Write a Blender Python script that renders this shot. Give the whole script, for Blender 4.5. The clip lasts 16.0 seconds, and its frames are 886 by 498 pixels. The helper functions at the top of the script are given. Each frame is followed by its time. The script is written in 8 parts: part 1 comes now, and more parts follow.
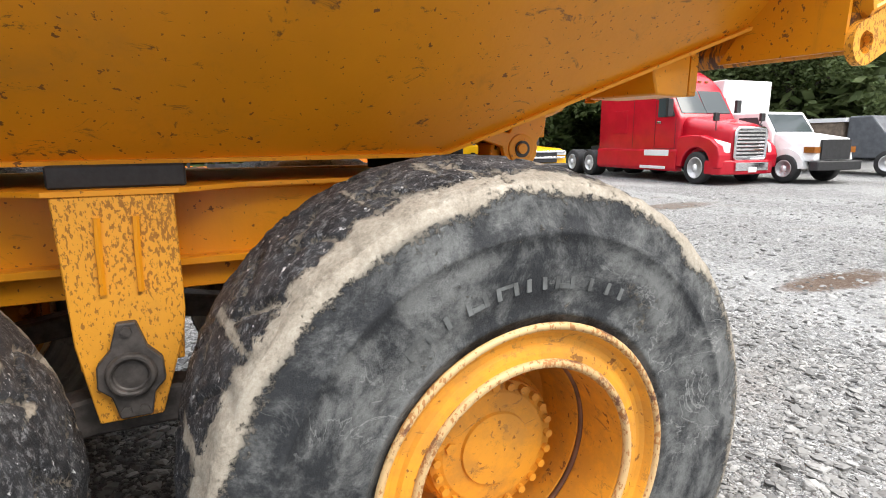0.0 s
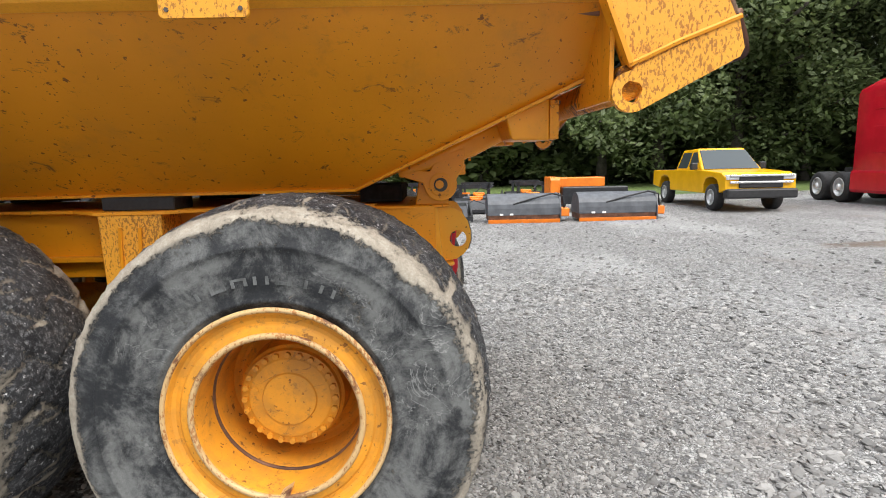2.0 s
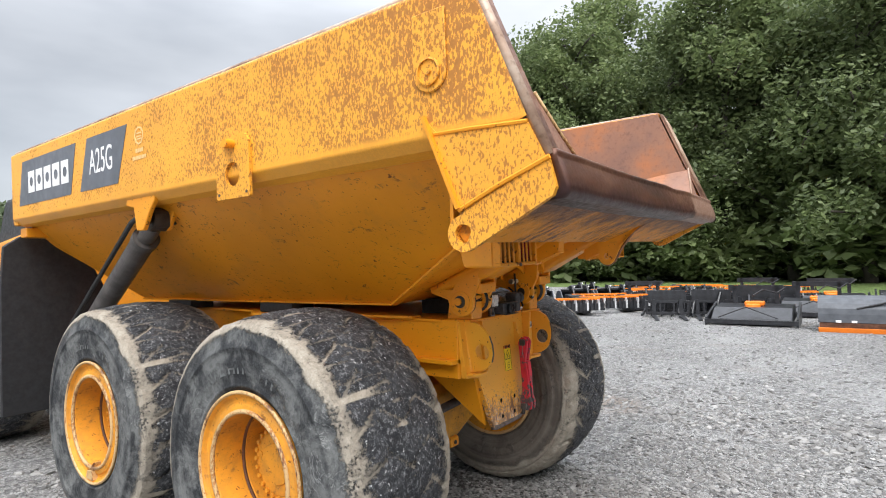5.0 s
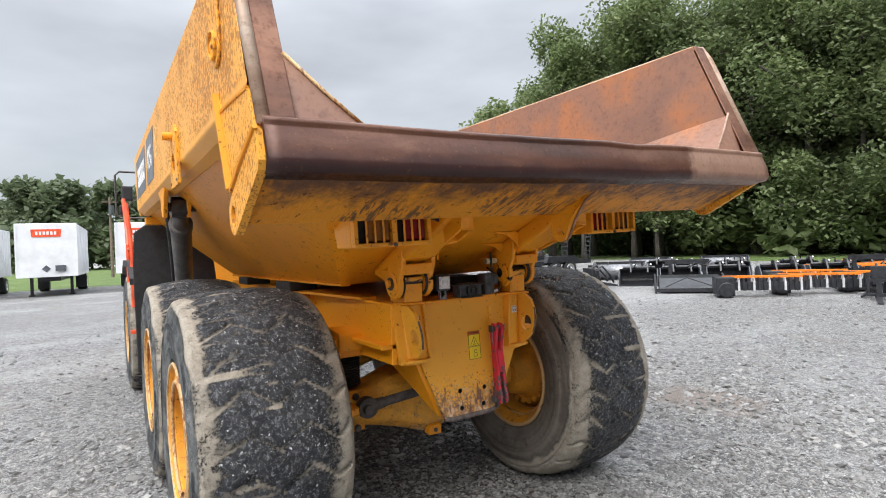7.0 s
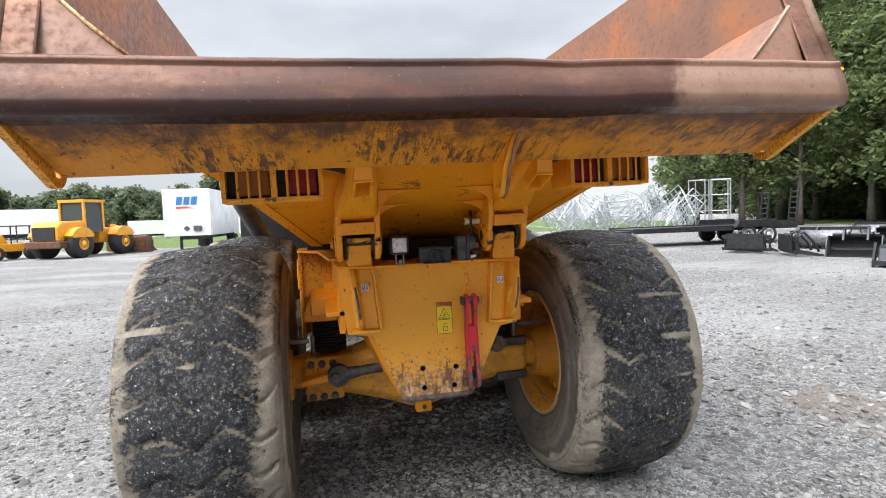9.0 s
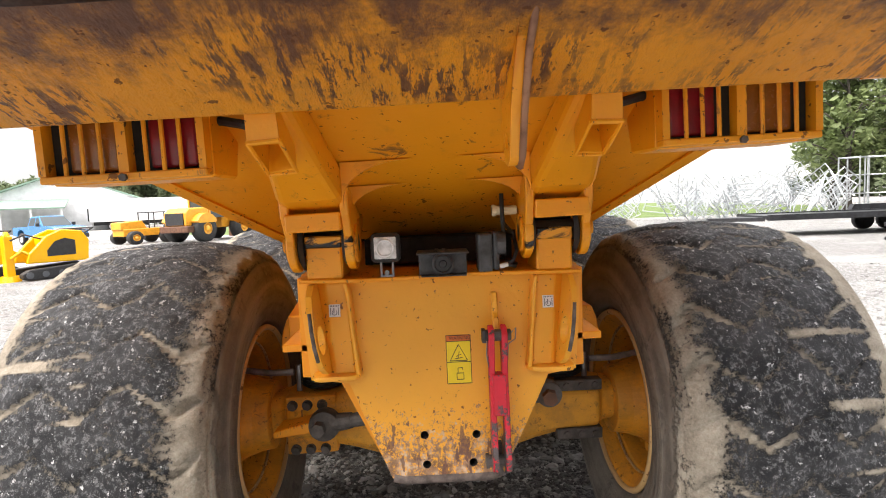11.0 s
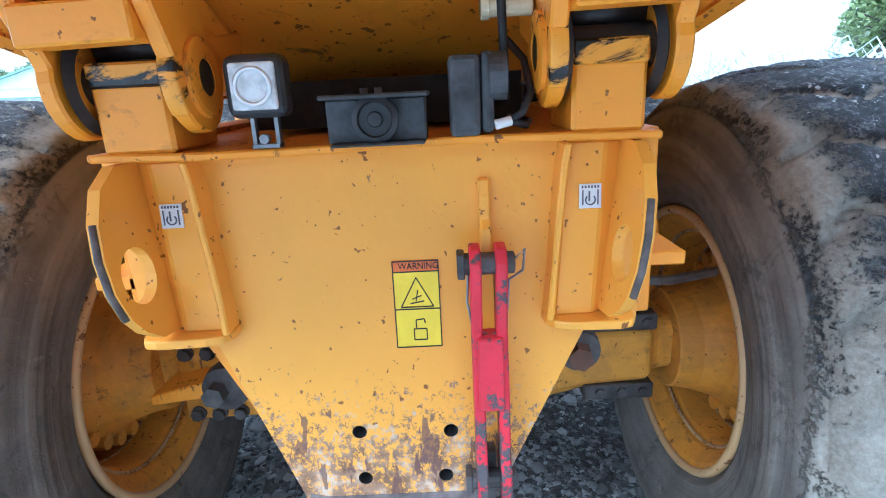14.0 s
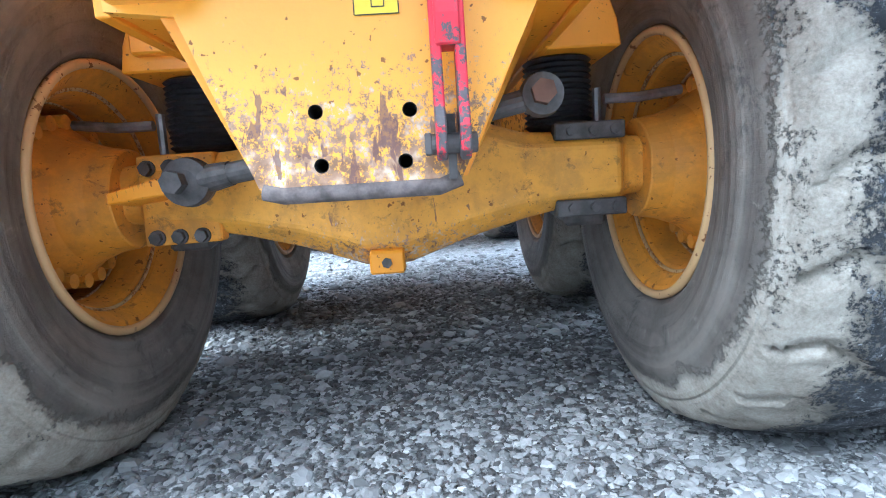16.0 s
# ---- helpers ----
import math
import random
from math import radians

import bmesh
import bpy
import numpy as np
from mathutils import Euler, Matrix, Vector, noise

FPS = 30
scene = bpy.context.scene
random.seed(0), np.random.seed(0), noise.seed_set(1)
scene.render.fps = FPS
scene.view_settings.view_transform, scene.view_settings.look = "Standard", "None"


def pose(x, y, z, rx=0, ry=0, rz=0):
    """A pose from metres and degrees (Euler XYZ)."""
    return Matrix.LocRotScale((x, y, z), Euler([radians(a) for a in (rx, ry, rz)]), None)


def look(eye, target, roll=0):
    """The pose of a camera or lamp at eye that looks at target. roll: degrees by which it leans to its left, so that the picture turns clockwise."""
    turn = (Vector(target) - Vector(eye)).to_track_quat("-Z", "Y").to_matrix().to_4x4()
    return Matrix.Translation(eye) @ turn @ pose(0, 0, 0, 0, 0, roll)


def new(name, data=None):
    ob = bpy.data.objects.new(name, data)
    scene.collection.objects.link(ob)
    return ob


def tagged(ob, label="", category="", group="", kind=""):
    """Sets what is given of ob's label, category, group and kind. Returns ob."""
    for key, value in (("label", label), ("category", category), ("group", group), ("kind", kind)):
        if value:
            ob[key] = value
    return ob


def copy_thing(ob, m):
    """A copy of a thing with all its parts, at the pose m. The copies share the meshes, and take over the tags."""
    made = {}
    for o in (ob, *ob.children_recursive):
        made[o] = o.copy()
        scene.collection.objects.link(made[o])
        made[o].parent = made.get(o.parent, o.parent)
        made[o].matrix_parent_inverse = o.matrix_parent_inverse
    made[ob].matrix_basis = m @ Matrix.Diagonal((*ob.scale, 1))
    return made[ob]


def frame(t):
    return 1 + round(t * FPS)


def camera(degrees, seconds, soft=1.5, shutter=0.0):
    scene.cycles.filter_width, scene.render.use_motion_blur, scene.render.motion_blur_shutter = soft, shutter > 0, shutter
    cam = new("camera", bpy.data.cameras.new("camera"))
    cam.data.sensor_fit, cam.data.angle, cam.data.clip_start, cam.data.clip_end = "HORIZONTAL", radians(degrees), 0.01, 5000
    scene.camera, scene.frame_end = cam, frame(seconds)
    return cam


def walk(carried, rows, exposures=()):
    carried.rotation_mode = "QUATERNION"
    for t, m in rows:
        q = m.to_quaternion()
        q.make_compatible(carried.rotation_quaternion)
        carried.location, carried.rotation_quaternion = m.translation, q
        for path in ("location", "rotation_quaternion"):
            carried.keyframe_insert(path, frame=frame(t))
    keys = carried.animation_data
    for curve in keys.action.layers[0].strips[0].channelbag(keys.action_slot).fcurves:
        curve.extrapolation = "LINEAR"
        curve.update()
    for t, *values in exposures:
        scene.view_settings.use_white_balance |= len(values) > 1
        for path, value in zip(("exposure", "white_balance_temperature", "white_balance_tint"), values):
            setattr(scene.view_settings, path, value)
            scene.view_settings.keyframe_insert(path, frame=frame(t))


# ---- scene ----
cam = camera(78.5, 16.0, soft=1.0)
PATH = [
    (0, (-0.617, -2.367, 1.523), (0.214, -0.59, 1.133), -0.4),
    (0.5, (-0.46, -2.731, 1.568), (0.308, -0.905, 1.296), -0.4),
    (1, (-0.162, -3.017, 1.602), (0.417, -1.119, 1.356), -0.4),
    (1.5, (0.245, -3.074, 1.573), (0.552, -1.115, 1.312), -0.8),
    (2, (0.621, -3.171, 1.573), (0.631, -1.193, 1.276), -1.2),
    (2.5, (0.961, -3.273, 1.551), (0.72, -1.31, 1.251), -1.5),
    (3, (1.298, -3.228, 1.525), (0.826, -1.305, 1.243), -1.7),
    (3.5, (1.605, -3.219, 1.591), (0.941, -1.342, 1.403), -1.6),
    (4, (1.886, -3.269, 1.681), (1.062, -1.448, 1.605), -1.5),
    (4.2, (1.965, -3.245, 1.698), (1.068, -1.458, 1.668), -1.3),
    (6.3, (2.869, -2.173, 1.682), (1.349, -0.874, 1.735), -1.9),
    (6.5, (2.936, -2.049, 1.691), (1.366, -0.81, 1.724), -1.8),
    (7, (3.144, -1.751, 1.673), (1.461, -0.671, 1.664), -2.3),
    (7.5, (3.256, -1.461, 1.652), (1.478, -0.546, 1.606), -2.5),
    (8, (3.275, -1.166, 1.658), (1.421, -0.421, 1.579), -2.3),
    (8.5, (3.294, -0.86, 1.654), (1.386, -0.272, 1.538), -2.0),
    (8.7, (3.276, -0.723, 1.627), (1.351, -0.195, 1.506), -2.0),
    (10.8, (2.448, -0.011, 1.586), (0.455, 0.058, 1.432), -2.2),
    (11, (2.334, -0.028, 1.603), (0.341, 0.018, 1.439), -2.3),
    (11.5, (2.129, -0.054, 1.636), (0.138, -0.054, 1.443), -2.4),
    (12, (2.053, -0.065, 1.632), (0.07, -0.092, 1.375), -2.5),
    (12.5, (1.948, -0.044, 1.589), (-0.021, -0.063, 1.239), -2.6),
    (13, (1.784, 0.021, 1.529), (-0.167, 0.003, 1.089), -2.5),
    (13.5, (1.569, 0.087, 1.493), (-0.361, 0.071, 0.969), -2.6),
    (14, (1.503, 0.106, 1.457), (-0.418, 0.086, 0.898), -2.9),
    (14.5, (1.553, 0.074, 1.385), (-0.374, 0.053, 0.852), -3.3),
    (15, (1.618, 0.073, 1.182), (-0.335, 0.075, 0.75), -3.5),
    (15.5, (1.612, 0.101, 0.871), (-0.361, 0.12, 0.544), -3.5),
    (16, (1.633, 0.12, 0.733), (-0.351, 0.157, 0.483), -3.6),
]
EXPOSURES = [(0, 1.44, 6750, 10), (0.5, 1.23, 6750, 10), (1.0, 1.13, 6750, 10), (2, 1.12, 6750, 10), (4, 1.18, 6650, 10), (5.2, 1.12, 6500, 10), (6.5, 1.08, 6500, 10), (8.5, 1.18, 6500, 10), (9.7, 1.5, 6500, 11), (11, 1.86, 7150, 13), (12.5, 2.14, 6950, 11), (13.5, 2.38, 5350, 4), (14.2, 2.58, 4550, 0), (15.2, 2.84, 4800, 1), (16, 2.98, 4950, 2)]
walk(cam, [(t, look(eye, target, roll)) for t, eye, target, roll in PATH], EXPOSURES)

# ---- sky and sun: an overcast afternoon ----
world = bpy.data.worlds.new("overcast_sky")
scene.world = world
world.use_nodes = True
wn, wl = world.node_tree.nodes, world.node_tree.links
wn.clear()
w_out = wn.new("ShaderNodeOutputWorld")
w_bg = wn.new("ShaderNodeBackground")
w_sky = wn.new("ShaderNodeTexSky")
w_sky.sky_type = "NISHITA"
w_sky.sun_disc = False
w_sky.sun_elevation = radians(50)
w_sky.sun_rotation = radians(128)
w_scale = wn.new("ShaderNodeVectorMath")
w_scale.operation = "SCALE"
w_scale.inputs["Scale"].default_value = 0.10
w_geo = wn.new("ShaderNodeTexCoord")
w_map = wn.new("ShaderNodeMapping")
w_map.inputs["Scale"].default_value = (1.0, 1.0, 3.0)
w_noise = wn.new("ShaderNodeTexNoise")
w_noise.inputs["Scale"].default_value = 1.6
w_noise.inputs["Detail"].default_value = 5
w_noise.inputs["Roughness"].default_value = 0.5
w_ramp = wn.new("ShaderNodeValToRGB")
w_ramp.color_ramp.elements[0].position = 0.37
w_ramp.color_ramp.elements[0].color = (0.285, 0.299, 0.320, 1)
w_ramp.color_ramp.elements[1].position = 0.68
w_ramp.color_ramp.elements[1].color = (0.465, 0.479, 0.500, 1)
w_mix = wn.new("ShaderNodeMix")
w_mix.data_type = "RGBA"
w_mix.inputs["Factor"].default_value = 0.88
wl.new(w_geo.outputs["Generated"], w_map.inputs["Vector"])
wl.new(w_map.outputs["Vector"], w_noise.inputs["Vector"])
wl.new(w_noise.outputs["Fac"], w_ramp.inputs["Fac"])
wl.new(w_sky.outputs["Color"], w_scale.inputs[0])
wl.new(w_scale.outputs["Vector"], w_mix.inputs["A"])
wl.new(w_ramp.outputs["Color"], w_mix.inputs["B"])
wl.new(w_mix.outputs["Result"], w_bg.inputs["Color"])
# an overcast sky brightens smoothly from the horizon to the zenith
w_sep = wn.new("ShaderNodeSeparateXYZ")
w_zen = wn.new("ShaderNodeMapRange")
w_zen.interpolation_type = "SMOOTHSTEP"
for key, val in (("From Min", 0.30), ("From Max", 1.0), ("To Min", 0.86), ("To Max", 4.0)):
    w_zen.inputs[key].default_value = val
wl.new(w_geo.outputs["Generated"], w_sep.inputs["Vector"])
wl.new(w_sep.outputs["Z"], w_zen.inputs["Value"])
wl.new(w_zen.outputs["Result"], w_bg.inputs["Strength"])
wl.new(w_bg.outputs["Background"], w_out.inputs["Surface"])

sun = new("sun", bpy.data.lights.new("sun", "SUN"))
sun.data.energy = 1.7
sun.data.angle = radians(45)
sun.data.color = (1.0, 0.97, 0.92)
sun.matrix_world = look((5.3, -6.8, 11.2), (0, 0, 0))

# ---- materials ----
class Nodes:
    """A small builder for one procedural material."""

    def __init__(self, name, rough=0.6, metal=0.0, spec=0.5):
        self.mat = bpy.data.materials.new(name)
        self.mat.use_nodes = True
        self.n, self.l = self.mat.node_tree.nodes, self.mat.node_tree.links
        self.n.clear()
        self.out = self.n.new("ShaderNodeOutputMaterial")
        self.b = self.n.new("ShaderNodeBsdfPrincipled")
        self.l.new(self.b.outputs["BSDF"], self.out.inputs["Surface"])
        self.b.inputs["Roughness"].default_value = rough
        self.b.inputs["Metallic"].default_value = metal
        self.b.inputs["Specular IOR Level"].default_value = spec
        self.tc = self.n.new("ShaderNodeTexCoord")
        self.co = self.tc.outputs["Object"]

    def put(self, value, socket):
        if isinstance(value, (int, float)):
            socket.default_value = value
        elif isinstance(value, tuple):
            socket.default_value = (*value, 1) if len(value) == 3 and socket.type == "RGBA" else value
        else:
            self.l.new(value, socket)

    def mapped(self, scale, turn=(0, 0, 0)):
        m = self.n.new("ShaderNodeMapping")
        m.inputs["Scale"].default_value = scale
        m.inputs["Rotation"].default_value = [radians(a) for a in turn]
        self.l.new(self.co, m.inputs["Vector"])
        return m.outputs["Vector"]

    def noise(self, scale, detail=4, rough=0.55, vec=None, distort=0.0):
        t = self.n.new("ShaderNodeTexNoise")
        t.inputs["Scale"].default_value, t.inputs["Detail"].default_value = scale, detail
        t.inputs["Roughness"].default_value, t.inputs["Distortion"].default_value = rough, distort
        self.l.new(vec or self.co, t.inputs["Vector"])
        return t.outputs["Fac"]

    def cells(self, scale, feature="F1", vec=None, out="Distance", rand=1.0):
        t = self.n.new("ShaderNodeTexVoronoi")
        t.feature = feature
        if feature == "F1" and out == "Color":
            t.distance = "MANHATTAN"
        t.inputs["Scale"].default_value = scale
        t.inputs["Randomness"].default_value = rand
        self.l.new(vec or self.co, t.inputs["Vector"])
        return t.outputs[out]

    def span(self, fac, lo, hi, a=0.0, b=1.0):
        m = self.n.new("ShaderNodeMapRange")
        m.interpolation_type = "SMOOTHSTEP"
        self.l.new(fac, m.inputs["Value"])
        for k, v in (("From Min", lo), ("From Max", hi), ("To Min", a), ("To Max", b)):
            m.inputs[k].default_value = v
        return m.outputs["Result"]

    def math(self, op, a, b=0.0):
        m = self.n.new("ShaderNodeMath")
        m.operation = op
        self.put(a, m.inputs[0])
        self.put(b, m.inputs[1])
        return m.outputs[0]

    def mix(self, fac, a, b, mode="MIX"):
        m = self.n.new("ShaderNodeMix")
        m.data_type, m.blend_type = "RGBA", mode
        self.put(fac, m.inputs["Factor"])
        self.put(a, m.inputs["A"])
        self.put(b, m.inputs["B"])
        return m.outputs["Result"]

    def ramp(self, fac, *stops):
        r = self.n.new("ShaderNodeValToRGB")
        e = r.color_ramp.elements
        while len(e) < len(stops):
            e.new(0.5)
        for k, (p, c) in zip(e, stops):
            k.position, k.color = p, (*c, 1)
        self.l.new(fac, r.inputs["Fac"])
        return r.outputs["Color"]

    def split(self):
        s = self.n.new("ShaderNodeSeparateXYZ")
        self.l.new(self.co, s.inputs["Vector"])
        return s.outputs

    def attr(self, name):
        a = self.n.new("ShaderNodeAttribute")
        a.attribute_name = name
        return a.outputs["Fac"]

    def rand(self):
        return self.n.new("ShaderNodeObjectInfo").outputs["Random"]

    def island(self):
        return self.n.new("ShaderNodeNewGeometry").outputs["Random Per Island"]

    def done(self, color, rough=None, bump=None, strength=0.3, depth=0.01, metal=None):
        self.put(color, self.b.inputs["Base Color"])
        if rough is not None:
            self.put(rough, self.b.inputs["Roughness"])
        if metal is not None:
            self.put(metal, self.b.inputs["Metallic"])
        if bump is not None:
            k = self.n.new("ShaderNodeBump")
            k.inputs["Strength"].default_value, k.inputs["Distance"].default_value = strength, depth
            self.l.new(bump, k.inputs["Height"])
            self.l.new(k.outputs["Normal"], self.b.inputs["Normal"])
        return self.mat


YEL = (0.85, 0.328, 0.010)
YEL_PALE = (0.87, 0.385, 0.032)
PALE = (0.88, 0.405, 0.034)


def paint_yellow(name, specks=0.0, worn=0.0, dirt=0.25, base=YEL, chips=None, floor=None, smudge=0.0, grime=0.0):
    """Weathered machine paint: rust specks, scuffs to bare steel, dirt film."""
    k = Nodes(name, 0.42)
    big = k.noise(1.1, 5)
    tone = k.mix(k.span(big, 0.35, 0.7), base, tuple(c * 0.84 for c in base))
    stain = k.span(k.noise(5.5, 7, 0.75), 0.64, 0.78, 0, 0.5)
    tone = k.mix(stain, tone, (0.26, 0.10, 0.02))
    film = k.span(k.noise(3.3, 6, 0.65), 0.52, 0.78, 0, dirt)
    tone = k.mix(film, tone, (0.30, 0.17, 0.05))
    if specks > 0.8:
        # dense short upright rust dashes, thicker where the paint has gone
        gate = k.math("ADD", k.span(k.noise(2.6, 5, 0.65), 0.32, 0.70, -0.075, 0.055), (k.span(k.split()[0], -1.6, 1.5, 0.0, 0.095) if floor is not None else 0.024))
        fleck = k.math("ADD", k.noise(105, 3, 0.6, k.mapped((1.0, 1.0, 0.5))), gate)
        coarse = k.math("ADD", k.noise(38, 5, 0.7, k.mapped((1.0, 1.0, 0.55))), gate)
        speck = k.math("MAXIMUM", k.span(fleck, 0.555, 0.61, 0, 0.8), k.span(coarse, 0.61, 0.655, 0, 0.85))
        if floor is not None:
            speck = k.math("MULTIPLY", speck, k.span(k.split()[2], floor - 0.01, floor + 0.02, 0.12, 1))
        rust = k.mix(k.noise(60, 3), (0.20, 0.070, 0.014), (0.40, 0.15, 0.03))
    else:
        edge = 0.68 - 0.10 * specks
        gate = k.span(k.noise(1.7, 4, 0.6), 0.35, 0.70, -0.06, 0.02)
        speck = k.span(k.math("ADD", k.noise(30, 3, 0.62), gate), edge, edge + 0.03, 0, 0.9)
        dots = k.span(k.noise(62, 2, 0.5), 0.70, 0.725, 0, 0.85)
        speck = k.math("MAXIMUM", speck, dots)
        rust = k.mix(k.noise(90, 2), (0.07, 0.026, 0.012), (0.26, 0.09, 0.02))
    tone = k.mix(speck, tone, rust)
    rough = k.math("ADD", k.math("MULTIPLY", speck, 0.35), 0.40)
    if smudge:
        # brown scuffs lying aslant
        rub = k.noise(9, 7, 0.75, k.mapped((1.0, 1.0, 2.2), (0, 28, 0)), 0.8)
        tone = k.mix(k.span(rub, 0.585, 0.68, 0, smudge), tone, (0.17, 0.065, 0.018))
        run = k.noise(7, 5, 0.7, k.mapped((1.0, 1.0, 0.16)))
        tone = k.mix(k.span(run, 0.56, 0.74, 0, smudge * 0.4), tone, (0.40, 0.17, 0.02))
    if grime:
        # brown road film
        cake = k.noise(7, 8, 0.72)
        tone = k.mix(k.span(cake, 0.40, 0.60, 0.25 * grime, grime), tone, (0.30, 0.145, 0.035))
        tone = k.mix(k.span(k.noise(19, 6, 0.75), 0.57, 0.66, 0, grime), tone, (0.12, 0.065, 0.03))
        rough = k.math("ADD", rough, 0.2)
    if worn:
        streak = k.noise(9, 7, 0.74, k.mapped((0.8, 3.6, 1.0), (0, 0, 38)), 0.12)
        streak = k.math("MAXIMUM", streak, k.noise(11, 7, 0.74, k.mapped((0.7, 3.2, 1.0), (0, 0, -24)), 0.1))
        streak = k.math("SUBTRACT", streak, 0.03)
        scuff = k.span(streak, 0.66 - 0.17 * worn, 0.70 - 0.16 * worn)
        steel = k.mix(k.noise(40, 5, 0.7), (0.055, 0.02, 0.012), (0.22, 0.085, 0.035))
        tone = k.mix(k.math("MULTIPLY", scuff, k.span(k.noise(3.2, 5, 0.65), 0.44, 0.60)), tone, steel)
        if worn > 0.9:
            along = k.math("ADD", k.split()[0], k.math("MULTIPLY", k.math("SUBTRACT", k.noise(7, 7, 0.78), 0.5), 0.75))
            tone = k.mix(k.span(along, 1.33, 1.56), tone, k.mix(k.noise(18, 5), (0.060, 0.022, 0.014), (0.19, 0.072, 0.030)))
        rough = k.math("ADD", rough, 0.1)
    if chips:
        # chipped and scraped towards the lower edge
        low = k.span(k.split()[2], chips[0], chips[1], 0.225, 0.0)
        flake = k.span(k.math("ADD", k.noise(74, 8, 0.82, k.mapped((1, 1, 0.9))), low), 0.655, 0.69)
        bare = k.ramp(k.noise(24, 5), (0.38, (0.10, 0.06, 0.055)), (0.52, (0.26, 0.17, 0.14)), (0.62, (0.55, 0.45, 0.36)))
        tone = k.mix(k.math("MULTIPLY", flake, 0.85), tone, bare)
        thin = k.math("ADD", k.noise(5.5, 4, 0.6, k.mapped((1, 4.5, 1.3), (38, 0, 0)), 0.6), k.math("MULTIPLY", low, 0.5))
        tone = k.mix(k.span(thin, 0.69, 0.71, 0, 0.8), tone, (0.13, 0.06, 0.05))
    if worn > 0.9:
        crust = k.noise(15, 8, 0.72, k.mapped((0.6, 1.6, 1.0), (0, 0, 30)))
        return k.done(tone, rough, crust, 0.8, 0.03)
    return k.done(tone, rough, k.math("SUBTRACT", k.noise(60, 3), k.math("MULTIPLY", speck, 0.6)), 0.18, 0.004)


def plain(name, color, rough=0.6, metal=0.0, vary=0.25, scale=9.0, bump=0.15):
    k = Nodes(name, rough, metal)
    f = k.noise(scale, 5, 0.6)
    lo = tuple(c * (1 - vary) for c in color)
    hi = tuple(min(1.0, c * (1 + vary)) for c in color)
    return k.done(k.mix(k.span(f, 0.3, 0.7), lo, hi), k.span(k.noise(scale * 3, 3), 0.3, 0.7, rough * 0.85, min(1, rough * 1.12)), k.noise(scale * 8, 3), bump, 0.003)


m_paint = paint_yellow("yellow_paint", 0.15, 0.0, 0.2, smudge=0.3)
m_wall = paint_yellow("rust_specked_wall_paint", 1.0, 0.0, 0.25, YEL_PALE, None, 2.225)
m_speck = paint_yellow("rust_specked_yellow_paint", 1.0, 0.08, 0.3, YEL_PALE)
m_hull = paint_yellow("hull_yellow_paint", 0.45, 0.0, 0.3, (0.80, 0.300, 0.010), smudge=0.95)
m_scuff = paint_yellow("scuffed_yellow_paint", 0.5, 0.55, 0.4)
m_under = paint_yellow("scraped_yellow_paint", 0.5, 1.0, 0.5)
m_plate = paint_yellow("tow_plate_yellow_paint", 0.30, 0.0, 0.12, PALE, (0.72, 1.10))
m_rim = paint_yellow("rim_yellow_paint", 0.45, 0.2, 0.3, (0.86, 0.36, 0.020), smudge=0.7, grime=0.42)
m_flange = paint_yellow("rim_flange_paint", 0.5, 0.15, 0.5, (0.66, 0.42, 0.19))
m_rustedge = paint_yellow("rust_chipped_edge", 1.0, 0.8, 0.6, (0.60, 0.40, 0.19))
m_bent = plain("grey_brown_worn_steel", (0.125, 0.098, 0.088), 0.75, 0.05, 0.5, 24)
m_hub = paint_yellow("hub_yellow_paint", -0.3, 0.0, 0.3, (0.85, 0.355, 0.020), smudge=0.9, grime=0.48)
m_axle = paint_yellow("axle_yellow_paint", 0.4, 0.0, 0.3, PALE, (0.46, 0.74), smudge=0.7, grime=0.48)


def rusty(name, a, b, c, rough=0.55, metal=0.35):
    k = Nodes(name, rough, metal)
    f = k.noise(2.2, 6, 0.62, k.mapped((1.4, 0.5, 1.4)))
    col = k.ramp(f, (0.36, a), (0.51, b), (0.64, c))
    fine = k.noise(34, 4, 0.7)
    col = k.mix(k.span(fine, 0.5, 0.75, 0, 0.5), col, tuple(v * 0.5 for v in a))
    return k.done(col, k.span(fine, 0.3, 0.7, rough - 0.12, rough + 0.2), fine, 0.25, 0.004)




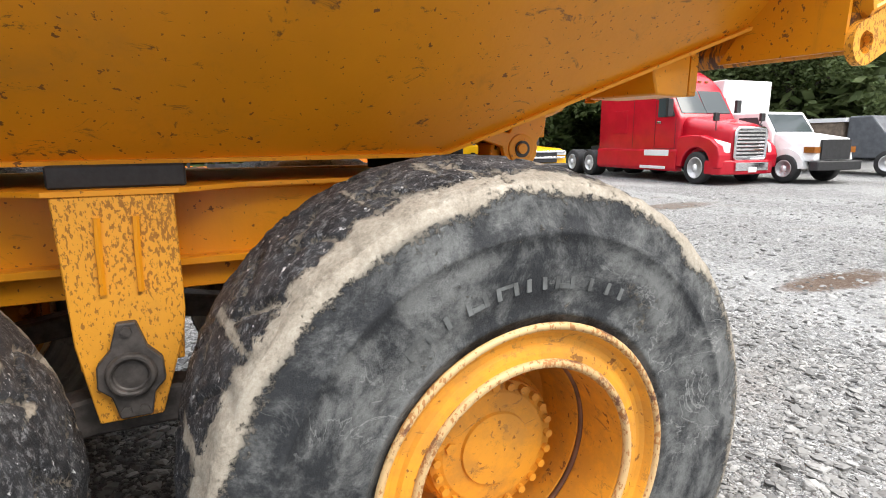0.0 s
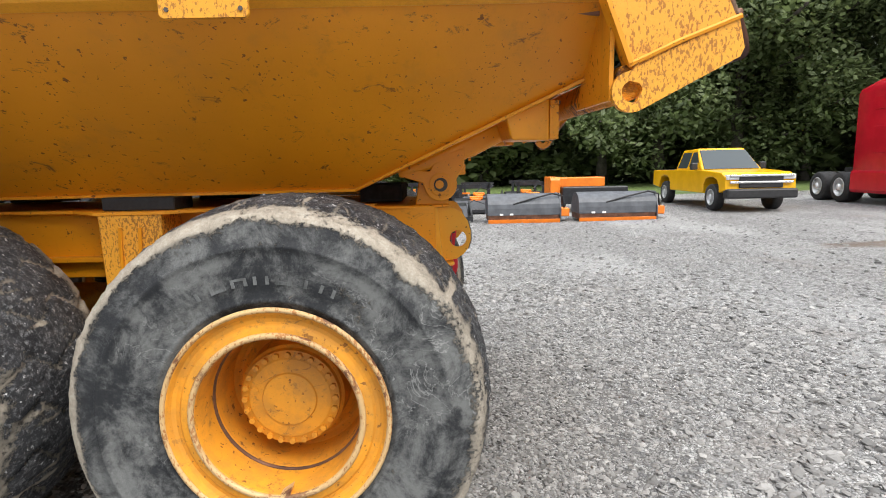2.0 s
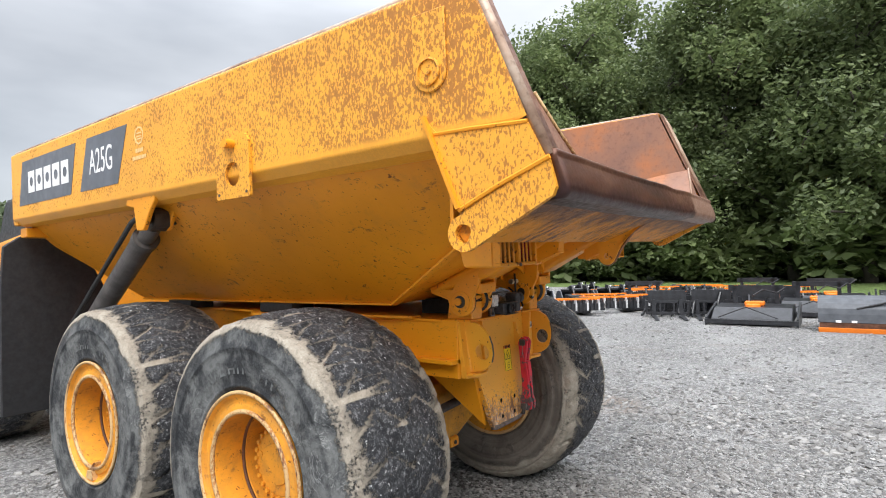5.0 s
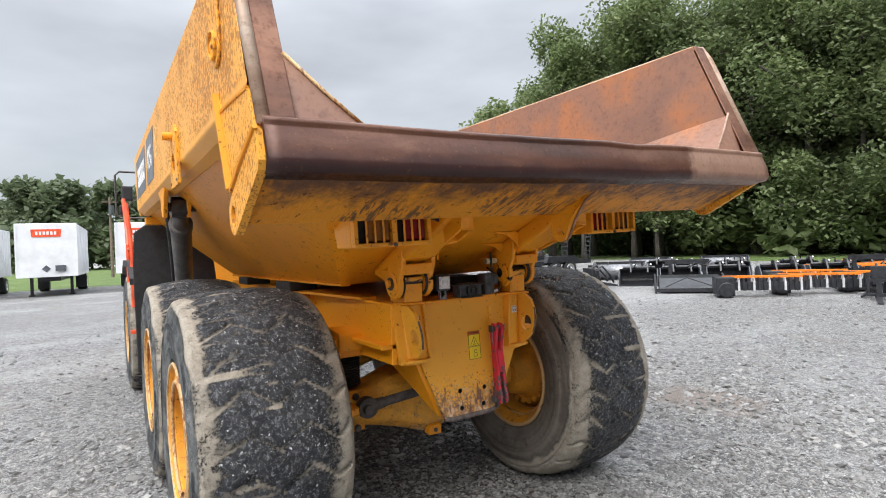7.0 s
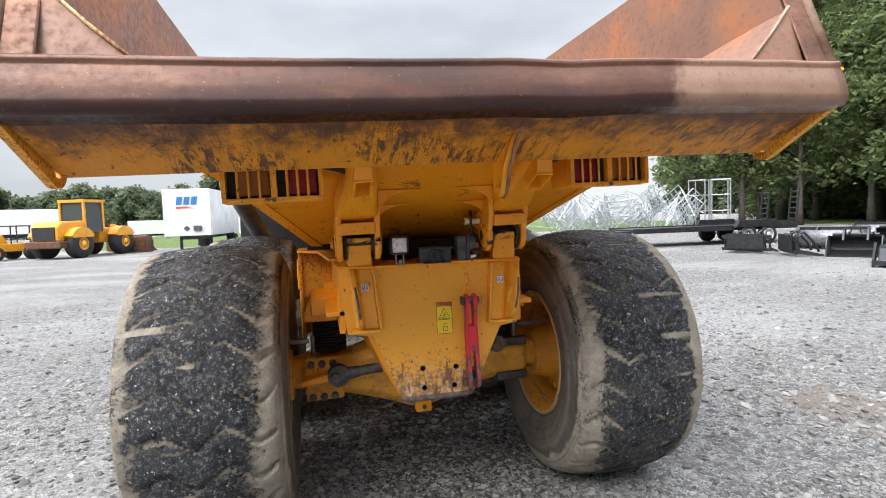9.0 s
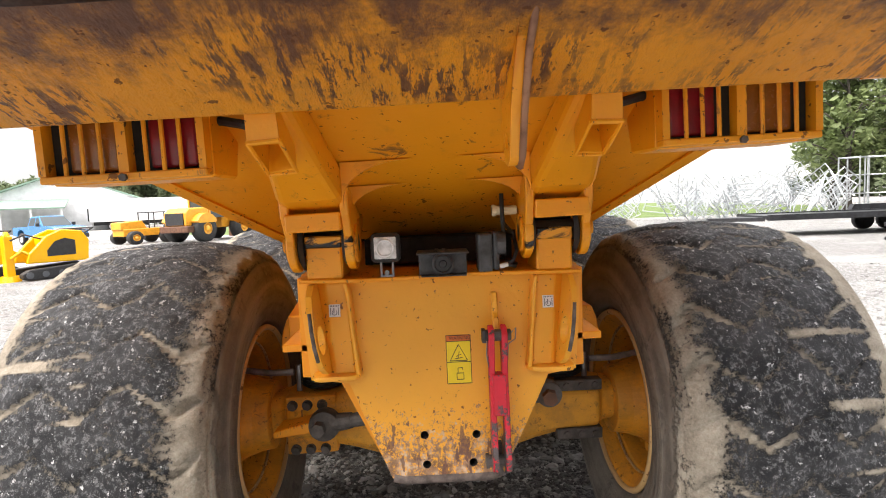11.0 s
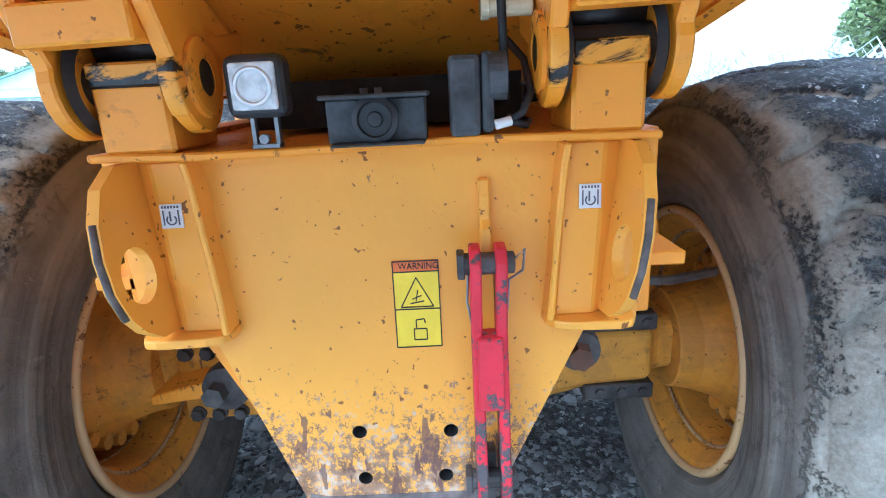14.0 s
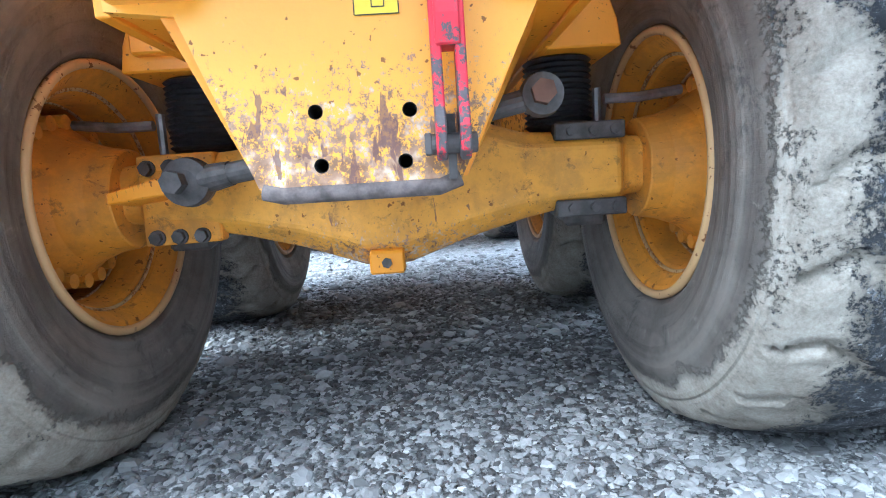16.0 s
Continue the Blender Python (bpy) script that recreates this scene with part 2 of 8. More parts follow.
def lip_steel():
    k = Nodes("worn_brown_lip_steel", 0.36, 0.3)
    f = k.noise(2.4, 7, 0.66, k.mapped((1.4, 0.4, 1.4)))
    col = k.ramp(f, (0.34, (0.055, 0.025, 0.018)), (0.50, (0.105, 0.043, 0.026)), (0.68, (0.215, 0.105, 0.064)))
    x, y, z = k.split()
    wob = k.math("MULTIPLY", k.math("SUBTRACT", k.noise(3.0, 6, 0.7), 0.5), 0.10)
    # shade on the down-facing lower half, put into the colour
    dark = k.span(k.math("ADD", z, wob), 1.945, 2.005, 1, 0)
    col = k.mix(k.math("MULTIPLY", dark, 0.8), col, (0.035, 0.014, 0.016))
    end = k.span(k.math("ADD", y, k.math("MULTIPLY", wob, 3.0)), 0.62, 0.70)
    col = k.mix(k.math("MULTIPLY", end, 0.75), col, k.mix(k.noise(12, 5), (0.26, 0.13, 0.085), (0.46, 0.30, 0.225)))
    fine = k.noise(40, 5, 0.75)
    col = k.mix(k.span(fine, 0.55, 0.72, 0, 0.55), col, (0.05, 0.022, 0.016))
    col = k.mix(k.span(k.noise(60, 6, 0.8), 0.62, 0.68, 0, 0.5), col, (0.50, 0.24, 0.06))
    return k.done(col, k.span(fine, 0.3, 0.7, 0.28, 0.55), fine, 0.3, 0.004)


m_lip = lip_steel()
m_post = rusty("brown_post_steel", (0.10, 0.045, 0.028), (0.19, 0.085, 0.05), (0.34, 0.17, 0.10), 0.45, 0.4)
m_pale_edge = rusty("pale_worn_edge", (0.20, 0.11, 0.07), (0.42, 0.29, 0.21), (0.55, 0.45, 0.37), 0.5, 0.2)
m_bed = rusty("rusty_bed_steel", (0.24, 0.135, 0.10), (0.31, 0.16, 0.105), (0.42, 0.175, 0.080), 0.50, 0.1)
m_black = plain("black_plastic", (0.022, 0.022, 0.024), 0.5)
m_rubber = plain("black_rubber", (0.018, 0.018, 0.02), 0.62, 0, 0.3, 14)
m_grease = plain("greasy_dark_steel", (0.05, 0.045, 0.042), 0.42, 0.4, 0.4, 18)
m_steel = plain("grey_steel", (0.24, 0.24, 0.25), 0.42, 0.75, 0.35, 14)
m_darksteel = plain("dark_cast_steel", (0.085, 0.075, 0.07), 0.6, 0.3, 0.4, 20)
m_ram = plain("grey_cylinder_paint", (0.10, 0.09, 0.085), 0.45, 0.3, 0.3, 7)
m_white = plain("white_paint", (0.80, 0.80, 0.80), 0.45, 0, 0.06, 3)
m_offwhite = plain("dirty_white_panel", (0.70, 0.71, 0.73), 0.5, 0, 0.10, 1.2)
m_red = plain("red_paint", (0.46, 0.008, 0.022), 0.22, 0, 0.10, 2, 0.02)


def red_bar():
    k = Nodes("red_bar_paint", 0.45)
    tone = k.mix(k.span(k.noise(8, 4), 0.35, 0.7), (0.66, 0.020, 0.045), (0.50, 0.016, 0.032))
    bare = k.mix(k.noise(60, 4), (0.035, 0.030, 0.032), (0.13, 0.11, 0.11))
    wear = k.math("ADD", k.noise(26, 6, 0.75), k.span(k.split()[2], 0.76, 1.02, 0.13, 0.0))
    return k.done(k.mix(k.span(wear, 0.555, 0.60), tone, bare), 0.5, k.noise(60, 3), 0.2, 0.003)


m_redbar = red_bar()

m_rail = plain("orange_red_rail", (0.75, 0.09, 0.03), 0.4)
m_orange = plain("orange_paint", (0.80, 0.20, 0.015), 0.42, 0, 0.12, 5)
m_truckyel = plain("taxi_yellow_paint", (0.80, 0.42, 0.008), 0.22, 0, 0.06, 2, 0.02)
m_plantyel = plain("plant_yellow_paint", (0.72, 0.33, 0.030), 0.4, 0, 0.12, 4)
m_blue = plain("blue_paint", (0.04, 0.19, 0.42), 0.25, 0, 0.08, 2, 0.02)
m_grey = plain("dark_grey_steel", (0.085, 0.092, 0.105), 0.55, 0.1, 0.2, 4)
m_impl = plain("black_implement_paint", (0.025, 0.026, 0.03), 0.38, 0.1, 0.4, 8)
m_chrome = plain("chrome", (0.70, 0.70, 0.72), 0.16, 1.0, 0.08, 6, 0.02)
m_alloy = plain("alloy", (0.72, 0.72, 0.73), 0.34, 0.45, 0.10, 8)
m_amber = plain("amber_lens", (0.26, 0.085, 0.01), 0.25, 0, 0.15, 30)
m_redlens = plain("red_lens", (0.20, 0.006, 0.012), 0.22, 0, 0.15, 30)
m_lensglass = plain("lamp_glass", (0.62, 0.63, 0.64), 0.12, 0, 0.25, 45)
m_sticker = plain("faded_sticker", (0.80, 0.55, 0.24), 0.5, 0, 0.12, 30)
m_decal = plain("grey_decal", (0.11, 0.12, 0.14), 0.4, 0, 0.15, 5)
m_ink = plain("black_print", (0.012, 0.012, 0.012), 0.5)
m_labyel = plain("yellow_label", (0.85, 0.62, 0.02), 0.4, 0, 0.05, 20)
m_laborange = plain("orange_label", (0.72, 0.16, 0.02), 0.4, 0, 0.05, 20)
m_cream = plain("cream_plastic", (0.66, 0.58, 0.38), 0.5, 0, 0.12, 20)
m_alarm = plain("dull_grey_black_plastic", (0.052, 0.054, 0.058), 0.6, 0, 0.5, 24)
m_green = plain("green_roof_metal", (0.20, 0.30, 0.24), 0.5, 0.1, 0.10, 1)
m_galv = plain("galvanised_tube", (0.46, 0.49, 0.51), 0.38, 0.55, 0.15, 5)


def greasy_paint():
    k = Nodes("grease_smeared_yellow_paint", 0.4)
    smear = k.span(k.noise(16, 6, 0.7, k.mapped((1, 0.5, 1.2)), 0.6), 0.46, 0.54)
    return k.done(k.mix(smear, (0.80, 0.34, 0.02), (0.014, 0.011, 0.009)), k.span(smear, 0, 1, 0.45, 0.25), k.noise(50, 4), 0.3, 0.004)


m_greasy = greasy_paint()
# near-black for seams, and for shade painted into holes and recesses
m_dark = plain("seam_and_shade_black", (0.012, 0.011, 0.010), 0.9)
m_rustbrown = plain("rusty_brown_steel", (0.13, 0.06, 0.035), 0.7, 0.1, 0.4, 8)
m_timber = plain("weathered_timber", (0.17, 0.13, 0.10), 0.8, 0, 0.3, 6)


def window_glass():
    k = Nodes("vehicle_glass", 0.06)
    k.b.inputs["Specular IOR Level"].default_value = 0.35
    return k.done((0.05, 0.062, 0.066), 0.05)


m_glass = window_glass()


def tyre_rubber(name):
    """Worn rubber with pale dried mud on the shoulders and in the grooves, ringed sidewalls."""
    k = Nodes(name, 0.7, 0.0, 0.22)
    rub = k.mix(k.span(k.noise(6, 6, 0.7), 0.3, 0.7), (0.014, 0.015, 0.018), (0.055, 0.057, 0.063))
    chips = k.span(k.noise(48, 7, 0.88), 0.525, 0.585)
    rub = k.mix(k.math("MULTIPLY", chips, 0.8), rub, (0.23, 0.235, 0.245))
    white = k.span(k.noise(44, 4, 0.65), 0.635, 0.665)
    rub = k.mix(white, rub, (0.58, 0.59, 0.60))
    a = k.attr("mud")
    coarse = k.math("MULTIPLY", k.math("SUBTRACT", k.noise(5.5, 9, 0.8), 0.5), 2.3)
    grit = k.math("MULTIPLY", k.math("SUBTRACT", k.noise(75, 6, 0.8), 0.5), 2.0)
    mask = k.span(k.math("ADD", a, k.math("ADD", coarse, grit)), 0.36, 0.62)
    mud = k.ramp(k.math("ADD", k.math("MULTIPLY", k.noise(13, 6, 0.7), 0.5), k.math("MULTIPLY", k.noise(110, 5, 0.8), 0.5)), (0.34, (0.20, 0.172, 0.140)), (0.49, (0.345, 0.305, 0.25)), (0.64, (0.47, 0.43, 0.365)))
    mud = k.mix(k.span(a, 0.45, 0.80), k.mix(k.noise(40, 6, 0.7), (0.13, 0.118, 0.10), (0.29, 0.262, 0.222)), mud)
    # rings that follow the tyre's turn
    x, y, z = k.split()
    r = k.math("SQRT", k.math("ADD", k.math("MULTIPLY", x, x), k.math("MULTIPLY", z, z)))
    ring = k.n.new("ShaderNodeTexNoise")
    ring.noise_dimensions = "1D"
    ring.inputs["Detail"].default_value = 3
    ring.inputs["Scale"].default_value = 24.0
    k.l.new(r, ring.inputs["W"])
    rings = ring.outputs["Fac"]
    flank = k.attr("side")
    inner = k.span(flank, 0.9, 1.2)
    outer = k.math("MULTIPLY", k.span(flank, 0.3, 0.6), k.math("SUBTRACT", 1.0, inner))
    cloud = k.math("ADD", k.math("MULTIPLY", k.noise(3.0, 8, 0.7), 0.72), k.math("MULTIPLY", rings, 0.28))
    wall_in = k.mix(k.span(cloud, 0.36, 0.62), (0.105, 0.090, 0.077), (0.215, 0.19, 0.162))
    wall_in = k.mix(k.span(k.noise(26, 5, 0.8), 0.64, 0.72, 0, 0.4), wall_in, (0.33, 0.31, 0.285))
    scuffed = k.noise(9, 9, 0.8, None, 0.5)
    wall_in = k.mix(k.span(scuffed, 0.54, 0.64, 0, 0.6), wall_in, (0.045, 0.041, 0.038))
    wall_in = k.mix(k.span(k.noise(15, 8, 0.82, None, 0.4), 0.58, 0.66, 0, 0.55), wall_in, (0.30, 0.275, 0.24))
    col = k.mix(inner, rub, wall_in)
    film = k.math("ADD", k.math("MULTIPLY", k.noise(5.0, 10, 0.80, None, 0.3), 0.92), k.math("MULTIPLY", rings, 0.08))
    dry = k.mix(k.span(film, 0.41, 0.62), (0.022, 0.024, 0.027), (0.165, 0.17, 0.168))
    vein = k.span(k.math("ABSOLUTE", k.math("SUBTRACT", k.noise(7, 5, 0.6, None, 0.6), 0.5)), 0.0, 0.011, 1, 0)
    dry = k.mix(k.math("MULTIPLY", vein, k.span(k.noise(2.6, 4), 0.46, 0.62, 0, 0.75)), dry, (0.30, 0.305, 0.30))
    dry = k.mix(k.span(k.noise(11, 9, 0.85, None, 0.4), 0.60, 0.70, 0, 0.55), dry, (0.32, 0.32, 0.31))
    col = k.mix(k.math("MULTIPLY", outer, 0.95), col, dry)
    col = k.mix(mask, col, mud)
    plainer = k.math("SUBTRACT", 1.0, k.math("MULTIPLY", k.span(flank, 0.4, 0.7), 0.55))
    height = k.math("ADD", k.math("MULTIPLY", k.noise(40, 7, 0.8), plainer), k.math("MULTIPLY", mask, 0.6))
    height = k.math("ADD", height, k.math("MULTIPLY", k.math("MULTIPLY", rings, inner), 0.9))
    return k.done(col, k.span(mask, 0, 1, 0.55, 0.92), height, 0.9, 0.012)


m_tyre = tyre_rubber("worn_muddy_rubber")
m_mark = plain("grey_rubber_mark", (0.10, 0.105, 0.105), 0.7, 0, 0.5, 18)
m_smalltyre = plain("road_tyre_rubber", (0.022, 0.022, 0.023), 0.75, 0, 0.3, 10)


def gravel_ground():
    k = Nodes("crushed_stone_ground", 0.85)
    warp = k.n.new("ShaderNodeVectorMath")
    warp.operation = "ADD"
    k.l.new(k.co, warp.inputs[0])
    wob = k.n.new("ShaderNodeTexNoise")
    wob.inputs["Scale"].default_value = 9.0
    k.l.new(k.co, wob.inputs["Vector"])
    sc = k.n.new("ShaderNodeVectorMath")
    sc.operation = "SCALE"
    sc.inputs["Scale"].default_value = 0.10
    k.l.new(wob.outputs["Color"], sc.inputs[0])
    k.l.new(sc.outputs["Vector"], warp.inputs[1])
    v = warp.outputs["Vector"]
    stone = k.cells(46, "F1", v, "Color")
    sep = k.n.new("ShaderNodeSeparateColor")
    k.l.new(stone, sep.inputs["Color"])
    col = k.ramp(sep.outputs[0], (0.0, (0.15, 0.147, 0.144)), (0.4, (0.31, 0.305, 0.298)), (0.75, (0.42, 0.415, 0.405)), (1.0, (0.52, 0.515, 0.50)))
    fine = k.cells(90, "F1", v, "Color")
    sepf = k.n.new("ShaderNodeSeparateColor")
    k.l.new(fine, sepf.inputs["Color"])
    fcol = k.ramp(sepf.outputs[1], (0.0, (0.16, 0.157, 0.153)), (0.6, (0.38, 0.374, 0.366)), (1.0, (0.56, 0.555, 0.54)))
    pick = k.span(k.noise(5.5, 5, 0.7), 0.44, 0.56)
    col = k.mix(pick, fcol, col)
    slab = k.cells(27, "F1", v, "Color")
    seps = k.n.new("ShaderNodeSeparateColor")
    k.l.new(slab, seps.inputs["Color"])
    col = k.mix(k.span(seps.outputs[0], 0.74, 0.78, 0, 0.35), col, (0.62, 0.62, 0.61))
    col = k.mix(k.span(seps.outputs[1], 0.74, 0.78, 0, 0.7), col, (0.12, 0.12, 0.125))
    gap = k.span(k.cells(46, "DISTANCE_TO_EDGE", v), 0.0, 0.12, 1, 0)
    col = k.mix(k.math("MULTIPLY", gap, 0.75), col, (0.045, 0.043, 0.042))
    big = k.noise(0.33, 6, 0.62, k.mapped((1, 0.45, 1)))
    col = k.mix(k.span(big, 0.44, 0.66, 0, 0.35), col, (0.62, 0.62, 0.615))
    damp = k.span(k.noise(0.55, 5, 0.6, k.mapped((1.0, 1.6, 1.0))), 0.56, 0.72, 0, 0.5)
    col = k.mix(damp, col, (0.26, 0.225, 0.20))
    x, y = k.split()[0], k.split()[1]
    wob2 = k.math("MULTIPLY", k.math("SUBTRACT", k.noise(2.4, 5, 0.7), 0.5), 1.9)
    # second patch paints the shade under the truck into the ground colour
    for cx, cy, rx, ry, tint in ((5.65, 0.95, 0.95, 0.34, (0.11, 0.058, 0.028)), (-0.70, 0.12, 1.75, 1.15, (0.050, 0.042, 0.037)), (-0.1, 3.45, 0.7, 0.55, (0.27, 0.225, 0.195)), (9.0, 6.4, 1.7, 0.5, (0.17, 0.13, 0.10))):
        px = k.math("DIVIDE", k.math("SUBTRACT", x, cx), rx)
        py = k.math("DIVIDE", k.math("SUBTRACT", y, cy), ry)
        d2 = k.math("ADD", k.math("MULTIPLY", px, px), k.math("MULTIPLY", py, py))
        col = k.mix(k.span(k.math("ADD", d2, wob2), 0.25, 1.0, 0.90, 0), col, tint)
    flat = k.span(k.cells(46, "DISTANCE_TO_EDGE", v), 0.0, 0.10, 0, 0.45)
    flat2 = k.span(k.cells(90, "DISTANCE_TO_EDGE", v), 0.0, 0.12, 0, 0.22)
    h = k.math("ADD", k.math("MULTIPLY", flat, k.math("ADD", sep.outputs[1], 0.35)), k.math("MULTIPLY", flat2, k.math("ADD", sepf.outputs[0], 0.3)))
    h = k.math("ADD", h, k.math("MULTIPLY", k.noise(55, 5, 0.75), 0.22))
    return k.done(col, k.span(sep.outputs[2], 0, 1, 0.6, 0.95), h, 0.9, 0.03)


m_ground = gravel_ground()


def stone_mat():
    k = Nodes("loose_stone", 0.8)
    col = k.ramp(k.island(), (0.0, (0.10, 0.098, 0.096)), (0.4, (0.185, 0.181, 0.175)), (0.8, (0.265, 0.260, 0.250)), (1.0, (0.36, 0.353, 0.338)))
    col = k.mix(k.span(k.noise(40, 4), 0.45, 0.7, 0, 0.4), col, (0.16, 0.15, 0.14))
    return k.done(col, 0.8, k.noise(90, 4), 0.4, 0.004)


m_stone = stone_mat()
# stones coloured near-black to carry the shade under the truck
m_shadestone = plain("shade_dark_stone", (0.058, 0.054, 0.052), 0.55, 0, 0.5, 30, 0.4)


def grass_mat():
    k = Nodes("mown_grass", 0.9)
    f = k.noise(0.5, 6, 0.7)
    col = k.ramp(f, (0.3, (0.06, 0.10, 0.022)), (0.6, (0.11, 0.16, 0.04)), (0.8, (0.20, 0.20, 0.08)))
    return k.done(col, 0.9, k.noise(30, 5, 0.8), 0.6, 0.05)


m_grass = grass_mat()


def leaf_mat(name, a, b):
    k = Nodes(name, 0.62)
    col = k.mix(k.island(), a, b)
    col = k.mix(k.span(k.noise(0.45, 3), 0.35, 0.7, 0, 0.55), col, tuple(v * 0.75 for v in a))
    m = k.done(col, 0.6)
    tr = k.n.new("ShaderNodeBsdfTranslucent")
    k.l.new(col, tr.inputs["Color"])
    mx = k.n.new("ShaderNodeMixShader")
    mx.inputs[0].default_value = 0.5
    k.l.new(k.b.outputs["BSDF"], mx.inputs[1])
    k.l.new(tr.outputs["BSDF"], mx.inputs[2])
    k.l.new(mx.outputs["Shader"], k.out.inputs["Surface"])
    return m


m_leaf = leaf_mat("dark_green_leaves", (0.095, 0.130, 0.052), (0.235, 0.29, 0.125))
m_leaf2 = leaf_mat("mid_green_leaves", (0.115, 0.158, 0.060), (0.28, 0.34, 0.145))
m_farleaf = leaf_mat("far_green_leaves", (0.12, 0.155, 0.085), (0.20, 0.245, 0.135))
m_bark = plain("grey_bark", (0.075, 0.064, 0.054), 0.9, 0, 0.35, 5, 0.6)

# ---- building tools ----
def obj(name, bm, material, smooth=False):
    me = bpy.data.meshes.new(name)
    bm.to_mesh(me)
    bm.free()
    me.materials.append(material)
    if smooth:
        me.shade_smooth()
    return new(name, me)


def part(name, bm, material, parent, label="", smooth=False):
    """Links a bmesh as one mesh object under a thing or a part; the mesh is in the world's or the thing's own axes."""
    ob = obj(name, bm, material, smooth)
    ob.parent = parent
    if label:
        ob["label"] = label
    return ob


def thing(name, label, category, group="", kind="", at=None):
    e = new(name)
    e.empty_display_size = 0.1
    if at is not None:
        e.matrix_basis = at
    return tagged(e, label, category, group, kind)


def bev(bm, w=0.004, seg=1, angle=30):
    es = [e for e in bm.edges if len(e.link_faces) == 2 and e.calc_face_angle(0) > radians(angle)]
    if es:
        bmesh.ops.bevel(bm, geom=es, offset=w, segments=seg, profile=0.5, affect="EDGES", clamp_overlap=True)
    return bm


def box(bm, x0, x1, y0, y1, z0, z1, m=None):
    vs = [bm.verts.new((x, y, z)) for x in (x0, x1) for y in (y0, y1) for z in (z0, z1)]
    for f in ((0, 1, 3, 2), (4, 6, 7, 5), (0, 4, 5, 1), (2, 3, 7, 6), (0, 2, 6, 4), (1, 5, 7, 3)):
        bm.faces.new([vs[i] for i in f])
    if m is not None:
        bmesh.ops.transform(bm, matrix=m, verts=vs)
    bmesh.ops.recalc_face_normals(bm, faces=list({f for v in vs for f in v.link_faces}))
    return vs


def prism(bm, pts, axis, a, b):
    """A flat outline drawn in the two other axes (x before y before z) and pushed from a to b along axis."""
    i = "xyz".index(axis)
    rows = []
    for v in (a, b):
        rows.append([bm.verts.new((*p[:i], v, *p[i:])) for p in pts])
    n = len(pts)
    fs = [bm.faces.new(rows[0][::-1]), bm.faces.new(rows[1])]
    fs += [bm.faces.new((rows[0][k], rows[0][(k + 1) % n], rows[1][(k + 1) % n], rows[1][k])) for k in range(n)]
    bmesh.ops.recalc_face_normals(bm, faces=fs)
    return rows[0] + rows[1]


def hull(bm, rows, cap=True):
    """Skins a chain of outlines that have the same number of points."""
    vs = [[bm.verts.new(p) for p in r] for r in rows]
    n = len(rows[0])
    fs = []
    for r, s in zip(vs, vs[1:]):
        fs += [bm.faces.new((r[k], r[(k + 1) % n], s[(k + 1) % n], s[k])) for k in range(n)]
    if cap:
        fs += [bm.faces.new(vs[0][::-1]), bm.faces.new(vs[-1])]
    bmesh.ops.recalc_face_normals(bm, faces=fs)
    return [v for r in vs for v in r]


def cyl(bm, p, q, r, r2=None, seg=20, cap=True):
    p, q = Vector(p), Vector(q)
    r2 = r if r2 is None else r2
    w = (q - p).normalized()
    u = w.orthogonal().normalized()
    v = w.cross(u)
    rows = [[o + (u * math.cos(2 * math.pi * k / seg) + v * math.sin(2 * math.pi * k / seg)) * rad for k in range(seg)] for o, rad in ((p, r), (q, r2))]
    return hull(bm, rows, cap)


def pipe(bm, pts, r, seg=8):
    pts = [Vector(p) for p in pts]
    rows = []
    u = None
    for i, p in enumerate(pts):
        w = (pts[min(i + 1, len(pts) - 1)] - pts[max(i - 1, 0)]).normalized()
        u = w.orthogonal().normalized() if u is None else (u - w * u.dot(w)).normalized()
        v = w.cross(u)
        rows.append([p + (u * math.cos(2 * math.pi * k / seg) + v * math.sin(2 * math.pi * k / seg)) * r for k in range(seg)])
    return hull(bm, rows)


def lathe(bm, profile, seg=48, closed=False, centre=(0, 0, 0)):
    """Turns (radius, y) points about the y axis through centre."""
    cx, cy, cz = centre
    rows = []
    for r, y in profile:
        rows.append([bm.verts.new((cx + r * math.cos(2 * math.pi * k / seg), cy + y, cz + r * math.sin(2 * math.pi * k / seg))) for k in range(seg)])
    if closed:
        rows.append(rows[0])
    fs = []
    for a, b in zip(rows, rows[1:]):
        fs += [bm.faces.new((a[k], a[(k + 1) % seg], b[(k + 1) % seg], b[k])) for k in range(seg)]
    if not closed:
        fs.append(bm.faces.new(rows[0]))
        fs.append(bm.faces.new(rows[-1][::-1]))
    bmesh.ops.recalc_face_normals(bm, faces=fs)


def B():
    return bmesh.new()


def bolt(bm, p, d, r=0.014, h=0.012):
    p, d = Vector(p), Vector(d)
    cyl(bm, p, p + d * h, r, r, 6)


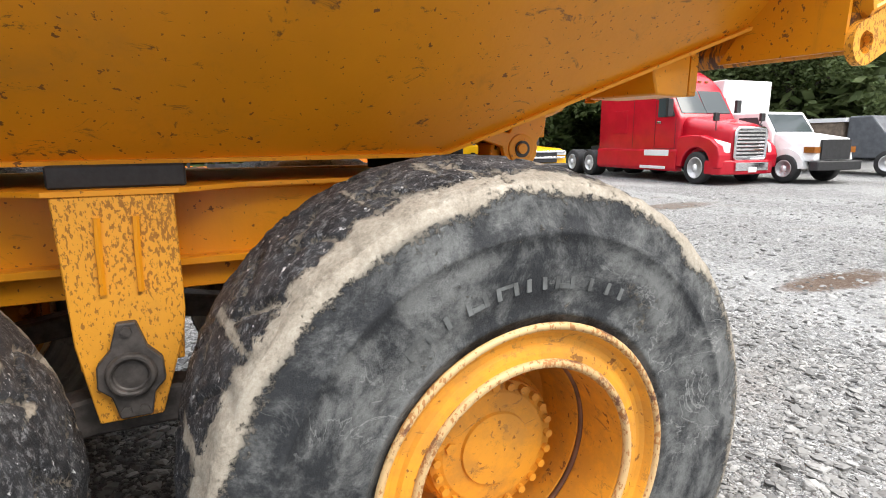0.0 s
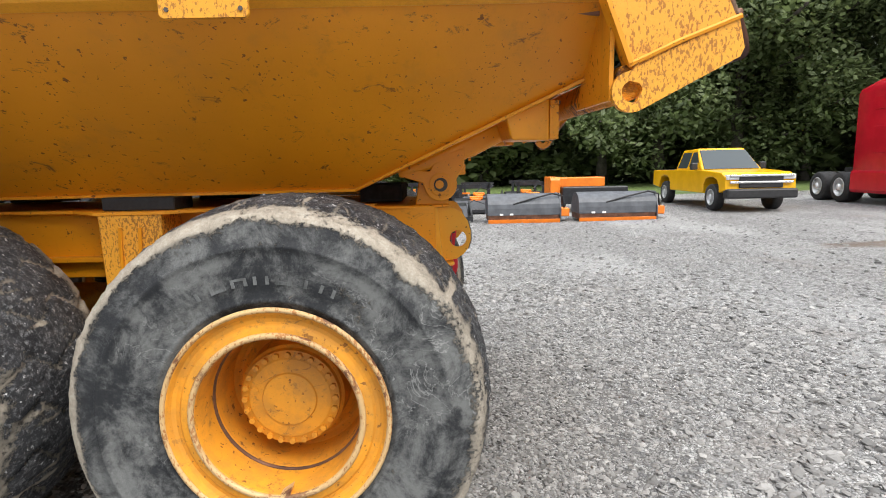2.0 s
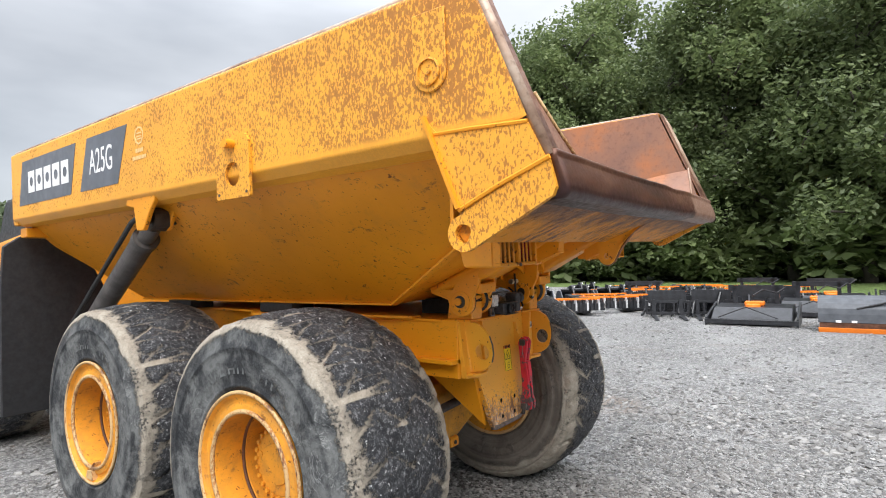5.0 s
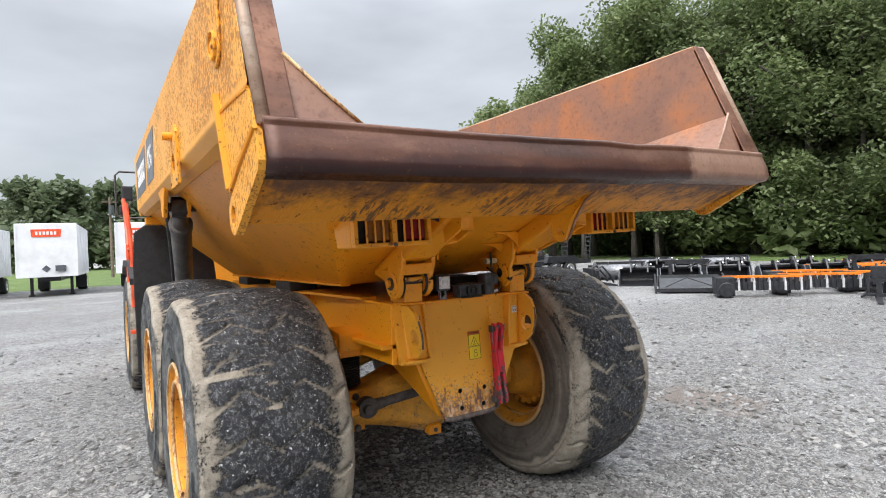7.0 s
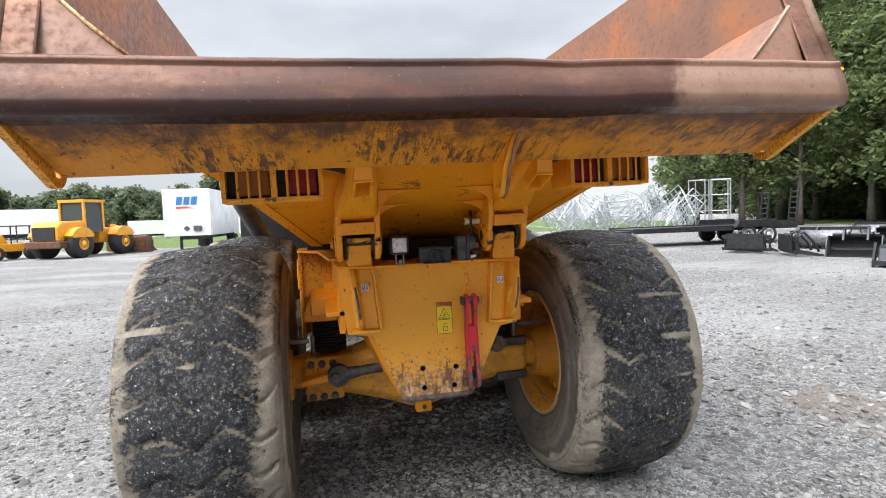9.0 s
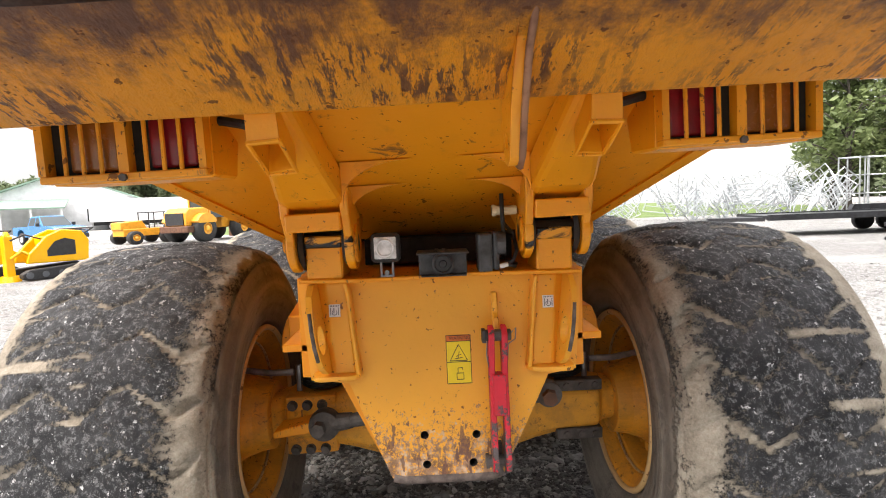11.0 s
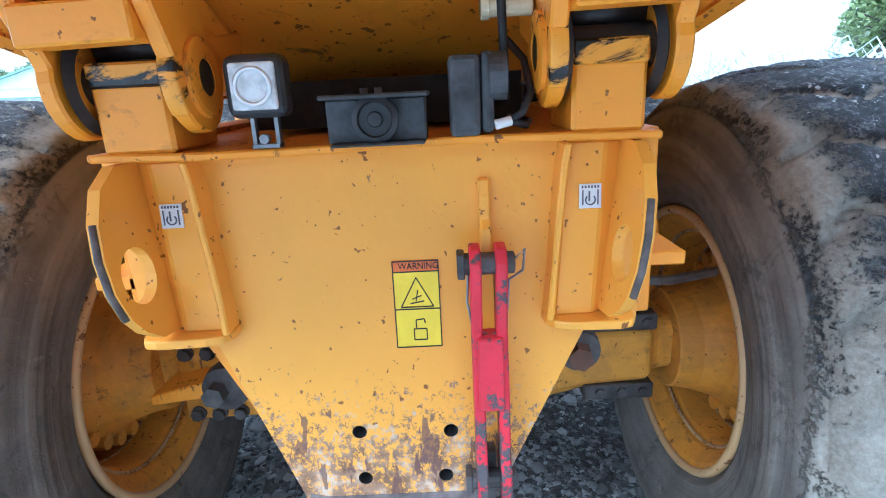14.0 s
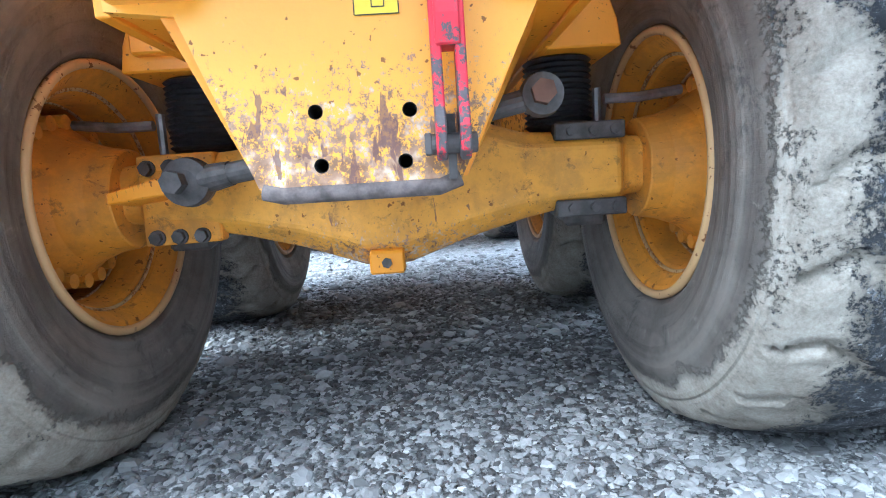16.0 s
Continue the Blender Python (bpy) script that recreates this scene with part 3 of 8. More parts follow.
def ring_plate(bm, outline, hole, axis, a, b):
    """A plate with one round hole: outline points and (centre, radius, points)."""
    (c0, c1), r, n = hole
    m = len(outline)
    i = "xyz".index(axis)
    ang = [math.atan2(p[1] - c1, p[0] - c0) for p in outline]
    start = min(range(m), key=lambda k: ang[k])
    order = [(start + k) % m for k in range(m)]
    if sum(1 for k in range(m) if (ang[order[(k + 1) % m]] - ang[order[k]]) > 0) < m / 2:
        order = order[::-1]
    outer = [outline[k] for k in order]
    # resample the outline by angle so that the two loops match
    dense = []
    for k in range(m):
        p, q = outer[k], outer[(k + 1) % m]
        steps = max(1, int(n / m))
        for s in range(steps):
            t = s / steps
            dense.append((p[0] + (q[0] - p[0]) * t, p[1] + (q[1] - p[1]) * t))
    inner = []
    for p in dense:
        a2 = math.atan2(p[1] - c1, p[0] - c0)
        inner.append((c0 + r * math.cos(a2), c1 + r * math.sin(a2)))
    loops = []
    for v in (a, b):
        loops.append([bm.verts.new((*p[:i], v, *p[i:])) for p in dense])
        loops.append([bm.verts.new((*p[:i], v, *p[i:])) for p in inner])
    n2 = len(dense)
    fs = []
    for k in range(n2):
        j = (k + 1) % n2
        fs.append(bm.faces.new((loops[0][k], loops[0][j], loops[1][j], loops[1][k])))
        fs.append(bm.faces.new((loops[2][k], loops[3][k], loops[3][j], loops[2][j])))
        fs.append(bm.faces.new((loops[0][k], loops[2][k], loops[2][j], loops[0][j])))
        fs.append(bm.faces.new((loops[1][k], loops[1][j], loops[3][j], loops[3][k])))
    bmesh.ops.recalc_face_normals(bm, faces=fs)


def letters(text, size, at, material, parent, name="lettering", depth=0.0015, width=1.0, label=""):
    c = bpy.data.curves.new(name, "FONT")
    c.body, c.size, c.extrude, c.align_x, c.align_y = text, size, depth, "CENTER", "CENTER"
    tmp = bpy.data.objects.new(name, c)
    scene.collection.objects.link(tmp)
    dg = bpy.context.evaluated_depsgraph_get()
    me = bpy.data.meshes.new_from_object(tmp.evaluated_get(dg))
    bpy.data.objects.remove(tmp)
    me.transform(at @ Matrix.Diagonal((width, 1, 1, 1)))
    me.materials.clear()
    me.materials.append(material)
    ob = new(name, me)
    ob.parent = parent
    if label:
        ob["label"] = label
    return ob

# ---- the articulated dump truck: rear towards +x, its left side towards -y ----
truck = thing("articulated_dump_truck", "weathered yellow six-wheeled articulated dump truck on gravel", "dump truck")
BODY_ROLL = Matrix.Translation((0, 0, 1.5)) @ pose(0, 0, 0, 1.3, 0, 0) @ Matrix.Translation((0, 0, -1.5))


def floor_z(x):
    if x > 0.222:
        return 1.487 + 0.448 * (x - 0.222)
    return 1.475 + max(0.0, -2.75 - x) * 0.9 if x < -2.75 else 1.487 + 0.004 * x


def hull_y(z):
    return 0.55 + 1.03 * (z - 1.487)


def shell(stations, inset):
    """Open trough: outer and inner skin joined along the top."""
    rows = []
    for x in stations:
        zb = floor_z(x) + inset
        yb = hull_y(floor_z(x)) - inset * 0.5
        yt, zt = 1.25 - inset, 2.17
        t = 0.022
        out = [(-yt, zt), (-(yt + yb) / 2, (zt + zb) / 2), (-yb, zb), (0, zb), (yb, zb), ((yt + yb) / 2, (zt + zb) / 2), (yt, zt)]
        inn = [(yt - t, zt), ((yt + yb) / 2 - t, (zt + zb) / 2 + t * 0.6), (yb - t * 0.5, zb + t), (0, zb + t), (-yb + t * 0.5, zb + t), (-(yt + yb) / 2 + t, (zt + zb) / 2 + t * 0.6), (-yt + t, zt)]
        rows.append([(x, y, z) for y, z in out + inn])
    return rows


bm = B()
hull(bm, shell((-3.3, -2.75, -1.4, 0.222, 0.7, 1.27), 0.0))
dump_body = part("dump_body", bm, m_hull, truck, "yellow steel dump body with a rising tail chute")
dump_body.matrix_basis = BODY_ROLL
bm = B()
hull(bm, shell((-3.28, -2.75, -1.4, 0.222, 0.7, 1.27), 0.026))
part("bed_liner", bm, m_bed, dump_body, "rusty scraped steel bed")

WALL = [(1.245, 2.135), (1.30, 2.155), (1.345, 2.20), (1.345, 2.735), (1.33, 2.75), (1.245, 2.75), (1.235, 2.735), (1.225, 2.165)]


def rear_x(z):
    return 1.585 - 0.40 * (z - 2.05) if z > 2.05 else 1.585


for side in (-1, 1):
    bm = B()
    hull(bm, [[(-3.32, side * y, z) for y, z in WALL], [(-1.0, side * y, z) for y, z in WALL], [(1.19 if z < 2.18 else rear_x(z), side * y, z) for y, z in WALL]])
    bev(bm, 0.008, 2)
    part("side_wall", bm, m_wall, dump_body, "rust-specked yellow upper side wall")
    # rusty inner face and worn rear edge of the wall
    bm = B()
    hull(bm, [[(-3.28, side * y, z) for y, z in ((1.222, 2.18), (1.228, 2.74), (1.236, 2.74), (1.236, 2.18))], [(rear_x(z) - 0.01, side * y, z) for y, z in ((1.222, 2.18), (1.228, 2.74), (1.236, 2.74), (1.236, 2.18))]])
    part("wall_liner", bm, m_bed, dump_body, "rust-brown inner face of the side wall")
    bm = B()
    hull(bm, [[(rear_x(z) + d, side * y, z) for y, d in ((1.222, 0.0), (1.226, 0.008), (1.305, 0.012), (1.305, 0.0))] for z in (2.06, 2.742)])
    bev(bm, 0.003)
    part("rear_post", bm, m_post, dump_body, "rust-brown rear face of the wall")
    bm = B()
    pipe(bm, [(rear_x(2.07) + 0.004, side * 1.322, 2.07), (rear_x(2.66) + 0.004, side * 1.322, 2.66), (rear_x(2.73) - 0.012, side * 1.318, 2.735), (rear_x(2.75) - 0.06, side * 1.305, 2.752), (-3.3, side * 1.30, 2.756)], 0.021, 8)
    part("worn_edge", bm, m_pale_edge, dump_body, "pale worn outer edge of the wall", True)
    # triangular gusset between post, wall and chute floor
    bm = B()
    hull(bm, [[(1.555, side * 1.232, 2.07), (1.555, side * 0.98, 2.07), (1.49, side * 1.232, 2.31)], [(0.60, side * 1.150, 2.165), (0.60, side * 1.135, 2.165), (0.60, side * 1.160, 2.185)]])
    part("corner_gusset", bm, m_bed, dump_body, "rusty inner corner of the tail")
    bm = B()
    pipe(bm, [(1.492, side * 1.228, 2.315), (1.525, side * 1.11, 2.195), (1.558, side * 0.975, 2.072)], 0.006, 8)
    part("gusset_edge", bm, m_rustedge if side < 0 else m_pale_edge, dump_body, "chipped edge of the corner gusset", True)
    # rim bead along the top of the wall
    bm = B()
    cyl(bm, (-3.3, side * 1.29, 2.752), (rear_x(2.75) - 0.02, side * 1.29, 2.752), 0.012, seg=8)
    part("top_bead", bm, m_lip, dump_body, "worn bare-steel top edge")

# tail box: end plates, lip beam and scraped underside
TAIL = [(1.20, 1.845), (1.24, 1.80), (1.60, 1.945), (1.612, 1.965), (1.618, 2.00), (1.606, 2.045), (1.585, 2.068), (1.22, 1.918)]
bm = B()
prism(bm, TAIL, "y", -1.325, 1.325)
bev(bm, 0.01, 2, 25)
part("tail_underside", bm, m_under, dump_body, "scraped yellow underside of the tail lip")
bm = B()
nose = [(1.604 + 0.036 * math.cos(radians(a)), 1.962 + 0.036 * math.sin(radians(a))) for a in range(-110, 26, 15)]
LIP = [(1.545, 1.916)] + nose + [(1.6345, 1.995), (1.627, 2.018), (1.618, 2.042), (1.611, 2.058), (1.609, 2.064), (1.612, 2.072), (1.611, 2.082), (1.603, 2.088), (1.594, 2.087), (1.45, 2.026), (1.45, 2.014), (1.585, 2.05), (1.592, 1.98), (1.57, 1.93)]
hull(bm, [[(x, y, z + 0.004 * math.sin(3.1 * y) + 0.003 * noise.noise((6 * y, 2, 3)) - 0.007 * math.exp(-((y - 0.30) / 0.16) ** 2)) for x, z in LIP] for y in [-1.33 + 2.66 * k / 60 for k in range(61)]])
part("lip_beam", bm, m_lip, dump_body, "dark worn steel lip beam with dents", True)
for side in (-1, 1):
    y0, y1 = (-1.352, -1.326) if side < 0 else (1.326, 1.352)
    bm = B()
    n = 14
    nose = [(1.255 + 0.066 * math.cos(a), 1.835 + 0.066 * math.sin(a)) for a in [radians(100 + 200 * k / n) for k in range(n + 1)]]
    ring_plate(bm, nose + [(1.60, 1.938), (1.612, 1.965), (1.59, 2.055), (1.42, 1.985)], ((1.255, 1.835), 0.034, 38), "y", y0, y1)
    part("lug_plate", bm, m_speck, dump_body, "rust-specked lifting lug plate with a round hole")
    bm = B()
    y2 = side * 1.349
    prism(bm, [(1.10, 2.27), (1.238, 1.925), (1.262, 1.905), (1.585, 2.052), (1.52, 2.185), (1.16, 2.20)], "y", side * 1.326, y2)
    part("corner_plate", bm, m_speck, dump_body, "rust-specked yellow corner plate")
    bm = B()
    hull(bm, [[(x, side * y, z) for x, z in ((1.095, 2.272), (1.107, 2.276), (1.250, 1.925), (1.236, 1.92))] for y in (1.30, 1.368)])
    part("corner_flange", bm, m_scuff, dump_body, "standing edge of the corner plate")
    bm = B()
    pipe(bm, [(1.24, side * 1.352, 1.917), (1.40, side * 1.354, 1.988), (1.595, side * 1.352, 2.062)], 0.009, 6)
    part("weld_seam", bm, m_scuff, dump_body)
    bm = B()
    pipe(bm, [(1.14, side * 1.347, 2.205), (1.30, side * 1.349, 2.200), (1.52, side * 1.347, 2.188)], 0.008, 6)
    part("weld_seam", bm, m_scuff, dump_body)
    # round boss with a capsule-shaped raised plate
    bm = B()
    cap = [(1.135 + 0.075 * math.cos(radians(a)), 2.435 + 0.075 * math.sin(radians(a))) for a in range(180, 361, 15)] + [(1.21, 2.66), (1.06, 2.66)]
    prism(bm, cap, "y", side * 1.344, side * 1.356)
    bev(bm, 0.004)
    boss = part("boss_plate", bm, m_speck, dump_body)
    bm = B()
    lathe(bm, [(0.052, 0), (0.052, side * 0.010), (0.045, side * 0.012), (0.045, side * 0.004), (0.012, side * 0.004), (0.012, side * 0.012)], 28, centre=(1.135, side * 1.356, 2.435))
    part("boss", bm, m_speck, dump_body, "round welded boss")
    # lifting plate
    bm = B()
    ring_plate(bm, [(-0.245, 2.095), (-0.235, 2.085), (0.025, 2.085), (0.035, 2.095), (0.035, 2.36), (0.0, 2.40), (-0.17, 2.40), (-0.21, 2.36), (-0.21, 2.26), (-0.245, 2.20)], ((-0.105, 2.205), 0.062, 30), "y", side * 1.346, side * 1.362)
    lp = part("lifting_plate", bm, m_speck, dump_body, "rust-specked lifting plate with a round hole")
    bm = B()
    cyl(bm, (-0.095, side * 1.35, 2.355), (-0.095, side * 1.41, 2.355), 0.022, seg=14)
    prism(bm, [(-0.16, 2.345), (-0.10, 2.335), (-0.10, 2.372), (-0.16, 2.362)], "y", side * 1.362, side * 1.39)
    part("lifting_pin", bm, m_scuff, dump_body, "short welded pin")
    for px, pz in ((-0.22, 2.11), (0.012, 2.11)):
        bm = B()
        bolt(bm, (px, side * 1.362, pz), (0, side, 0), 0.008, 0.004)
        part("bolt", bm, m_darksteel, dump_body)
    # bracket for the tipping cylinder
    bm = B()
    prism(bm, [(-1.30, 2.19), (-0.95, 2.19), (-0.955, 2.155), (-1.02, 2.09), (-1.10, 1.985), (-1.18, 1.985), (-1.20, 2.07), (-1.21, 2.13), (-1.31, 2.15)], "y", side * 1.30, side * 1.33)
    prism(bm, [(-1.28, 2.17), (-0.97, 2.17), (-1.04, 2.07), (-1.10, 1.985), (-1.18, 1.985), (-1.20, 2.07)], "y", side * 1.15, side * 1.18)
    bev(bm, 0.005)
    part("cylinder_bracket", bm, m_scuff, dump_body)
    # lower edge flange of the hull
    bm = B()
    hull(bm, [[(x, side * (hull_y(floor_z(x)) + dy), floor_z(x) + dz) for dy, dz in ((-0.03, -0.010), (0.028, -0.006), (0.030, 0.006), (-0.02, 0.012))] for x in (-2.75, -1.2, 0.222, 0.7, 1.22)])
    part("hull_flange", bm, m_scuff, dump_body, "chipped lower edge of the hull")

# headboard
bm = B()
prism(bm, [(-1.33, 2.15), (1.33, 2.15), (1.33, 2.74), (0.85, 2.98), (-0.85, 2.98), (-1.33, 2.74)], "x", -3.36, -3.28)
bev(bm, 0.01)
part("headboard", bm, m_speck, dump_body)

# ---- wheels ----
TZ, TY, TW = 0.735, 1.075, 1.13


def turn(th, rate, v, w):
    """Noise that runs round the wheel without a seam."""
    return noise.noise((rate * math.cos(th) + w, rate * math.sin(th), v))


def tyre_bm():
    side = [(0.285, 0.366), (0.300, 0.392), (0.309, 0.408), (0.316, 0.413), (0.316, 0.423), (0.3135, 0.428), (0.320, 0.462), (0.3255, 0.505), (0.327, 0.55), (0.3255, 0.588), (0.3295, 0.594), (0.329, 0.604), (0.323, 0.610), (0.320, 0.640), (0.3165, 0.668), (0.311, 0.690), (0.304, 0.704)]
    crown = [(0.295 - 0.295 * k / 15, 0.712 + (0.752 - 0.712) * (1 - (1 - k / 15) ** 2.4)) for k in range(16)]
    crown_in = [(0.272 - 0.272 * k / 14, 0.752 - 0.050 * (1 - k / 14) ** 2.4) for k in range(15)]
    side_in = [(0.260, 0.366), (0.275, 0.386), (0.283, 0.396), (0.292, 0.402), (0.296, 0.412), (0.297, 0.426), (0.315, 0.470), (0.327, 0.52), (0.3255, 0.56), (0.320, 0.595), (0.313, 0.622), (0.303, 0.648), (0.290, 0.674), (0.281, 0.689)]
    prof = [(-y, r) for y, r in side] + [(-y, r) for y, r in crown] + [(y, r) for y, r in crown_in[-2::-1]] + [(y, r) for y, r in side_in[::-1]]
    seg, lugs = 560, 25
    bm = B()
    mud = bm.verts.layers.float.new("mud")
    flank = bm.verts.layers.float.new("side")
    rows = []
    for y, r in prof:
        row = []
        for k in range(seg):
            th = 2 * math.pi * k / seg
            rr, m = r, 0.0
            a = abs(y)
            if r > (0.705 if y < 0 else 0.700):
                tri = abs(((y + 0.02) / 0.235) % 1.0 - 0.5)
                u = (th * lugs / (2 * math.pi) + 1.05 * tri + 0.14 * turn(th, 9, y * 9, 3)) % 1.0
                d = min(u, 1 - u)
                wear = 0.8 + 0.7 * noise.noise((3 * math.cos(th), 3 * math.sin(th), 7 * y))
                g = min(1.0, max(0.0, 1.9 - d / 0.050)) if a < 0.303 else 0
                shallow = max(0.25, 1 - max(0, a - 0.17) / 0.09) if y < 0 else 1.0
                rr -= (0.014 + 0.018 * max(0, a - 0.12) / 0.15) * wear * g * shallow
                rr += 0.006 * turn(th, 16, y * 30, 1) + 0.003 * turn(th, 50, y * 90, 4)
                m = 0.66 * g * (0.45 + 0.6 * wear) if y < 0 else 0.98 * g * (0.5 + 0.5 * wear) * min(1.0, 0.45 + a / 0.25)
                ragged = 0.035 * turn(th, 9, 2, 6) + 0.020 * turn(th, 26, 9, 6)
                low = -math.sin(th)
                if y < 0:
                    band = min(1.0, max(0.0, (a - 0.222 + ragged) / 0.045))
                    m = max(m, (0.90 - 0.24 * math.cos(th) + 0.30 * turn(th, 2.2, 1, 6)) * band)
                    m = max(m, 0.55 * max(0.0, turn(th, 21, 3.0 * y, 2) - 0.10) / 0.3)
                else:
                    wide = 0.120 + 0.045 * low + ragged
                    m = max(m, (1.0 + 0.22 * low + 0.22 * turn(th, 2.2, 1, 6)) * math.exp(-(max(0, 0.285 - a) / wide) ** 2))
                m = max(m, (0.08 if y < 0 else 0.17) + 0.10 * noise.noise((4 * math.cos(th), 4 * math.sin(th), 9 * y)))
            else:
                m = (0.03 if y < 0 else -0.12) + 0.20 * noise.noise((4 * math.cos(th), 4 * math.sin(th), 5)) + min(0.92 - 0.26 * math.cos(th) if y < 0 else 0.95 - 0.2 * math.sin(th), max(0, (r - (0.655 if y < 0 else 0.603 + 0.03 * math.sin(th)) + 0.022 * turn(th, 5, 3, 2))) * (24.0 if y < 0 else 18.0))
            x, z = rr * math.cos(th), rr * math.sin(th)
            yy = y * TW
            if z < -TZ + 0.10:
                squash = (-TZ + 0.10 - z) / 0.14
                yy = y * TW * (1 + 0.05 * squash)
            z = max(z, -TZ - 0.004)
            v = bm.verts.new((x, yy, z))
            v[mud] = m
            v[flank] = (0.75 if r < 0.705 else 0.25) if y < 0 else (1.3 if r < 0.668 else 0.25)
            row.append(v)
        rows.append(row)
    for a, b in zip(rows, rows[1:]):
        for k in range(seg):
            bm.faces.new((a[k], b[k], b[(k + 1) % seg], a[(k + 1) % seg]))
    bmesh.ops.recalc_face_normals(bm, faces=bm.faces)
    return bm


def build_wheel():
    """Outboard side towards -y."""
    wide = Matrix.Diagonal((1, TW, 1, 1))
    w = new("wheel")
    w.parent = truck
    w["label"] = "large wheel with a worn muddy tyre and yellow rim"
    part("tyre", tyre_bm(), m_tyre, w, "worn tyre caked with pale mud on its shoulders", smooth=True)
    bm = B()
    lathe(bm, [(0.34, 0.0), (0.362, -0.27), (0.388, -0.302), (0.390, -0.314), (0.382, -0.317), (0.374, -0.312), (0.364, -0.296), (0.352, -0.290), (0.338, -0.292), (0.330, -0.299), (0.318, -0.302), (0.306, -0.303), (0.298, -0.306), (0.290, -0.304), (0.285, -0.292), (0.283, -0.225), (0.283, -0.165), (0.286, -0.160), (0.286, -0.150), (0.279, -0.146), (0.276, -0.06), (0.270, -0.01), (0.250, 0.01), (0.10, 0.01), (0.10, 0.03), (0.25, 0.03), (0.278, 0.06), (0.282, 0.13), (0.292, 0.19), (0.298, 0.21), (0.310, 0.216), (0.316, 0.236), (0.348, 0.270), (0.370, 0.278), (0.377, 0.268), (0.345, 0.235)], 72, True)
    bev(bm, 0.003, 1, 40)
    bmesh.ops.transform(bm, matrix=wide, verts=bm.verts)
    part("rim", bm, m_rim, w, "yellow steel rim with chipped edges", smooth=False)
    bm = B()
    lathe(bm, [(0.0, 0.02), (0.235, 0.02), (0.235, -0.01), (0.205, -0.03), (0.196, -0.135), (0.186, -0.145), (0.182, -0.165), (0.158, -0.171), (0.150, -0.175), (0.102, -0.179), (0.098, -0.187), (0.0, -0.191)], 48)
    part("planetary_hub", bm, m_hub, w, "round yellow hub cover with bolts")
    for k in range(24):
        a = 2 * math.pi * k / 24
        bm = B()
        bolt(bm, (0.168 * math.cos(a), -0.167, 0.168 * math.sin(a)), (0, -1, 0), 0.0115, 0.017)
        part("hub_bolt", bm, m_hub, w)
    bm = B()
    bolt(bm, (-0.128, -0.173, 0.03), (0, -1, 0), 0.016, 0.010)
    part("drain_plug", bm, m_hub, w)
    for k in range(22):
        a = 2 * math.pi * (k + 0.5) / 22
        c, q = math.cos(a), math.sin(a)
        bm = B()
        cyl(bm, (0.226 * c, 0.03, 0.226 * q), (0.226 * c, 0.19, 0.226 * q), 0.022, seg=8)
        part("flange_lug", bm, m_hub, w)
    bm = B()
    lathe(bm, [(0.214, 0.02), (0.214, 0.18), (0.20, 0.195), (0.175, 0.23), (0.150, 0.30), (0.140, 0.36), (0.0, 0.36)], 40)
    bev(bm, 0.004, 1, 30)
    part("hub_flange", bm, m_hub, w, "toothed yellow hub flange on the axle end")
    for nm, r0, y0, t0, lab in (("rim_edge", 0.294, -0.344, 0.0115, "rust-chipped inner rim edge"), ("flange_edge", 0.386, -0.355, 0.0095, "rusty outer flange edge"), ("flange_edge", 0.372, 0.316, 0.0130, "worn inner flange edge"), ("rim_edge", 0.310, 0.251, 0.006, "chipped inner rim step"), ("rim_edge", 0.284, 0.15, 0.006, "chipped inner barrel edge")):
        bm = B()
        lathe(bm, [(r0 + t0 * math.cos(radians(q)), y0 + t0 * math.sin(radians(q))) for q in range(0, 360, 60)], 64, True)
        part(nm, bm, m_flange if y0 > 0.3 and r0 > 0.35 else m_rustedge, w, lab, True)
    bm = B()
    lathe(bm, [(0.284 + 0.0075 * math.cos(radians(q)), -0.175 + 0.009 * math.sin(radians(q))) for q in range(0, 360, 60)], 64, True)
    part("rust_seam", bm, m_rustbrown, w, "dark rusty seam inside the rim", True)
    bm = B()
    prism(bm, [(-0.05, -0.365), (0.05, -0.365), (0.045, -0.30), (-0.03, -0.31)], "y", -0.362, -0.275)
    prism(bm, [(-0.03, -0.30), (0.02, -0.31), (0.035, -0.255)], "y", -0.35, -0.30)
    bev(bm, 0.003)
    part("valve_guard", bm, m_rustedge, w, "rusty valve guard in the rim")
    # worn raised maker's mark on the sidewall, as plain bars
    bm = B()
    for k, wd in enumerate((0.050, 0.012, 0.040, 0.042, 0.040, 0.040, 0.012, 0.042)):
        a = radians(126 - 8.6 * k)
        m = Matrix.Translation((0.500 * math.cos(a), -0.3655, 0.500 * math.sin(a))) @ Matrix.Rotation(radians(90) - a, 4, "Y")
        for q in ((-wd / 2, wd / 2) if wd > 0.02 else (0.0,)):
            box(bm, q - 0.0055, q + 0.0055, -0.002, 0.008, -0.026, 0.026, m)
        if wd > 0.02:
            z9 = (0.0, 0.0205, -0.0205)[k % 3]
            box(bm, -wd / 2 + 0.006, wd / 2 - 0.006, -0.002, 0.0075, z9 - 0.005, z9 + 0.005, m)
    part("sidewall_mark", bm, m_mark, w, "worn raised mark on the sidewall")["kind"] = "stuff"
    return w


wheel = build_wheel()
wheel.matrix_basis = pose(0.05, -TY, TZ)
for x, side in ((-1.64, -1), (-5.0, -1), (0.05, 1), (-1.64, 1), (-5.0, 1)):
    m = pose(x, side * TY, TZ, 0, 0, 0 if side < 0 else 180)
    copy_thing(wheel, m)

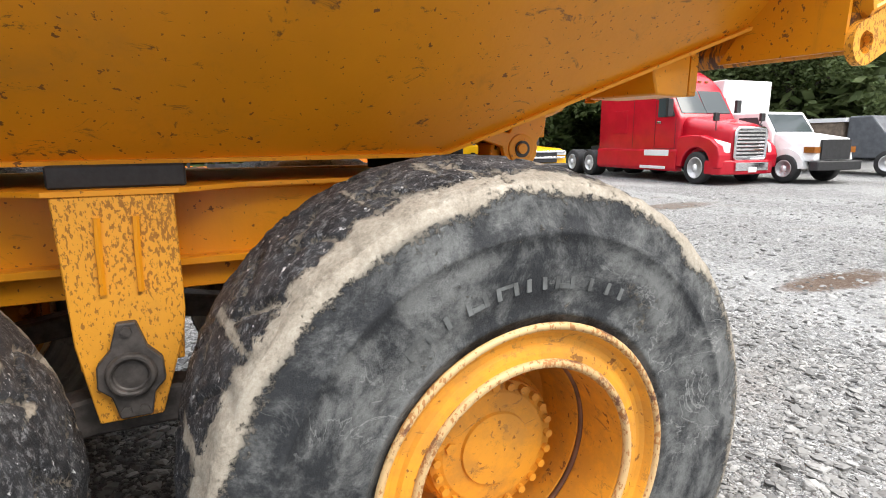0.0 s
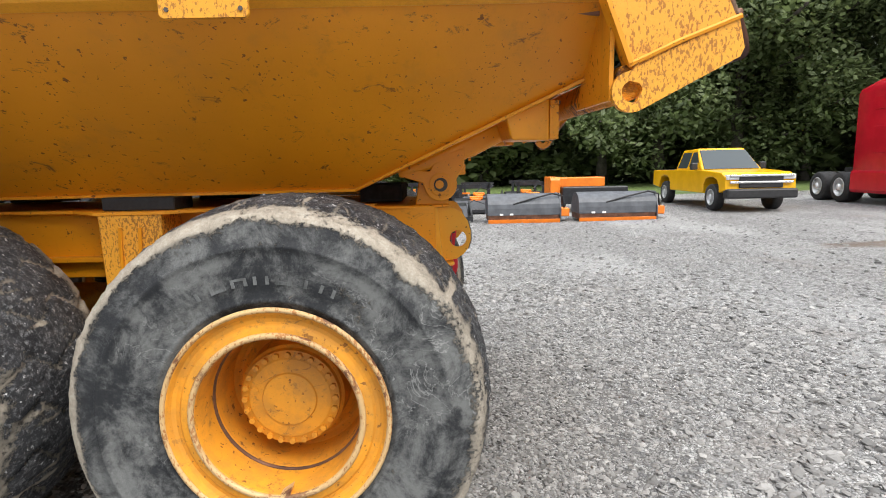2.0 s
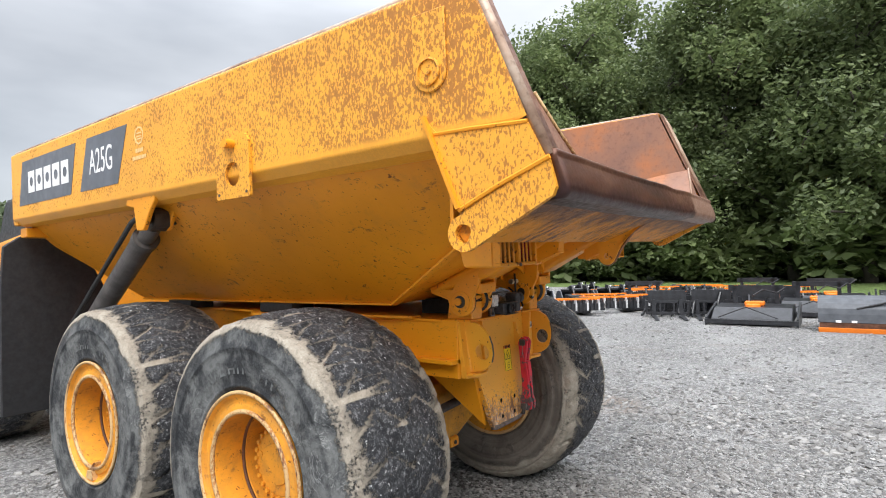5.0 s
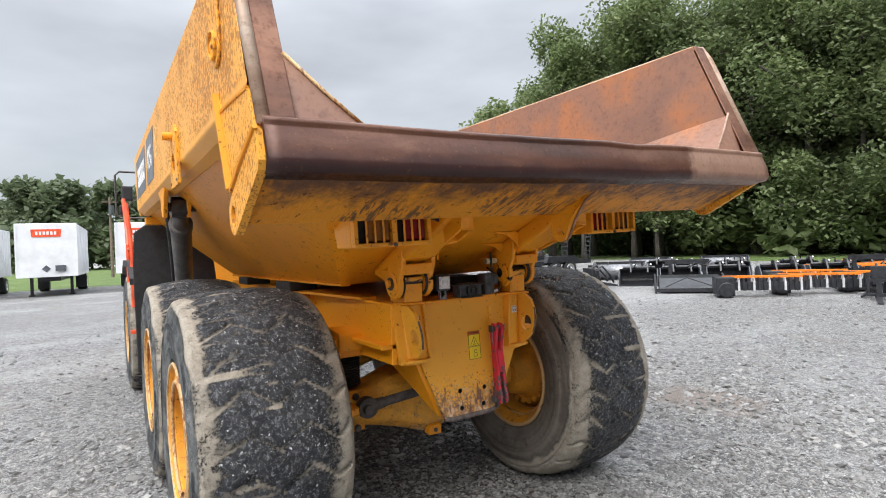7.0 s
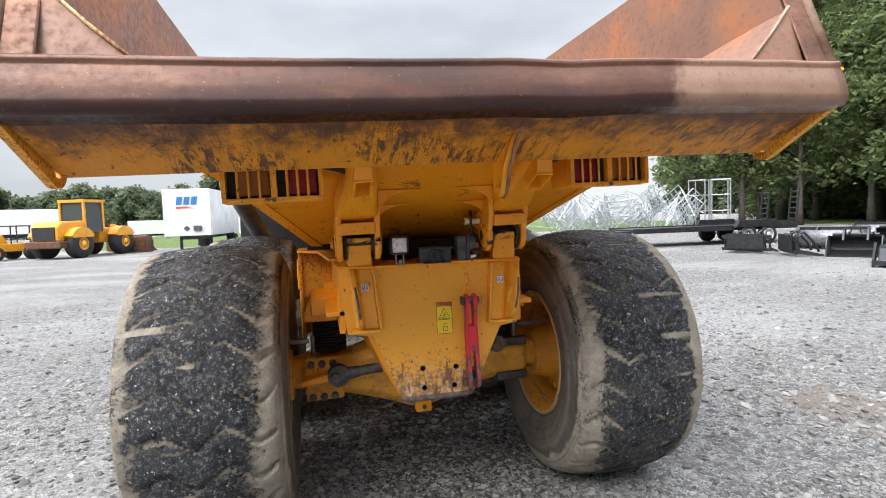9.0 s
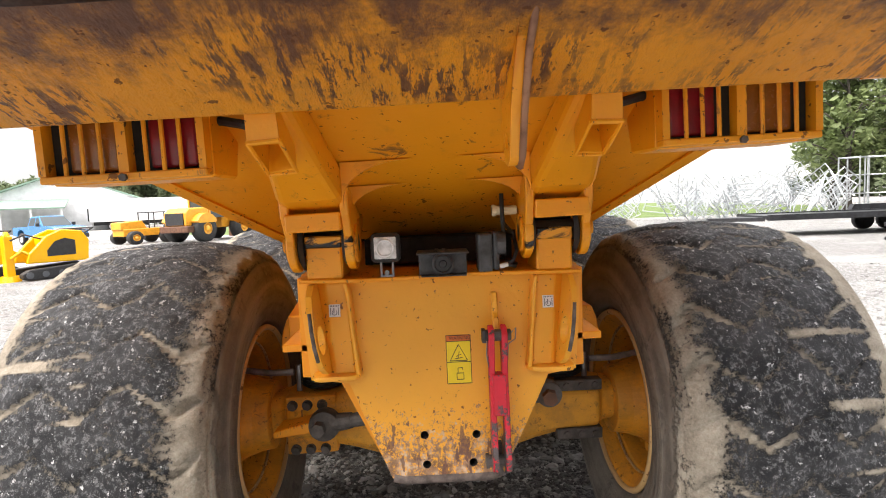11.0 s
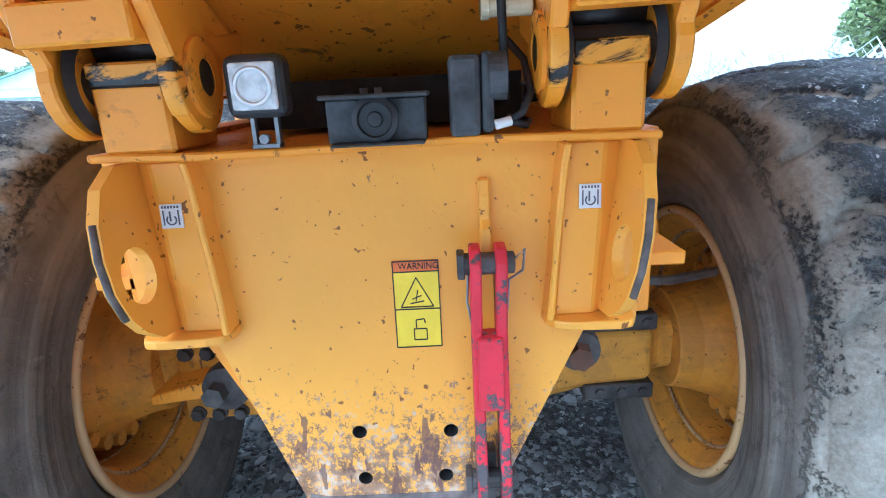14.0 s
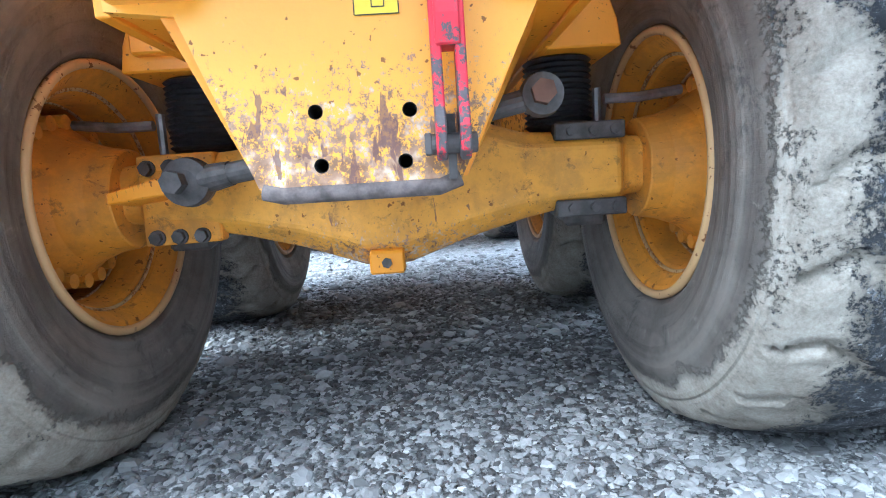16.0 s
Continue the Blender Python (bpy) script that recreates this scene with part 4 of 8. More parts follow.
# ---- rear frame ----
bm = B()
for side in (-1, 1):
    box(bm, -3.2, 0.60, side * 0.46, side * 0.43, 1.06, 1.385)
    box(bm, -3.2, 0.60, side * 0.52, side * 0.40, 1.145, 1.17)
prism(bm, [(-3.2, 1.385), (0.50, 1.372), (0.50, 1.386), (-0.3, 1.40), (-3.2, 1.40)], "y", -0.47, 0.47)
box(bm, -2.9, 0.58, -0.44, 0.44, 1.07, 1.09)
bev(bm, 0.003)
rear_frame = part("rear_frame", bm, m_paint, truck, "yellow welded rear frame")
# dark rubber body rests on the frame
for side in (-1, 1):
    for xa in (-0.96, -2.2):
        bm = B()
        box(bm, xa, xa + 0.34, side * 0.62, side * 0.42, 1.402, 1.466)
        bev(bm, 0.006)
        part("body_rest", bm, m_rubber, rear_frame, "black rubber body rest pad")
    # top flange that widens over the bogie bracket
    bm = B()
    hull(bm, [[(x, side * 0.40, 1.388), (x, side * yo, 1.388), (x, side * yo, 1.402), (x, side * 0.40, 1.402)] for x, yo in ((-1.6, 0.50), (-1.15, 0.54), (-0.96, 0.69), (-0.64, 0.69), (-0.45, 0.55), (0.3, 0.49))])
    part("top_flange", bm, m_scuff, rear_frame)
    # bogie bracket and its bearing cap
    bm = B()
    prism(bm, [(-0.945, 1.388), (-0.655, 1.388), (-0.655, 1.05), (-0.665, 0.98), (-0.74, 0.745), (-0.90, 0.745), (-0.935, 0.98)], "y", side * 0.66, side * 0.685)
    box(bm, -0.93, -0.67, side * 0.44, side * 0.67, 0.90, 1.39)
    bev(bm, 0.004)
    br = part("bogie_bracket", bm, m_speck, rear_frame, "rust-specked yellow bogie bracket")
    for x in (-0.848, -0.757):
        bm = B()
        pipe(bm, [(x + 0.004, side * 0.69, 1.33), (x, side * 0.692, 1.25), (x - 0.003, side * 0.69, 1.12)], 0.009, 6)
        part("weld_rib", bm, m_scuff, rear_frame)
    bm = B()
    cap = [(-0.83, 1.04), (-0.782, 1.04), (-0.76, 0.965), (-0.725, 0.925), (-0.722, 0.86), (-0.752, 0.83), (-0.765, 0.762), (-0.845, 0.762), (-0.86, 0.83), (-0.892, 0.86), (-0.888, 0.925), (-0.852, 0.965)]
    prism(bm, cap, "y", side * 0.684, side * 0.715)
    lathe(bm, [(0.066, side * 0.03), (0.062, side * 0.05), (0.048, side * 0.052), (0.044, side * 0.034), (0.02, side * 0.036)], 24, centre=(-0.806, side * 0.684, 0.892))
    bev(bm, 0.004)
    part("bearing_cap", bm, m_darksteel, rear_frame, "dirty dark cast bearing cap")
    for px, pz in ((-0.806, 1.018), (-0.828, 0.785), (-0.783, 0.785)):
        bm = B()
        bolt(bm, (px, side * 0.715, pz), (0, side, 0), 0.014, 0.012)
        part("cap_bolt", bm, m_darksteel, rear_frame)
    # walking beam
    bm = B()
    prism(bm, [(-1.78, 0.66), (-0.92, 0.80), (-0.70, 0.80), (0.10, 0.66), (0.10, 0.58), (-0.70, 0.68), (-0.92, 0.68), (-1.78, 0.58)], "y", side * 0.50, side * 0.62)
    bev(bm, 0.01)
    part("walking_beam", bm, m_darksteel, rear_frame)

# ---- tow plate at the tail of the frame ----
def plate_x(z):
    return 0.655 - 0.045 * (z - 0.73) / 0.65


PLATE = [(-0.455, 1.375), (0.455, 1.375), (0.425, 1.06), (0.335, 1.045), (0.18, 0.735), (0.165, 0.725), (-0.165, 0.725), (-0.18, 0.735), (-0.305, 1.045), (-0.425, 1.06)]
CELLS = (((-0.072, 0.867), [(-0.267, 0.95), (-0.214, 0.82), (0.01, 0.82), (0.01, 0.95)]), ((0.095, 0.862), [(0.2875, 0.95), (0.2225, 0.82), (0.01, 0.82), (0.01, 0.95)]), ((-0.068, 0.772), [(-0.214, 0.82), (-0.18, 0.735), (-0.165, 0.725), (0.01, 0.725), (0.01, 0.82)]), ((0.082, 0.772), [(0.2225, 0.82), (0.18, 0.735), (0.165, 0.725), (0.01, 0.725), (0.01, 0.82)]))
bm = B()
upper = [p for p in PLATE if p[1] > 1.0]
upper = upper[:4] + [(0.2875, 0.95), (0.01, 0.95), (-0.267, 0.95)] + upper[4:]
prism(bm, upper, "x", -0.03, 0.0)
bmesh.ops.triangulate(bm, faces=[f for f in bm.faces if len(f.verts) > 4])
for (y, z), cell in CELLS:
    ring_plate(bm, cell, ((y, z), 0.0135, 10 * len(cell)), "x", -0.03, 0.0)
bmesh.ops.remove_doubles(bm, verts=bm.verts, dist=0.0005)
for v in bm.verts:
    v.co.x += plate_x(v.co.z)
tow_plate = part("tow_plate", bm, m_plate, truck, "scratched yellow rear plate of the frame")
# a black cup behind each hole stands for its inner shade
for (y, z), cell in CELLS:
    bm = B()
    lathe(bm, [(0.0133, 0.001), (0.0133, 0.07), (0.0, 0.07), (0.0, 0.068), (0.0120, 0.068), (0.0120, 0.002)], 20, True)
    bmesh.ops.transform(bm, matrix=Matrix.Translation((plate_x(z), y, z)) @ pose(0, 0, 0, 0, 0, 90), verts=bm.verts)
    part("bolt_hole", bm, m_dark, tow_plate, "bolt hole with a black cup for its inner shade")
# bent lower edge
bm = B()
pipe(bm, [(plate_x(0.725) - 0.012, -0.175, 0.733), (plate_x(0.725) - 0.010, -0.14, 0.724), (plate_x(0.725) - 0.010, 0.14, 0.724), (plate_x(0.725) - 0.012, 0.178, 0.738)], 0.017, 12)
part("bent_edge", bm, m_bent, tow_plate, "worn grey-brown rolled lower edge", True)
# side cheeks behind the plate
for side in (-1, 1):
    bm = B()
    hull(bm, [[(0.60, side * 0.175, 0.74), (0.60, side * 0.195, 0.74), (0.62, side * 0.335, 1.05), (0.62, side * 0.31, 1.05)], [(0.36, side * 0.20, 0.92), (0.36, side * 0.22, 0.92), (0.30, side * 0.40, 1.10), (0.30, side * 0.38, 1.10)]])
    part("cheek", bm, m_paint, tow_plate)
# top flange plate
bm = B()
hull(bm, [[(0.45, y, 1.374), (0.672 - (0.012 if abs(y) < 0.27 else 0), y, 1.374 + 0.003 * math.sin(9 * y)), (0.672 - (0.012 if abs(y) < 0.27 else 0), y, 1.387 + 0.003 * math.sin(9 * y)), (0.45, y, 1.387)] for y in (-0.438, -0.36, -0.29, -0.27, -0.14, 0.0, 0.14, 0.27, 0.29, 0.36, 0.438)])
bev(bm, 0.003)
part("top_flange", bm, m_scuff, tow_plate, "bent yellow top flange")
for side in (-1, 1):
    # hollow towing bracket with an eye in its outer cheek
    bm = B()
    hull(bm, [[(0.600, side * 0.425, 1.372), (0.600, side * 0.29, 1.372), (0.640, side * 0.300, 1.372), (0.640, side * 0.362, 1.372)], [(0.62, side * 0.40, 1.085), (0.62, side * 0.272, 1.085), (0.660, side * 0.278, 1.085), (0.660, side * 0.342, 1.085)]])
    bev(bm, 0.004)
    part("tow_bracket", bm, m_plate, tow_plate, "boxed yellow towing bracket")
    bm = B()
    prof = [(0.60, 1.372), (0.685, 1.372), (0.735, 1.345), (0.765, 1.30), (0.779, 1.25), (0.780, 1.20), (0.766, 1.155), (0.742, 1.125), (0.705, 1.10), (0.60, 1.085)]
    ring_plate(bm, prof, ((0.714, 1.208), 0.044, 60), "y", side * 0.390, side * 0.408)
    for v in bm.verts:
        v.co.y += side * 0.13 * (v.co.z - 1.372)
    part("tow_eye", bm, m_plate, tow_plate, "rounded towing eye plate with a large hole")
    bm = B()
    pipe(bm, [(x9, side * (0.399 + 0.13 * (z9 - 1.372)), z9) for x9, z9 in ((0.764, 1.30), (0.779, 1.25), (0.780, 1.20), (0.767, 1.156))], 0.0058, 8)
    part("worn_edge", bm, m_bent, tow_plate, "bare grey worn edge of the towing eye", True)
    bm = B()
    prism(bm, [(0.61, side * 0.412), (0.668, side * 0.412), (0.688, side * 0.402), (0.694, side * 0.38), (0.690, side * 0.30), (0.680, side * 0.275), (0.66, side * 0.262), (0.61, side * 0.262)], "z", 1.070, 1.086)
    bev(bm, 0.004, 2)
    part("bracket_foot", bm, m_plate, tow_plate)
    bm = B()
    hull(bm, [[(0.60, side * (yy - 0.006), zz), (xx, side * (yy - 0.006), zz), (xx, side * (yy + 0.006), zz), (0.60, side * (yy + 0.006), zz)] for xx, yy, zz in ((0.684, 0.268, 1.086), (0.672, 0.274, 1.13), (0.668, 0.280, 1.20), (0.668, 0.292, 1.34), (0.668, 0.298, 1.372))])
    bev(bm, 0.003)
    part("bracket_edge", bm, m_plate, tow_plate)
    # small white sticker with a hook mark, as plain bars
    bm = B()
    m = Matrix.Translation((0.6488, side * 0.336, 1.285)) @ pose(0, 0, 0, 0, -4, 0)
    box(bm, -0.0015, 0.0015, -0.0175, 0.0175, -0.0195, 0.0195, m)
    st = part("sticker", bm, m_white, tow_plate, "small white sticker")
    bm = B()
    for k in range(9):
        a0 = radians(150 + 30 * k)
        box(bm, 0.001, 0.0032, -0.0024, 0.0024, -0.001, 0.001, m @ Matrix.Translation((0, 0.0075 * math.cos(a0), 0.0075 * math.sin(a0) - 0.006)) @ Matrix.Rotation(a0 + radians(90), 4, "X"))
    for y9 in (-0.013, 0.011):
        box(bm, 0.001, 0.0032, y9, y9 + 0.0018, -0.014, 0.010, m)
    box(bm, 0.001, 0.0032, -0.003, -0.0005, -0.008, 0.008, m)
    for k in range(6):
        box(bm, 0.001, 0.0032, -0.014 + 0.005 * k, -0.0115 + 0.005 * k, 0.013, 0.017, m)
    part("sticker_mark", bm, m_decal, tow_plate)["kind"] = "stuff"

# warning label
bm = B()
for nm, z0, z1, mt in (("label_yellow", 1.028, 1.164, m_labyel), ("label_head", 1.164, 1.184, m_laborange)):
    bm = B()
    hull(bm, [[(plate_x(z) + d, y, z) for d in (0.0, 0.0022) for y in ((0.008, 0.088) if d == 0 else (0.088, 0.008))] for z in (z0, z1)])
    part(nm, bm, mt, tow_plate, "yellow warning label" if nm == "label_yellow" else "orange warning strip")


def on_plate(y, z, lift=0.003):
    slope = math.degrees(math.atan(0.045 / 0.65))
    return Matrix.Translation((plate_x(z) + lift, y, z)) @ pose(0, 0, 0, 90 - slope * 0, 0, 90)


letters("WARNING", 0.0165, on_plate(0.053, 1.174), m_ink, tow_plate, "warning_word", 0.0008, 0.86, "black word WARNING")
bm = B()
for a, b in (((0.020, 1.102), (0.076, 1.102)), ((0.020, 1.102), (0.048, 1.154)), ((0.076, 1.102), (0.048, 1.154)), ((0.010, 1.029), (0.086, 1.029)), ((0.010, 1.098), (0.086, 1.098)), ((0.009, 1.029), (0.009, 1.183)), ((0.087, 1.029), (0.087, 1.183)), ((0.009, 1.1645), (0.087, 1.1645)), ((0.009, 1.183), (0.087, 1.183)), ((0.036, 1.108), (0.060, 1.112)), ((0.040, 1.116), (0.056, 1.122)), ((0.046, 1.112), (0.050, 1.132)), ((0.040, 1.042), (0.062, 1.042)), ((0.040, 1.042), (0.040, 1.062)), ((0.062, 1.042), (0.062, 1.062)), ((0.040, 1.062), (0.062, 1.062)), ((0.044, 1.064), (0.044, 1.078)), ((0.044, 1.078), (0.058, 1.080)), ((0.058, 1.080), (0.060, 1.072))):
    cyl(bm, (plate_x(a[1]) + 0.0026, a[0], a[1]), (plate_x(b[1]) + 0.0026, b[0], b[1]), 0.0013, seg=4)
part("label_print", bm, m_ink, tow_plate, "black warning pictograms")["kind"] = "stuff"

# red locking link and its hook plate
bm = B()
prism(bm, [(0.60, 1.318), (0.632, 1.318), (0.640, 1.29), (0.640, 1.255), (0.655, 1.24), (0.665, 1.205), (0.655, 1.175), (0.60, 1.16)], "y", 0.159, 0.177)
bev(bm, 0.003)
part("hook_plate", bm, m_plate, tow_plate)
LINK = [(0.6786, 1.226), (0.7065, 1.222), (0.7251, 1.2), (0.7189, 1.16), (0.7065, 1.08), (0.7189, 1.0), (0.7297, 0.86), (0.7452, 0.82), (0.7406, 0.78), (0.7142, 0.765), (0.6786, 0.775), (0.6631, 0.81), (0.6786, 0.88), (0.6724, 1.0), (0.6631, 1.14), (0.6569, 1.19)]
bm = B()
for y0 in (0.146, 0.186):
    prism(bm, LINK, "y", y0 - 0.009, y0 + 0.009)
prism(bm, [(0.672, 1.075), (0.718, 1.075), (0.728, 1.0), (0.728, 0.95), (0.672, 0.95)], "y", 0.145, 0.187)
bev(bm, 0.003)
part("locking_link", bm, m_redbar, tow_plate, "chipped red locking link")
for z, h in ((1.195, 0.04), (0.795, 0.036)):
    bm = B()
    cyl(bm, (0.694, 0.128, z), (0.694, 0.208, z), 0.018, seg=14)
    box(bm, 0.676, 0.712, 0.118, 0.130, z - h / 2, z + h / 2)
    bev(bm, 0.002)
    part("link_pin", bm, m_darksteel, tow_plate, "dark steel link pin")
bm = B()
pipe(bm, [(0.69, 0.21, 1.20), (0.69, 0.225, 1.215), (0.69, 0.222, 1.18), (0.69, 0.20, 1.165), (0.695, 0.196, 1.12), (0.695, 0.19, 1.08), (0.695, 0.166, 1.072), (0.695, 0.14, 1.085), (0.69, 0.132, 1.13), (0.69, 0.135, 1.18)], 0.0022, 5)
part("pin_chain", bm, m_steel, tow_plate, "thin safety chain")
bm = B()
hull(bm, [[(0.66, y, 0.735), (0.676, y, 0.735), (0.690, y, 0.845), (0.66, y, 0.845)] for y in (0.158, 0.172)])
part("link_lug", bm, m_darksteel, tow_plate)

# ---- hinges ----
HX, HZ = 0.63, 1.50
for side in (-1, 1):
    bm = B()
    prism(bm, [(0.50, 1.386), (0.668, 1.386), (0.670, 1.488), (0.655, 1.514), (0.52, 1.514)], "y", side * 0.300, side * 0.411)
    bev(bm, 0.006)
    kn = part("hinge_knuckle", bm, m_paint, tow_plate, "yellow hinge block")
    bm = B()
    box(bm, 0.53, 0.674, side * 0.299, side * 0.412, 1.484, 1.520)
    bev(bm, 0.004)
    part("grease_cap", bm, m_greasy, tow_plate, "yellow hinge top smeared with black grease")
    for yy in (0.272, 0.446):
        bm = B()
        ear = [(HX + 0.082 * math.cos(radians(a)), HZ + 0.082 * math.sin(radians(a))) for a in range(195, 386, 14)] + [(0.747, 1.59), (0.755, 1.68), (0.62, 1.64), (0.575, 1.565), (0.416, 1.588), (0.425, 1.545), (0.54, 1.51)]
        prism(bm, ear, "y", side * (yy - 0.013), side * (yy + 0.013))
        bev(bm, 0.004)
        part("hinge_ear", bm, m_paint, dump_body, "rounded yellow hinge ear")
        bm = B()
        lathe(bm, [(0.052, -0.022), (0.060, -0.02), (0.060, 0.02), (0.052, 0.022), (0.028, 0.022), (0.028, -0.022)], 28, True, centre=(HX, side * yy, HZ))
        part("hinge_bush", bm, m_scuff, dump_body, "scuffed hinge bush")
    bm = B()
    cyl(bm, (HX, side * 0.252, HZ), (HX, side * 0.474, HZ), 0.034, seg=20)
    part("hinge_pin", bm, m_grease, dump_body, "greasy steel hinge pin")
    bm = B()
    cyl(bm, (HX - 0.006, side * 0.474, HZ + 0.002), (HX - 0.006, side * 0.486, HZ + 0.002), 0.021, seg=16)
    part("pin_cap", bm, m_scuff, dump_body, "yellow cap on the hinge pin")
    bm = B()
    lathe(bm, [(0.062, 0.0), (0.075, 0.01), (0.062, 0.02)], 28, True, centre=(HX, side * 0.286 - 0.01, HZ))
    part("hinge_seal", bm, m_rubber, dump_body)
    bm = B()
    lathe(bm, [(0.062, 0.0), (0.078, 0.009), (0.062, 0.018)], 28, True, centre=(HX, side * 0.422 - 0.009, HZ))
    part("hinge_seal", bm, m_rubber, dump_body)
    # cross bar over the hinge
    bm = B()
    box(bm, 0.70, 0.755, side * 0.285, side * 0.445, 1.546, 1.600)
    bev(bm, 0.004)
    part("hinge_bar", bm, m_paint, dump_body)
    bm = B()
    cyl(bm, (HX - 0.05, side * 0.286, 1.556), (HX - 0.05, side * 0.432, 1.556), 0.040, seg=18)
    part("greased_cross_tube", bm, m_grease, dump_body, "black greasy tube over the hinge block", True)
    # black grease wiped on the inner ear
    bm = B()
    prism(bm, [(HX + 0.085 * math.cos(radians(a)), HZ + 0.085 * math.sin(radians(a))) for a in range(-40, 21, 12)] + [(HX + 0.06, HZ + 0.035), (HX + 0.05, HZ - 0.03)], "y", side * 0.2585, side * 0.2855)
    bev(bm, 0.004, 2)
    part("grease_smear", bm, m_greasy, dump_body, "black grease wiped over the ear edge", True)
    # tapered beam from hinge to the tail with an open square end
    bm = B()
    def ring(x, zt, zb, ya, yb):
        return [(x, side * ya, zt), (x, side * yb, zt), (x, side * yb, zb), (x, side * ya, zb)]
    hull(bm, [ring(0.42, 1.58, 1.53, 0.26, 0.465), ring(0.80, 1.75, 1.635, 0.27, 0.455), ring(0.98, 1.84, 1.725, 0.290, 0.425), ring(1.18, 1.925, 1.835, 0.312, 0.405)])
    bev(bm, 0.028, 3)
    part("chute_beam", bm, m_paint, dump_body, "yellow boxed beam under the chute")
    # open square tube hanging from the beam
    low = [(1.188, 0.326, 1.757), (1.188, 0.393, 1.754), (1.052, 0.393, 1.697), (1.056, 0.326, 1.700)]
    high = [(1.205, 0.330, 1.90), (1.205, 0.389, 1.90), (1.030, 0.389, 1.82), (1.030, 0.330, 1.82)]
    def shrink(loop, w, up):
        c = Vector((sum(p[0] for p in loop) / 4, sum(p[1] for p in loop) / 4, sum(p[2] for p in loop) / 4))
        return [tuple(Vector(p) + (c - Vector(p)).normalized() * w + Vector((0, 0, up))) for p in loop]
    bm = B()
    hull(bm, [[(x, side * y, z) for x, y, z in loop] for loop in (high, low, shrink(low, 0.014, 0.0), shrink(high, 0.016, -0.012))])
    part("beam_socket", bm, m_paint, dump_body, "open square tube under the beam")
    bm = B()
    for i in range(4):
        p, q = low[i], low[(i + 1) % 4]
        cyl(bm, (p[0], side * p[1], p[2]), (q[0], side * q[1], q[2]), 0.005, seg=6)
    part("socket_rim", bm, m_scuff, dump_body, "chipped rim of the tube")
    # curved gussets towards the middle
    for x0, drop, sz in ((0.78, 0.125, 0.20), (0.64, 0.10, 0.18)):
        bm = B()
        arc = [(side * (0.268 - sz * (1 - math.cos(radians(a)))), floor_z(x0) - drop * (1 - math.sin(radians(a)) ** 0.8)) for a in range(0, 91, 10)]
        prism(bm, arc + [(side * 0.268, floor_z(x0))], "x", x0, x0 + 0.012)
        part("curved_gusset", bm, m_paint, dump_body)
    # lamp box with grille
    ya, yb = 0.505, 0.868
    bm = B()
    prism(bm, [(0.90, 1.80), (1.085, 1.872), (1.085, 1.697), (0.93, 1.70)], "y", side * ya, side * yb)
    bev(bm, 0.006)
    lb = part("lamp_box", bm, m_paint, dump_body, "yellow rear lamp box with a barred guard")
    order = (("amber", ya + 0.19, yb - 0.018), ("red", ya + 0.018, ya + 0.168))
    for nm, y0, y1 in order:
        # flat black plate that paints in the shade of the lamp recess
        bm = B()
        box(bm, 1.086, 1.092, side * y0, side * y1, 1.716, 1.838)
        part("recess_shade_plate", bm, m_dark, dump_body)
        bm = B()
        w = (y1 - y0) * 0.76
        if nm == "red":
            ym0, ym1 = (y0, y0 + w) if side > 0 else (y0, y0 + w)
        else:
            ym0, ym1 = (y0, y0 + w)
        box(bm, 1.092, 1.106, side * (ym0 + 0.004), side * (ym1 - 0.004), 1.722, 1.832)
        bev(bm, 0.008, 2)
        part("lamp_lens", bm, m_redlens if nm == "red" else m_amber, dump_body, nm + " rear lamp lens")
        for k in (1, 2, 3):
            bm = B()
            yy = y0 + (y1 - y0) * k / 4
            cyl(bm, (1.118, side * yy, 1.708), (1.116, side * yy, 1.848), 0.005, seg=6)
            part("guard_bar", bm, m_scuff, dump_body)
    for za, zb in ((1.700, 1.716), (1.838, 1.860)):
        bm = B()
        box(bm, 1.086, 1.124, side * ya, side * yb, za, zb)
        bev(bm, 0.003)
        part("guard_rail", bm, m_scuff, dump_body, "chipped yellow lamp guard rail")
    for y0, y1 in ((ya, ya + 0.016), (ya + 0.168, ya + 0.190), (yb - 0.016, yb)):
        bm = B()
        box(bm, 1.087, 1.1235, side * y0, side * y1, 1.716, 1.838)
        part("guard_post", bm, m_scuff, dump_body, "chipped yellow lamp guard post")
    for y0, z0 in ((ya + 0.02, 1.853), (ya + 0.18, 1.705), (yb - 0.02, 1.85)):
        bm = B()
        bolt(bm, (1.124, side * y0, z0), (1, 0, 0), 0.009, 0.008)
        part("guard_bolt", bm, m_darksteel, dump_body)
    bm = B()
    pipe(bm, [(1.04, side * 0.40, 1.80), (1.05, side * 0.44, 1.815), (1.03, side * 0.50, 1.83), (0.99, side * 0.53, 1.83)], 0.011, 8)
    part("lamp_cable", bm, m_rubber, dump_body, "black lamp cable")
    # plate that closes the corner between hull, wall and tail
    bm = B()
    prism(bm, [(side * 0.90, 1.81), (side * 1.328, 1.81), (side * 1.328, 2.20), (side * 1.20, 2.20)], "x", 1.186, 1.200)
    part("corner_closing_plate", bm, m_hull, dump_body, "yellow plate closing the tail corner")
